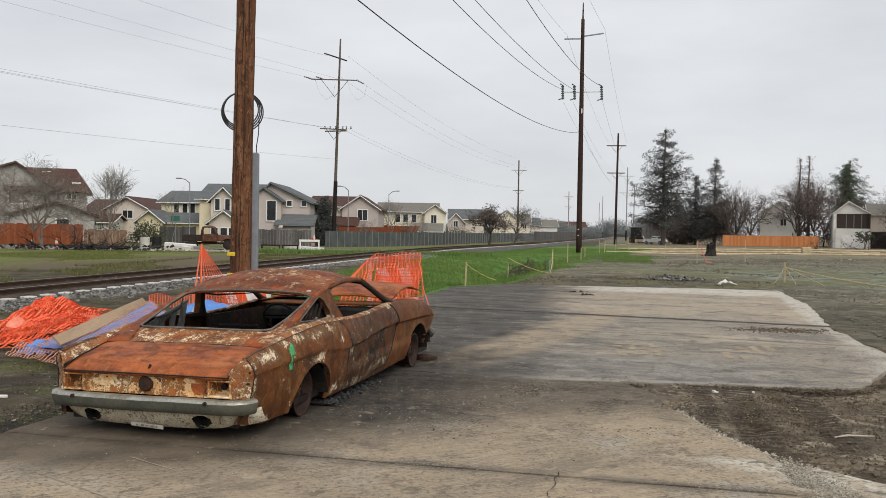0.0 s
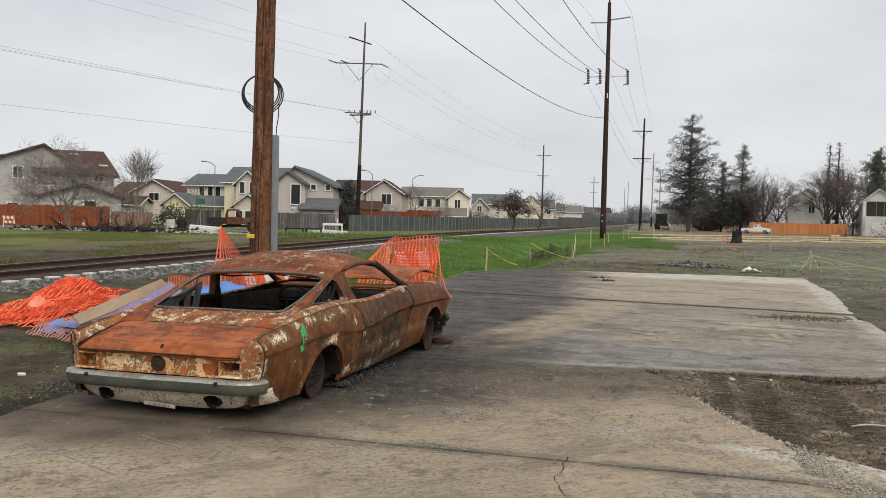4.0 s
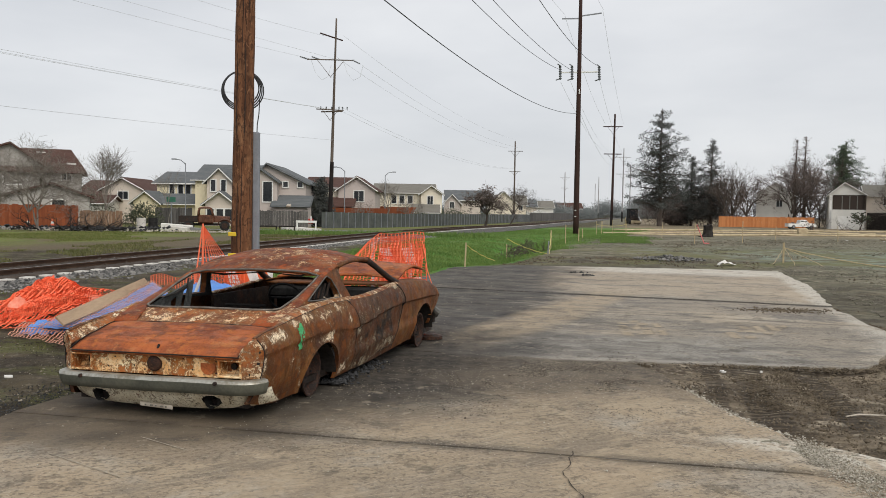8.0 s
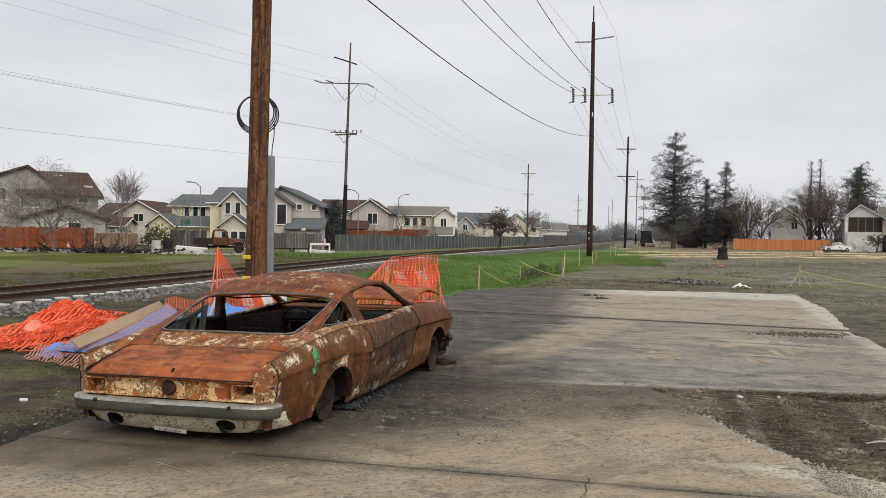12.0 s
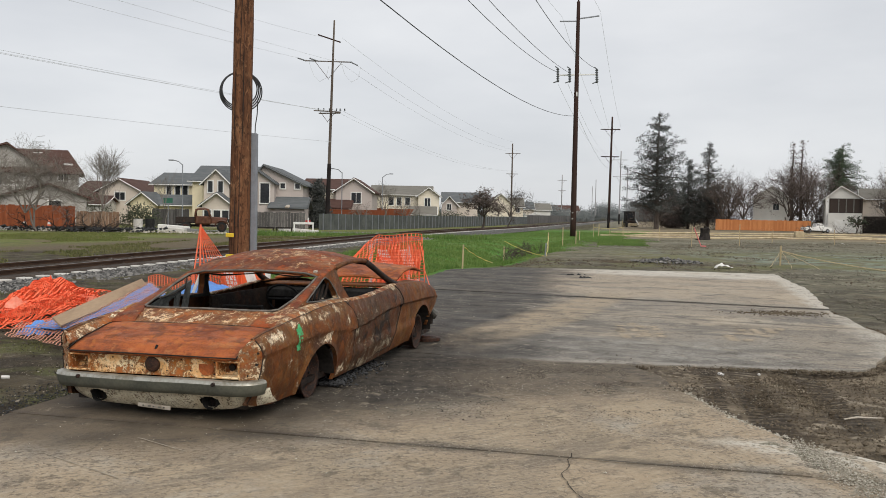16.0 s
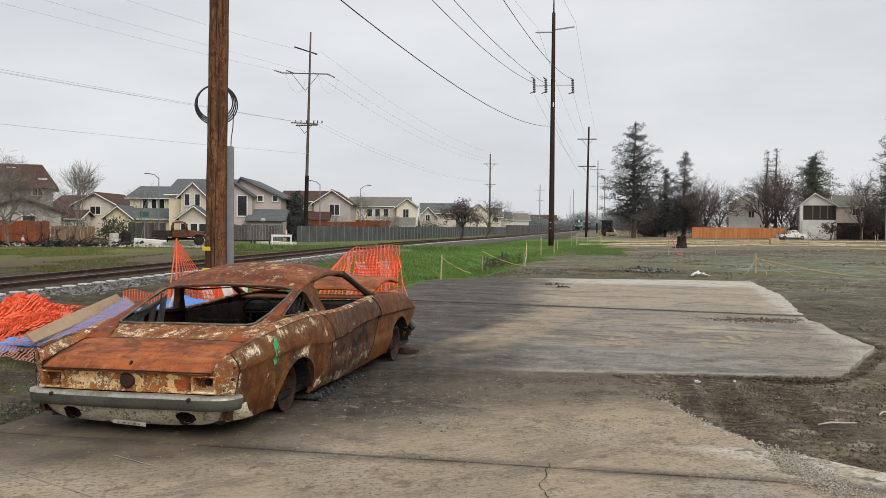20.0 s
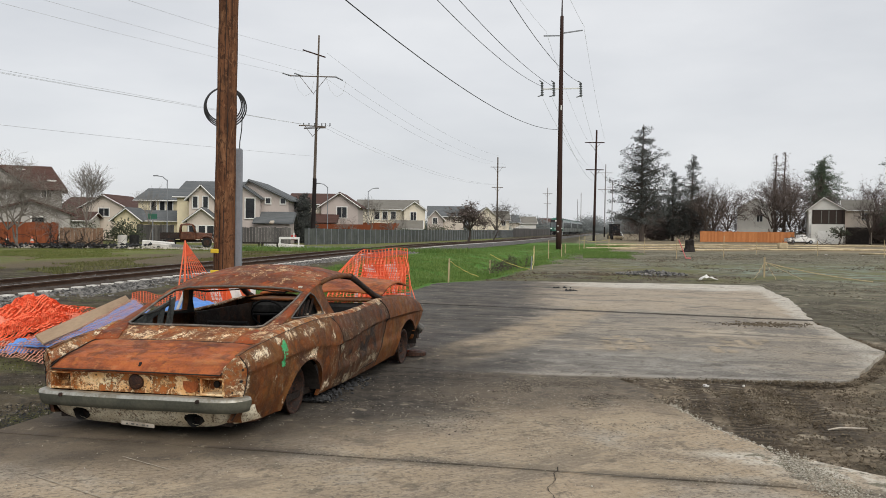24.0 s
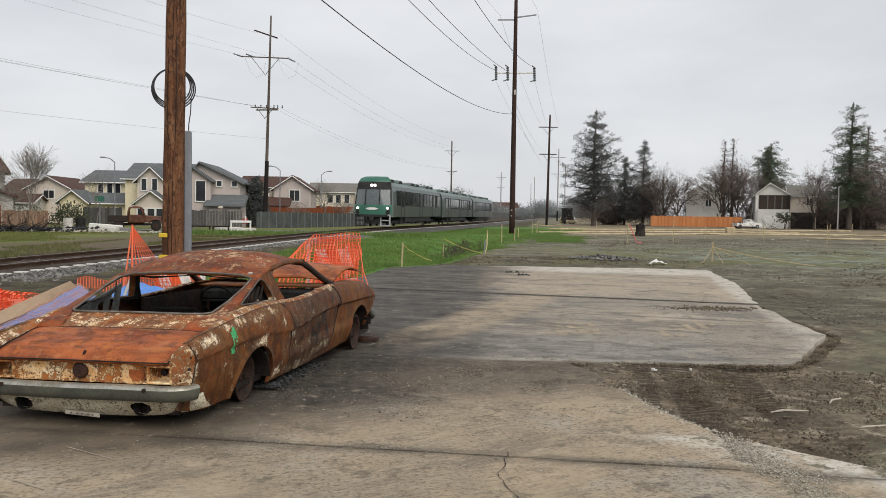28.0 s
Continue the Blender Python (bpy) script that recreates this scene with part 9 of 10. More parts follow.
        bm.faces.new((vv[0], vv[1], vv[4], vv[5])), bm.faces.new((vv[1], vv[2], vv[3], vv[4]))
        part("cab_dome", bm, "train_green", e, "dull green roof dome", True)
        for f in (-0.36, 0.36):
            part("windscreen_post", cube(f * W / 2 * 1.05, y0 + 0.20, 2.55, 0.05, 0.06, 1.32, Matrix.Translation((0, y0 + 0.2, 2.55)) @ Matrix.Rotation(radians(-14), 4, "X") @ Matrix.Translation((0, -y0 - 0.2, -2.55))), "train_dark", e)
        for x in (-1.2, 1.2):
            part("lamp_housing", cube(x, y0 + 0.32, 1.50, 0.36, 0.16, 0.62, None, 0.07), "train_dark", e, "black lamp housing")
        for x in (-0.12, 0.12):
            bm = bmesh.new()
            tube(bm, [(x, y0 + 0.56, 3.48), (x, y0 + 0.40, 3.48)], [0.11, 0.12], 14)
            part("top_lamp", bm, "lamp", e, "lit headlamp over the windscreen")
        for x in (-1.22, 1.22):
            bm = bmesh.new()
            tube(bm, [(x, y0 + 0.45, 1.66), (x, y0 + 0.18, 1.66)], [0.09, 0.10], 14)
            part("head_lamp", bm, "lamp", e, "small lit headlamp")
            bm = bmesh.new()
            tube(bm, [(x, y0 + 0.45, 1.32), (x, y0 + 0.20, 1.32)], [0.13, 0.15], 14)
            part("marker_lamp", bm, "train_dark", e)
        bm = bmesh.new()
        tube(bm, [(0, y0 + 0.04, 1.62), (0, y0 - 0.03, 1.62)], 1.0, 24)
        bmesh.ops.transform(bm, matrix=Matrix.Translation((0, 0, 1.62)) @ Matrix.Diagonal((0.50, 1, 0.10, 1)) @ Matrix.Translation((0, 0, -1.62)), verts=bm.verts)
        part("front_emblem", bm, "white_paint", e, "plain white oval emblem")
        for s in (-1, 1):
            bm = bmesh.new()
            for cx, cz, sx, sz in ((0, 0.42, 0.85, 0.12), (0, -0.42, 0.85, 0.12), (-0.37, 0, 0.12, 0.9), (0.37, 0, 0.12, 0.9), (0, 0, 0.7, 0.10)):
                box(bm, s * 1.02 + cx, y0 + 0.35, 0.68 + cz, sx, 0.14, sz, None, 0.02)
            part("pilot_guard", bm, "train_grey" if s > 0 else "train_dark", e, "coupler-side guard frame")
        bm = bmesh.new()
        tube(bm, [(0, y0 + 0.6, 0.85), (0, y0 - 0.15, 0.85)], [0.14, 0.18], 10)
        box(bm, 0, y0 + 0.45, 0.75, 1.0, 0.3, 0.7)
        part("coupler", bm, "train_dark", e)
    else:
        part("gangway", cube(0, y0 - 0.2, 2.2, 1.3, 0.5, 2.2, None, 0.05), "train_dark", e)
    return e


# ---- vehicles ----
def car_shell(e, L, W, prof, mat, half_top=0.82):
    """A body from a side profile (y, z), narrowed towards the roof."""
    bm = bmesh.new()
    zt = max(z for _, z in prof)
    zb = min(z for _, z in prof)
    rows = []
    for s in (-1, -0.96, 0.96, 1):
        row = []
        for y, z in prof:
            k = 1.0 if z < zb + (zt - zb) * 0.55 else 1 - (1 - half_top) * (z - zb - (zt - zb) * 0.55) / ((zt - zb) * 0.45)
            row.append(bm.verts.new((s * W / 2 * k, y, z - (0.02 if abs(s) == 1 else 0))))
        rows.append(row)
    n = len(prof)
    for a, b in zip(rows, rows[1:]):
        for i in range(n):
            bm.faces.new((a[i], a[(i + 1) % n], b[(i + 1) % n], b[i]))
    bm.faces.new(rows[0]), bm.faces.new(list(reversed(rows[-1])))
    bmesh.ops.recalc_face_normals(bm, faces=bm.faces)
    return part("body", bm, mat, e)


def wheel_of(e, x, y, r, w, tyre="train_dark", rim="galv"):
    wh = empty("wheel", pose(x, y, r))
    wh.parent = e
    bm = bmesh.new()
    tube(bm, [(-w / 2, 0, 0), (-w / 2.4, 0, 0), (w / 2.4, 0, 0), (w / 2, 0, 0)], [r * 0.92, r, r, r * 0.92], 18)
    part("tyre", bm, tyre, wh)
    bm = bmesh.new()
    tube(bm, [(-w / 2 - 0.012, 0, 0), (w / 2 + 0.012, 0, 0)], r * 0.58, 14)
    part("rim", bm, rim, wh)


def pickup_truck():
    e = empty("pickup_truck", pose(63.2, 143, gz(60, 143) - 0.05, 0, 0, -90), "white crew-cab pickup truck on the dirt road", "pickup truck")
    W = 1.95
    prof = [(-2.75, 0.45), (-2.75, 1.08), (-0.55, 1.10), (-0.45, 1.15), (-0.35, 1.80), (0.75, 1.85), (1.35, 1.20), (2.6, 1.08), (2.78, 0.85), (2.78, 0.45)]
    car_shell(e, 5.5, W, prof, "white_paint", 0.86)
    for s in (-1, 1):
        part("side_glass", cube(s * 0.90, 0.0, 1.48, 0.03, 0.62, 0.40), "glass", e)
        part("side_glass", cube(s * 0.90, 0.68, 1.44, 0.03, 0.55, 0.36), "glass", e)
        for y in (-1.75, 1.85):
            wheel_of(e, s * 0.88, y, 0.39, 0.26)
        part("sill", cube(s * 0.93, 0, 0.45, 0.06, 2.2, 0.12), "train_dark", e)
        part("head_lamp", cube(s * 0.75, 2.77, 0.92, 0.3, 0.05, 0.18), "galv", e)
    part("windscreen", cube(0, 1.07, 1.53, 1.5, 0.03, 0.62, Matrix.Translation((0, 1.07, 1.53)) @ Matrix.Rotation(radians(42), 4, "X") @ Matrix.Translation((0, -1.07, -1.53))), "glass", e)
    part("bed", cube(0, -1.65, 1.0, 1.6, 2.0, 0.24), "train_dark", e)
    part("bumper", cube(0, 2.82, 0.55, 1.9, 0.1, 0.2, None, 0.03), "galv", e)
    part("ladder_rack", cube(0, -1.6, 1.2, 1.5, 0.08, 0.25), "galv", e)
    for o in e.children:
        o.matrix_basis = Matrix.Scale(0.84, 4) @ o.matrix_basis
    return e


def old_truck():
    e = empty("rusty_truck", pose(-17.4, 62, gz(-16, 62) - 0.02, 0, 0, -76), "burnt rusty old flatbed truck beyond the railway", "truck")
    part("cab", cube(0, 0.10, 0.82, 1.56, 1.15, 0.60, None, 0.09), "rust_old", e, "rounded rusty cab body")
    for s in (-1, 1):
        for pts in ([(s * 0.72, -0.42, 1.08), (s * 0.69, -0.42, 1.40), (s * 0.60, -0.34, 1.64)], [(s * 0.72, 0.60, 1.08), (s * 0.68, 0.52, 1.40), (s * 0.58, 0.40, 1.64)]):
            bm = bmesh.new()
            tube(bm, pts, [0.085, 0.06, 0.06], 8)
            part("cab_pillar", bm, "rust_old", e, smooth=True)
        # front fender: a rounded arch over the wheel
        bm = bmesh.new()
        g = []
        for i in range(15):
            a = radians(-8 + 196 * i / 14)
            g.append([bm.verts.new((s * (0.56 + 0.34 * j / 4), 1.42 + (0.50 - 0.07 * (j / 4) ** 2) * math.cos(a), 0.44 + (0.46 - 0.07 * (j / 4) ** 2) * math.sin(a))) for j in range(5)])
        for r0, r1 in zip(g, g[1:]):
            for j in range(4):
                bm.faces.new((r0[j], r0[j + 1], r1[j + 1], r1[j]))
        part("fender", bm, "rust_old", e, "round front fender", True)
        bm = bmesh.new()
        tube(bm, [(s * 0.60, 1.86, 0.82), (s * 0.60, 1.95, 0.82)], [0.13, 0.11], 12)
        part("headlamp", bm, "soot", e)
        part("stake_side", cube(s * 0.85, -1.10, 0.84, 0.05, 1.25, 0.44), "rust_dark", e)
        part("running_board", cube(s * 0.82, 0.30, 0.40, 0.22, 1.3, 0.06, None, 0.02), "rust_dark", e)
        wheel_of(e, s * 0.78, 1.42, 0.36, 0.2, "soot", "rust_rim")
        wheel_of(e, s * 0.78, -1.1, 0.36, 0.2, "soot", "rust_rim")
    part("cab_roof", sheet(lambda u, v: ((2 * v - 1) * 0.66, -0.44 + 0.98 * u, 1.62 + 0.13 * (1 - abs(2 * v - 1) ** 2.5) * (1 - abs(2 * u - 1) ** 2.5)), 10, 10, 0.04), "rust_old", e, smooth=True)

    def bonnet(u, v):
        a = radians(180 * v)
        return (0.52 - 0.08 * u) * math.cos(a), 0.66 + 1.15 * u, 0.62 + (0.48 - 0.07 * u) * math.sin(a) ** 0.7
    part("bonnet", sheet(bonnet, 12, 16, 0.03), "rust_old", e, smooth=True)
    part("grille", cube(0, 1.80, 0.72, 0.85, 0.06, 0.50, None, 0.05), "rust_dark", e)
    part("front_bumper", cube(0, 2.02, 0.42, 1.6, 0.08, 0.14, None, 0.03), "rust_dark", e)
    part("flatbed", cube(0, -1.10, 0.66, 1.75, 1.32, 0.10, None, 0.02), "rust_dark", e)
    part("chassis", cube(0, 0.0, 0.45, 0.8, 3.2, 0.16), "soot", e)
    part("tailgate", cube(0, -1.75, 0.84, 1.7, 0.05, 0.44), "rust_dark", e)


def loader():
    e = empty("wheel_loader", pose(38.9, 174, gz(38, 174) - 0.06, 0, 0, 8), "black and ochre loader parked at the road's end", "loader")
    part("cab", cube(0, 0.3, 2.2, 1.9, 1.5, 1.8, None, 0.12), "soot", e)
    part("roof", cube(0, 0.3, 3.15, 2.1, 1.7, 0.16, None, 0.04), "soot", e)
    part("body", cube(0, 0.2, 1.0, 1.7, 2.6, 0.8, None, 0.1), "rust_dark", e)
    part("cab_glass", cube(0, -0.46, 2.35, 1.5, 0.04, 1.0), "glass", e)
    bm = bmesh.new()
    box(bm, 0, -1.7, 0.5, 1.9, 0.5, 0.6, Matrix.Rotation(radians(0), 4, "X"), 0.08)
    part("bucket", bm, "straw", e)
    for s in (-1, 1):
        bm = bmesh.new()
        tube(bm, [(s * 0.6, 0.2, 1.4), (s * 0.6, -0.9, 1.2), (s * 0.6, -1.6, 0.6)], 0.1, 6)
        part("arm", bm, "rust_dark", e)
        for y in (-0.75, 1.1):
            wheel_of(e, s * 0.95, y, 0.55, 0.4, "train_dark", "rust_dark")


def small_car(x, y, turn, mat, label, kind="car"):
    e = empty("parked_car", pose(x, y, gz(x, y) - 0.06, 0, 0, turn), label, "car", "parked cars")
    prof = [(-2.1, 0.3), (-2.12, 0.8), (-1.75, 0.92), (-1.2, 1.38), (0.25, 1.42), (0.95, 0.95), (1.95, 0.8), (2.1, 0.6), (2.1, 0.3)]
    car_shell(e, 4.2, 1.75, prof, mat, 0.8)
    for s in (-1, 1):
        part("side_glass", cube(s * 0.75, -0.45, 1.15, 0.06, 1.3, 0.30), "glass", e)
        for yy in (-1.3, 1.3):
            wheel_of(e, s * 0.8, yy, 0.31, 0.2)
    part("windscreen", cube(0, 0.62, 1.18, 1.3, 0.03, 0.5, Matrix.Translation((0, 0.62, 1.18)) @ Matrix.Rotation(radians(52), 4, "X") @ Matrix.Translation((0, -0.62, -1.18))), "glass", e)
    part("rear_glass", cube(0, -1.46, 1.17, 1.2, 0.03, 0.45, Matrix.Translation((0, -1.46, 1.17)) @ Matrix.Rotation(radians(-40), 4, "X") @ Matrix.Translation((0, 1.46, -1.17))), "glass", e)
    for s in (-1, 1):
        part("lamp", cube(s * 0.65, 2.08, 0.65, 0.3, 0.06, 0.14), "galv", e)


# ---- small things along the railway and on the field ----
def stake(x, y, h, lean=(0, 0), mat="stake_wood", label="pale wooden survey stake in the grass", r=0.022):
    e = empty("stake", pose(x, y, gz(x, y) - 0.08), label, "stake", "survey stakes")
    bm = bmesh.new()
    box(bm, 0, 0, h / 2, 2 * r, 2 * r, h, Matrix(((1, 0, lean[0], 0), (0, 1, lean[1], 0), (0, 0, 1, 0), (0, 0, 0, 1))), 0.004)
    part("post", bm, mat, e)
    return e


def tape(a, b, sag, label="yellow tape strung between stakes", mat="yellow_tape", r=0.014):
    e = empty("barrier_tape", pose(*a), label, "tape", "barrier tapes")
    a, b = Vector(a), Vector(b)
    bm = bmesh.new()
    n = 12
    tube(bm, [(b - a) * (i / n) - Vector((0, 0, sag * 4 * i / n * (1 - i / n))) + Vector((0.02 * math.sin(i * 2), 0, 0)) for i in range(n + 1)], r, 4)
    part("strip", bm, mat, e)


def wattle(pts, r, label="straw erosion roll laid along the ground"):
    e = empty("straw_wattle", pose(0, 0, 0), label, "straw roll", "straw rolls")
    bm = bmesh.new()
    rnd = random.Random(len(pts))
    P = []
    for (x0, y0), (x1, y1) in zip(pts, pts[1:]):
        n = max(2, int(math.hypot(x1 - x0, y1 - y0) / 2))
        for i in range(n):
            f = i / n
            x, y = x0 + (x1 - x0) * f, y0 + (y1 - y0) * f + rnd.gauss(0, 0.25)
            P.append((x, y, gz(x, y) - 0.06 + r * 0.8 + rnd.gauss(0, 0.02)))
    tube(bm, P, r, 6)
    part("roll", bm, "straw", e, smooth=True)


def roadside():
    stake(0.64, 24.2, 0.72, (0.03, 0))
    stake(2.6, 34.5, 0.62)
    stake(4.15, 33.5, 0.55, (0.05, 0), "galv", "grey steel marker peg at the ditch")
    stake(4.9, 38.5, 0.9)
    stake(6.5, 45, 1.05)
    stake(7.6, 47.5, 0.8)
    stake(9.2, 56, 0.7)
    for x, y, h in ((14.2, 76, 1.2), (14.9, 80, 1.2), (15.6, 78, 1.3), (16.4, 76, 1.6), (17.1, 79, 1.3), (13.4, 74, 1.2)):
        stake(x, y, h, (random.uniform(-0.1, 0.1), 0), "stake_wood", "pale stake by the tall pole", 0.018)
    tape((0.66, 24.2, 0.58), (1.66, 26.6, 0.0), 0.06)
    tape((2.6, 34.5, 0.45), (4.2, 33.5, -0.1), 0.08)
    tape((4.2, 33.5, -0.1), (4.9, 38.5, 0.6), 0.1)
    tape((13.4, 74, 0.6), (17.1, 79, 0.6), 0.15)
    for i, (x, y) in enumerate(((2.9, 33.5), (3.5, 34.5), (3.9, 36.0))):
        e = empty("dead_brush", pose(x, y, gz(x, y) - 0.08, 0, 0, 70 * i), "dark dead brush in the grassy ditch", "brush", "ditch brush")
        rnd = random.Random(500 + i)
        vs, fs = [], []
        for k in range(5):
            grow(vs, fs, rnd, Vector((rnd.gauss(0, 0.3), rnd.gauss(0, 0.2), 0.03)), Vector((rnd.gauss(0, 1), rnd.gauss(0, 0.6), 0.7)).normalized(), 0.35, 0.018, 3, 0.7, 0.02)
        tagged(mesh_of("branchwork", vs, fs, "bark_dark", e), kind="stuff")
    # the tied stake on the field
    stake(11.55, 28.8, 0.72, (0, 0), "stake_wood", "pale stake on the field with tapes tied to it", 0.025)
    for b in ((10.75, 27.6, -0.03), (11.3, 27.2, -0.03), (12.1, 27.0, -0.03)):
        tape((11.55, 28.75, 0.48), b, 0.0, "pale cord tied to a stake", "stake_wood", 0.010)
    tape((11.55, 28.75, 0.46), (14.0, 26.3, -0.02), 0.06, "pale tape trailing over the field", "stake_wood", 0.018)
    stake(18.0, 51, 1.35, (0, 0), "stake_wood", "tall pale stake on the field", 0.02)
    for x, y, h in ((23.5, 60, 1.0), (27, 58, 1.1), (30, 55, 1.2), (34, 62, 1.3), (38, 66, 1.3), (42, 58, 1.4), (45, 62, 1.4), (16, 62, 1.0)):
        stake(x, y, h, (random.uniform(-0.08, 0.08), 0), "stake_wood", "pale stake on the cleared field", 0.02)
    e = empty("survey_marker", pose(14.2, 47.5, gz(14, 47) - 0.08), "leaning stake with pink flagging", "marker")
    bm = bmesh.new()
    tube(bm, [(0.45, 0, 0.0), (0.22, 0, 0.55), (0.0, 0, 1.1)], 0.026, 6)
    part("stick", bm, "pink_flag", e)
    bm = bmesh.new()
    tube(bm, [(-0.12, 0, 0), (-0.1, 0, 1.2)], 0.025, 6)
    part("stake", bm, "stake_wood", e)
    bm = bmesh.new()
    box(bm, 0.55, 0, 0.05, 0.25, 0.2, 0.1)
    part("flag", bm, "pink_flag", e)
    # charred stump
    e = empty("charred_stump", pose(21.5, 69, gz(21, 69) - 0.1), "charred black tree stump on the field", "stump")
    bm = bmesh.new()
    rnd = random.Random(2)
    tube(bm, [(0, 0, 0), (0.03, 0, 0.2), (0.05, 0, 0.6), (0.06, 0, 0.95), (0.05, 0, 1.05)], [0.62, 0.42, 0.34, 0.36, 0.24], 11)
    for v in bm.verts:
        v.co += Vector((rnd.gauss(0, 0.04), rnd.gauss(0, 0.04), rnd.gauss(0, 0.05)))
    part("stump", bm, "charcoal", e)
    # crumpled pale litter on the field
    e = empty("crumpled_sheet", pose(8.86, 26.5, -0.04), "crumpled pale plastic sheet on the field", "litter")
    part("sheet", cloth(lambda u, v: (-0.27 + 0.54 * u, -0.15 + 0.3 * v, 0.01 + 0.16 * abs(noise.noise((u * 3.2, v * 3, 3))) + 0.07 * math.sin(u * 3.14)), 10, 7), "white_plastic", e)
    for x, y, s, lb in ((2.77, 8.39, 0.038, "small white scrap in the mud"), (-3.85, 7.6, 0.042, "white paper scrap on the verge"), (3.15, 8.4, 0.018, "small white scrap in the mud"), (29.5, 62, 0.14, "white marker cap on the field"), (31.2, 60, 0.12, "white marker cap on the field")):
        e = empty("litter", pose(x, y, gz(x, y) - 0.03, 8, 5, 30), lb, "litter", "litter scraps")
        part("scrap", cube(0, 0, 0.012, s * 1.6, s, 0.02, None, 0.004), "white_plastic", e)
    for i, (x, y, a, L) in enumerate(((3.7, 6.1, 20, 0.5), (4.1, 5.6, -10, 0.45), (3.3, 6.6, 5, 0.35), (4.9, 7.4, -20, 0.5), (4.3, 4.7, -12, 0.7), (3.9, 7.0, 40, 0.3))):
        e = empty("twig", pose(x, y, -0.03, 0, 0, a), "pale broken stick in the mud", "stick", "sticks")
        bm = bmesh.new()
        tube(bm, [(-L / 2, 0, 0.01), (-L / 6, 0.02, 0.02), (L / 5, -0.01, 0.02), (L / 2, 0.03, 0.01)], [0.006, 0.008, 0.007, 0.004], 6)
        part("stick", bm, "plate", e)
    # straw rolls and tan berms across the field
    wattle([(15.5, 82), (24, 90), (33, 98), (44, 101), (55, 104)], 0.10)
    wattle([(17.0, 78), (25, 76), (33, 84), (47, 88), (62, 92)], 0.10)
    wattle([(34, 66), (42, 62), (50, 58), (62, 52)], 0.09)
    wattle([(44, 96), (54, 88), (63, 76), (70, 66)], 0.10)
    wattle([(21, 104), (36, 112), (50, 118), (72, 122)], 0.12)
    e = empty("hay_bale", pose(41.5, 98, -0.45), "square yellow straw bale by the dirt track", "bale")
    part("bale", cube(0, 0, 0.35, 1.0, 0.6, 0.7, None, 0.05), "straw", e)
    e = empty("short_post", pose(3.15, 5.02, -0.06, 6, 8, 20), "short broken wooden post in the mud", "post")
    part("post", cube(0, 0, 0.05, 0.03, 0.02, 0.13, None, 0.003), "bark", e)
    for x, y, h in ((66.5, 92, 1.5), (68.0, 93, 1.3), (69.6, 92, 1.7), (70.4, 93, 1.7), (64.5, 94, 1.1), (71.3, 95, 1.2)):
        stake(x, y, h, (random.uniform(-0.06, 0.06), 0), "stake_wood", "pale post by the side street", 0.05)
    e = empty("street_lamp", pose(71.5, 128, gz(71, 128) - 0.06), "tall pale street lamp post by the side street", "street lamp", "street lamps")
    bm = bmesh.new()
    tube(bm, [(0, 0, 0), (0, 0, 7.0)], [0.12, 0.08], 8)
    part("mast", bm, "pole_pale", e)
    part("lamp_head", cube(0, -0.3, 7.0, 0.2, 0.7, 0.12, None, 0.03), "galv", e)
    # beyond the railway: rubble, drums, barricade, barrier
    e = empty("white_barrier", pose(-9.65, 60, gz(-9, 60) - 0.08), "white painted crossing barrier board with red mount", "barrier")
    part("board", cube(0, 0, 0.82, 1.45, 0.06, 0.16, None, 0.01), "white_paint", e)
    for x in (-0.66, 0.66):
        part("post", cube(x, 0.02, 0.4, 0.10, 0.08, 0.82), "white_paint", e)
    part("mount", cube(0.28, 0.1, 0.86, 0.36, 0.12, 0.36, None, 0.02), "red_paint", e)
    part("lamp_box", cube(0.32, 0.05, 1.06, 0.10, 0.10, 0.30, None, 0.02), "white_paint", e)
    for x, w in ((-12.6, 1.4), (-11.2, 1.2)):
        e = empty("low_rail", pose(x, 61, gz(x, 61) - 0.08), "low dark broken rail fence", "rail fence", "low rails")
        part("rail", cube(0, 0, 0.45, w, 0.08, 0.1), "charcoal", e)
        for s in (-0.45, 0.45):
            part("post", cube(s * w, 0, 0.24, 0.1, 0.1, 0.48), "charcoal", e)
    for x, y, mat in ((-20.6, 58, "tie"), (-19.9, 58.3, "soot")):
        e = empty("steel_drum", pose(x, y, gz(x, y) - 0.08), "upright drum among the debris", "drum", "drums")
        bm = bmesh.new()
        tube(bm, [(0, 0, 0), (0, 0, 0.3), (0, 0, 0.32), (0, 0, 0.62), (0, 0, 0.64), (0, 0, 0.92)], [0.3, 0.3, 0.315, 0.3, 0.315, 0.3], 16)
        part("drum", bm, mat, e)

    def rub(rnd):
        x = rnd.uniform(-30, -13)
        y = rnd.gauss(57, 1.2)
        return x, y, gz(x, y) - 0.02
    stones_on("debris_row", "rubble", 900, rub, 0.10, "grey rubble strewn along the street edge", "rubble", 31)

    def blk(rnd):
        x = rnd.choice((rnd.gauss(-23.5, 1.3), rnd.uniform(-31, -18)))
        return x, rnd.gauss(55.8, 0.8), gz(x, 55) + rnd.uniform(-0.03, 0.25)
    stones_on("charred_heap", "ash", 420, blk, 0.13, "charred black debris beyond the railway", "debris", 32)
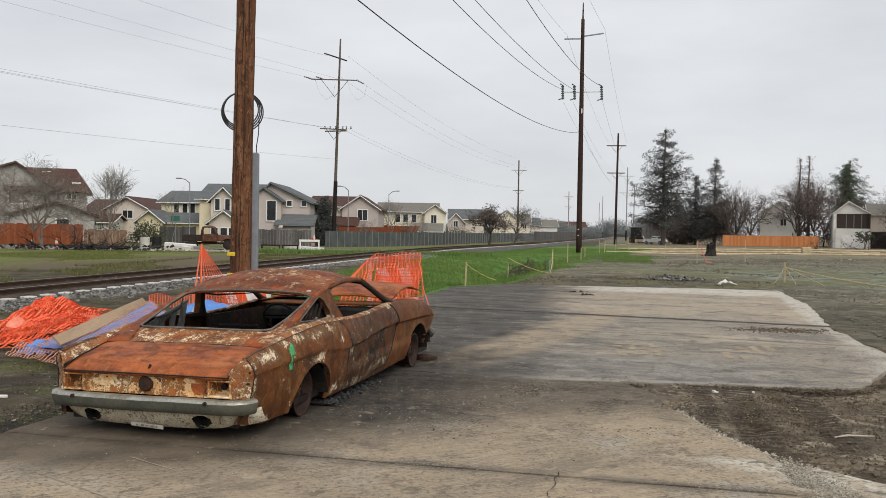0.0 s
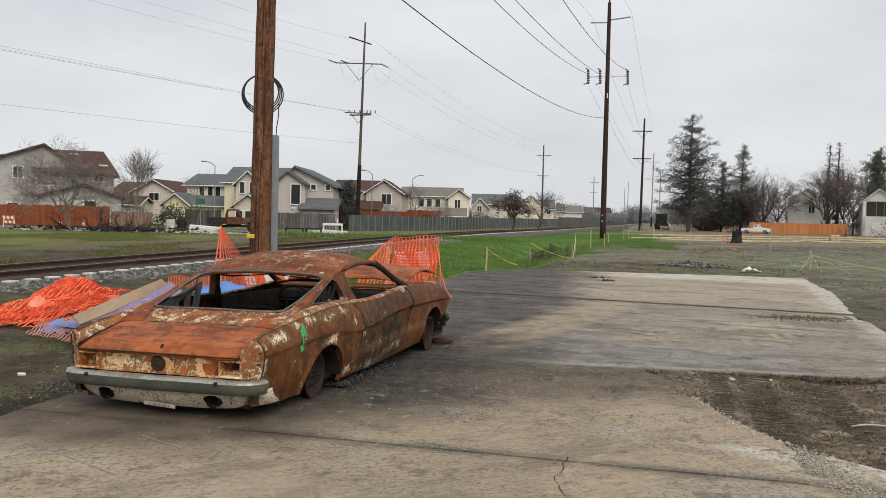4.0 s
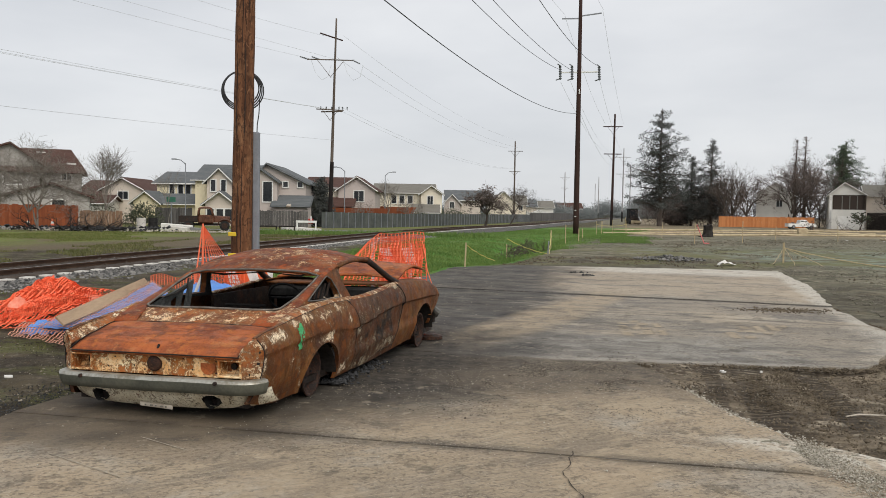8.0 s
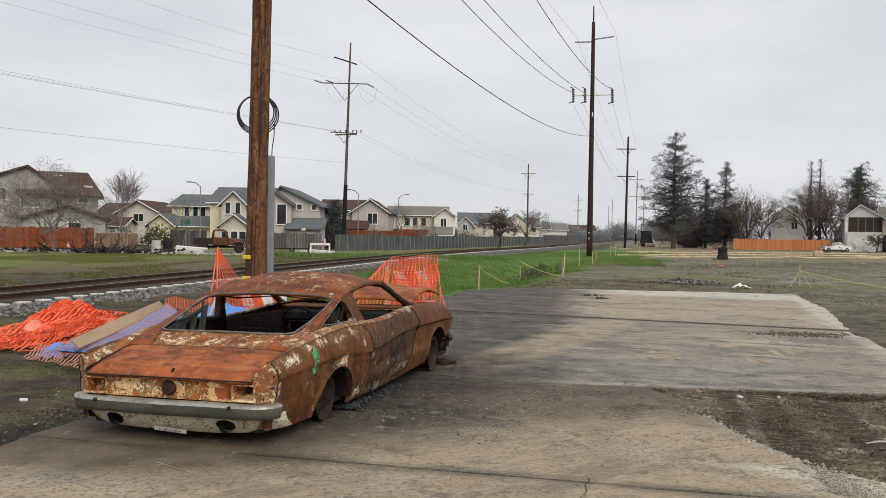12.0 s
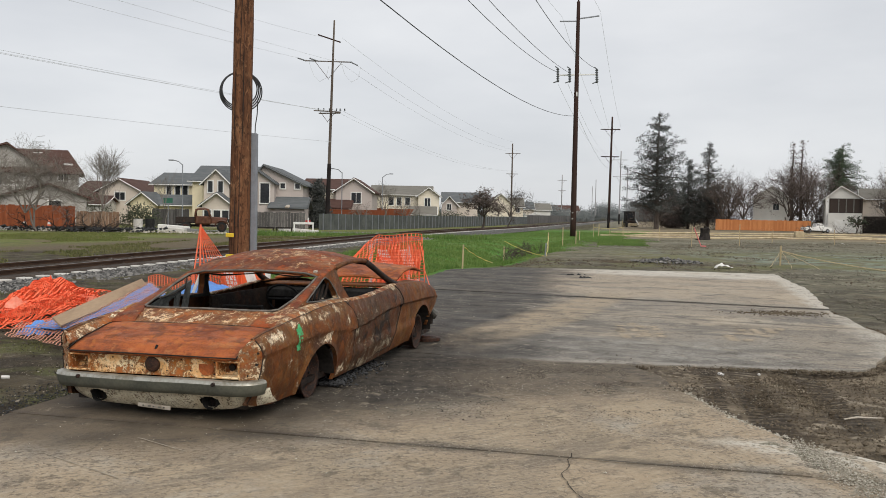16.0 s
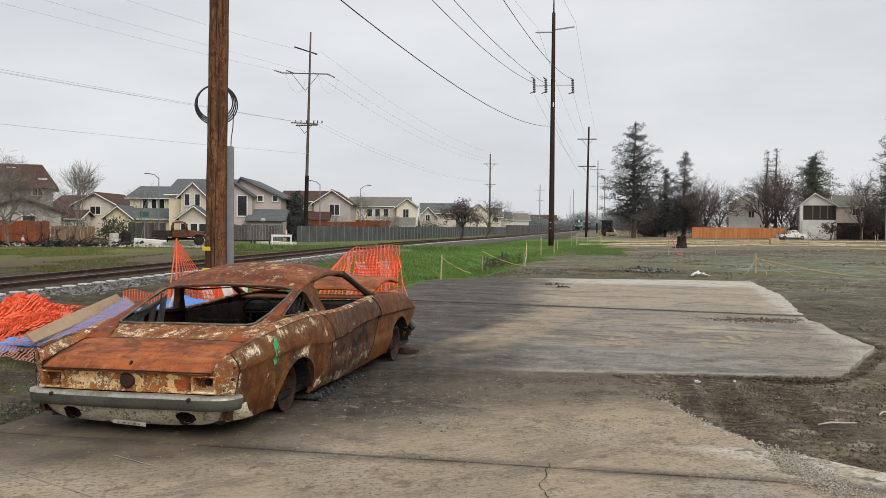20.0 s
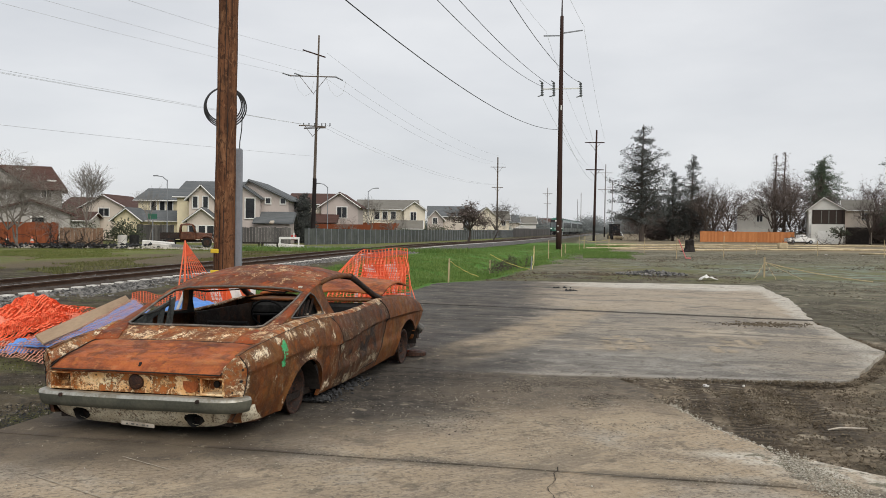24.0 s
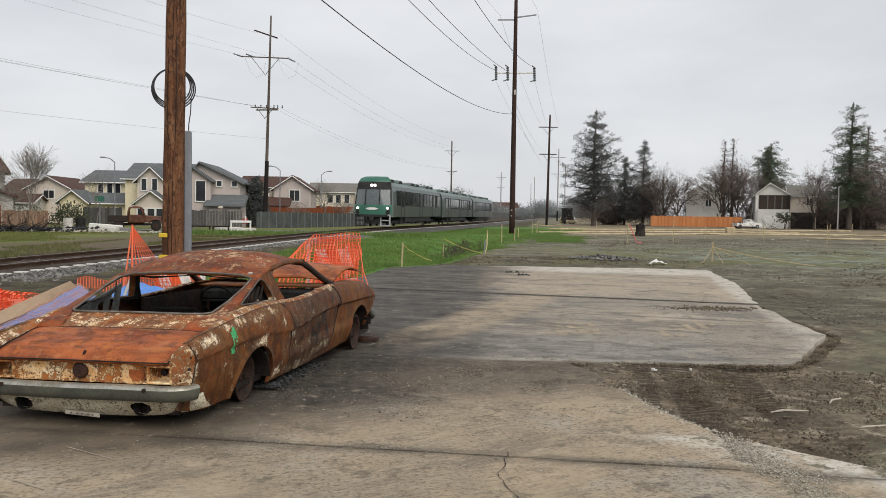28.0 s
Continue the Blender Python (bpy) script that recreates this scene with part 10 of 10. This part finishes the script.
    for i, (x, y, w, d, h, mat) in enumerate(((-18.6, 59.5, 1.6, 1.0, 0.35, "tie"), (-19.0, 60.6, 2.2, 0.6, 0.5, "white_plastic"), (-17.8, 60.2, 1.2, 0.9, 0.3, "asphalt"), (-11.0, 66, 3.0, 1.0, 0.35, "tie"))):
        e = empty("rubble_block", pose(x, y, gz(x, y) - 0.08, 0, 4, 12 * i), "tilted pale concrete block in the debris", "rubble", "rubble blocks")
        part("block", cube(0, 0, h / 2, w, d, h, None, 0.05), mat, e)
    # burnt branches
    for i, (x, y) in enumerate(((-23.0, 54.8), (-22.2, 55.2), (-24.4, 54.5), (-21.5, 55.6), (-25.8, 54.2))):
        e = empty("charred_branch", pose(x, y, gz(x, y) - 0.05, 0, 0, 40 * i), "charred fallen branch beyond the railway", "branch", "charred branches")
        rnd = random.Random(300 + i)
        vs, fs = [], []
        for k in range(3):
            grow(vs, fs, rnd, Vector((0, 0, 0.05)), Vector((rnd.gauss(0, 1), rnd.gauss(0, 1), 0.5)).normalized(), 1.0, 0.05, 3, 0.7, 0.02)
        for v in vs:
            v.z = max(0.02, v.z)
        mesh_of("branchwork", vs, fs, "charcoal", e)
    e = empty("striped_barricade", pose(-34.2, 62, gz(-34, 62) - 0.08), "small red and white folding barricade", "barricade")
    part("board", cube(0, 0, 0.75, 0.9, 0.04, 0.25), "barrier", e)
    part("board", cube(0, 0.05, 0.42, 0.9, 0.04, 0.2), "barrier", e)
    for s in (-0.4, 0.4):
        part("leg", cube(s, 0.03, 0.45, 0.05, 0.05, 0.9), "white_plastic", e)
    for x in (-29.3, -27.6):
        e = empty("traffic_cone", pose(x, 60, gz(x, 60) - 0.06), "orange traffic cone with white band", "traffic cone", "traffic cones")
        bm = bmesh.new()
        tube(bm, [(0, 0, 0.02), (0, 0, 0.7)], [0.17, 0.04], 12)
        part("cone", bm, "net", e)
        part("base", cube(0, 0, 0.02, 0.4, 0.4, 0.04), "net", e)
        bm = bmesh.new()
        tube(bm, [(0, 0, 0.38), (0, 0, 0.55)], [0.105, 0.075], 12)
        part("band", bm, "white_paint", e)
    # street and its lamps
    bm = bmesh.new()
    g = [[bm.verts.new((x, y + (x + 30) * 0.12, gz(x, y) - 0.035)) for x in (-90, -60, -40, -30, -20, -10, -4)] for y in (62, 66, 70)]
    for a, b in zip(g, g[1:]):
        for i in range(6):
            bm.faces.new((a[i], a[i + 1], b[i + 1], b[i]))
    tagged(obj("street", bm, "asphalt"), "pale worn street beyond the railway", "street", kind="structure")
    for x, y, h, d in ((-25.8, 85, 6.7, -1), (-11.4, 98, 6.9, -1), (-7.7, 112, 7.1, 1)):
        e = empty("street_lamp", pose(x, y, gz(x, y) - 0.06), "grey steel street lamp with curved arm", "street lamp", "street lamps")
        bm = bmesh.new()
        tube(bm, [(0, 0, 0), (0, 0, h * 0.94)], [0.065, 0.045], 8)
        part("mast", bm, "galv", e)
        bm = bmesh.new()
        tube(bm, [(0, 0, h * 0.93), (d * 0.45, 0, h * 0.985), (d * 1.0, 0, h)], 0.045, 6)
        part("arm", bm, "galv", e)
        part("lamp_head", cube(d * 1.15, 0, h, 0.5, 0.2, 0.12, None, 0.03), "galv", e)
    e = empty("street_sign", pose(-26.9, 84, gz(-27, 84) - 0.06), "green street sign on a grey post", "sign")
    bm = bmesh.new()
    tube(bm, [(0, 0, 0), (0, 0, 2.9)], 0.05, 6)
    part("post", bm, "galv", e)
    part("board", cube(0, -0.05, 2.65, 0.9, 0.03, 0.5), "train_green", e)
    e = empty("satellite_dish", pose(-26.3, 94.9, 3.3), "pale round satellite dish on the roof", "dish")
    bm = bmesh.new()
    tube(bm, [(0, 0, 0), (0, -0.12, 0.0)], [0.34, 0.28], 14)
    part("dish", bm, "white_paint", e)
    # a burnt shed frame by the trees
    for i, (x, h) in enumerate(((57.5, 1.0), (63.5, 1.3), (86.5, 2.8), (90.0, 2.2))):
        e = empty("brush_pile", pose(x, 132, gz(x, 132) - 0.08), "heap of brown cut branches", "brush pile", "brush piles")
        rnd = random.Random(400 + i)
        vs, fs = [], []
        for k in range(7):
            grow(vs, fs, rnd, Vector((rnd.gauss(0, 1), rnd.gauss(0, 0.5), 0.05)), Vector((rnd.gauss(0, 1), rnd.gauss(0, 0.5), 0.6)).normalized(), h, 0.05, 2, 0.7, 0.03)
        tagged(mesh_of("branchwork", vs, fs, "bark_dark", e), kind="stuff")


roadside()
old_truck()
loader()
small_car(43.2, 190, 175, "white_paint", "white car far down the road")
small_car(-45.8, 66.5, -84, "red_paint", "dark red car parked by the red fence")
TRUCK = pickup_truck()
COACHES = [coach(True, False), coach(False, False), coach(False, True)]


def motions():
    g = gz(60, 157) - 0.05
    walk(TRUCK, [(t, pose(x * 1.021 * y / 143, y, g, 0, 0, a)) for t, x, y, a in ((0, 34.4, 161, -140), (1, 38.2, 157, -140), (2, 41.6, 153, -138), (3, 43.9, 149.5, -130), (4, 46.6, 146.5, -116), (5.5, 51.2, 144.4, -100), (6, 52.9, 144, -96), (7, 56.3, 143.4, -92), (8, 59.0, 143, -90), (9, 60.5, 143, -90), (10, 61.6, 143, -90), (11, 62.2, 143, -90), (20, 62.2, 143, -90), (28, 62.2, 143, -90))])
    for i, c in enumerate(COACHES):
        rows = []
        for t in (0, 8, 16, 20, 22, 23, 24, 24.5, 25, 25.5, 26, 26.5, 27, 27.5, 28):
            y = 68.0 + 31.8 * (28 - t) + 12.4 + 26.0 * i
            dx = (track_x(y + 9) - track_x(y - 9)) / 18
            x = (track_x(y + 9) + track_x(y - 9)) / 2
            rows.append((t, pose(x, y, track_z(y) + 0.142, 0, 0, -math.degrees(math.atan(dx)))))
        walk(c, rows)


motions()
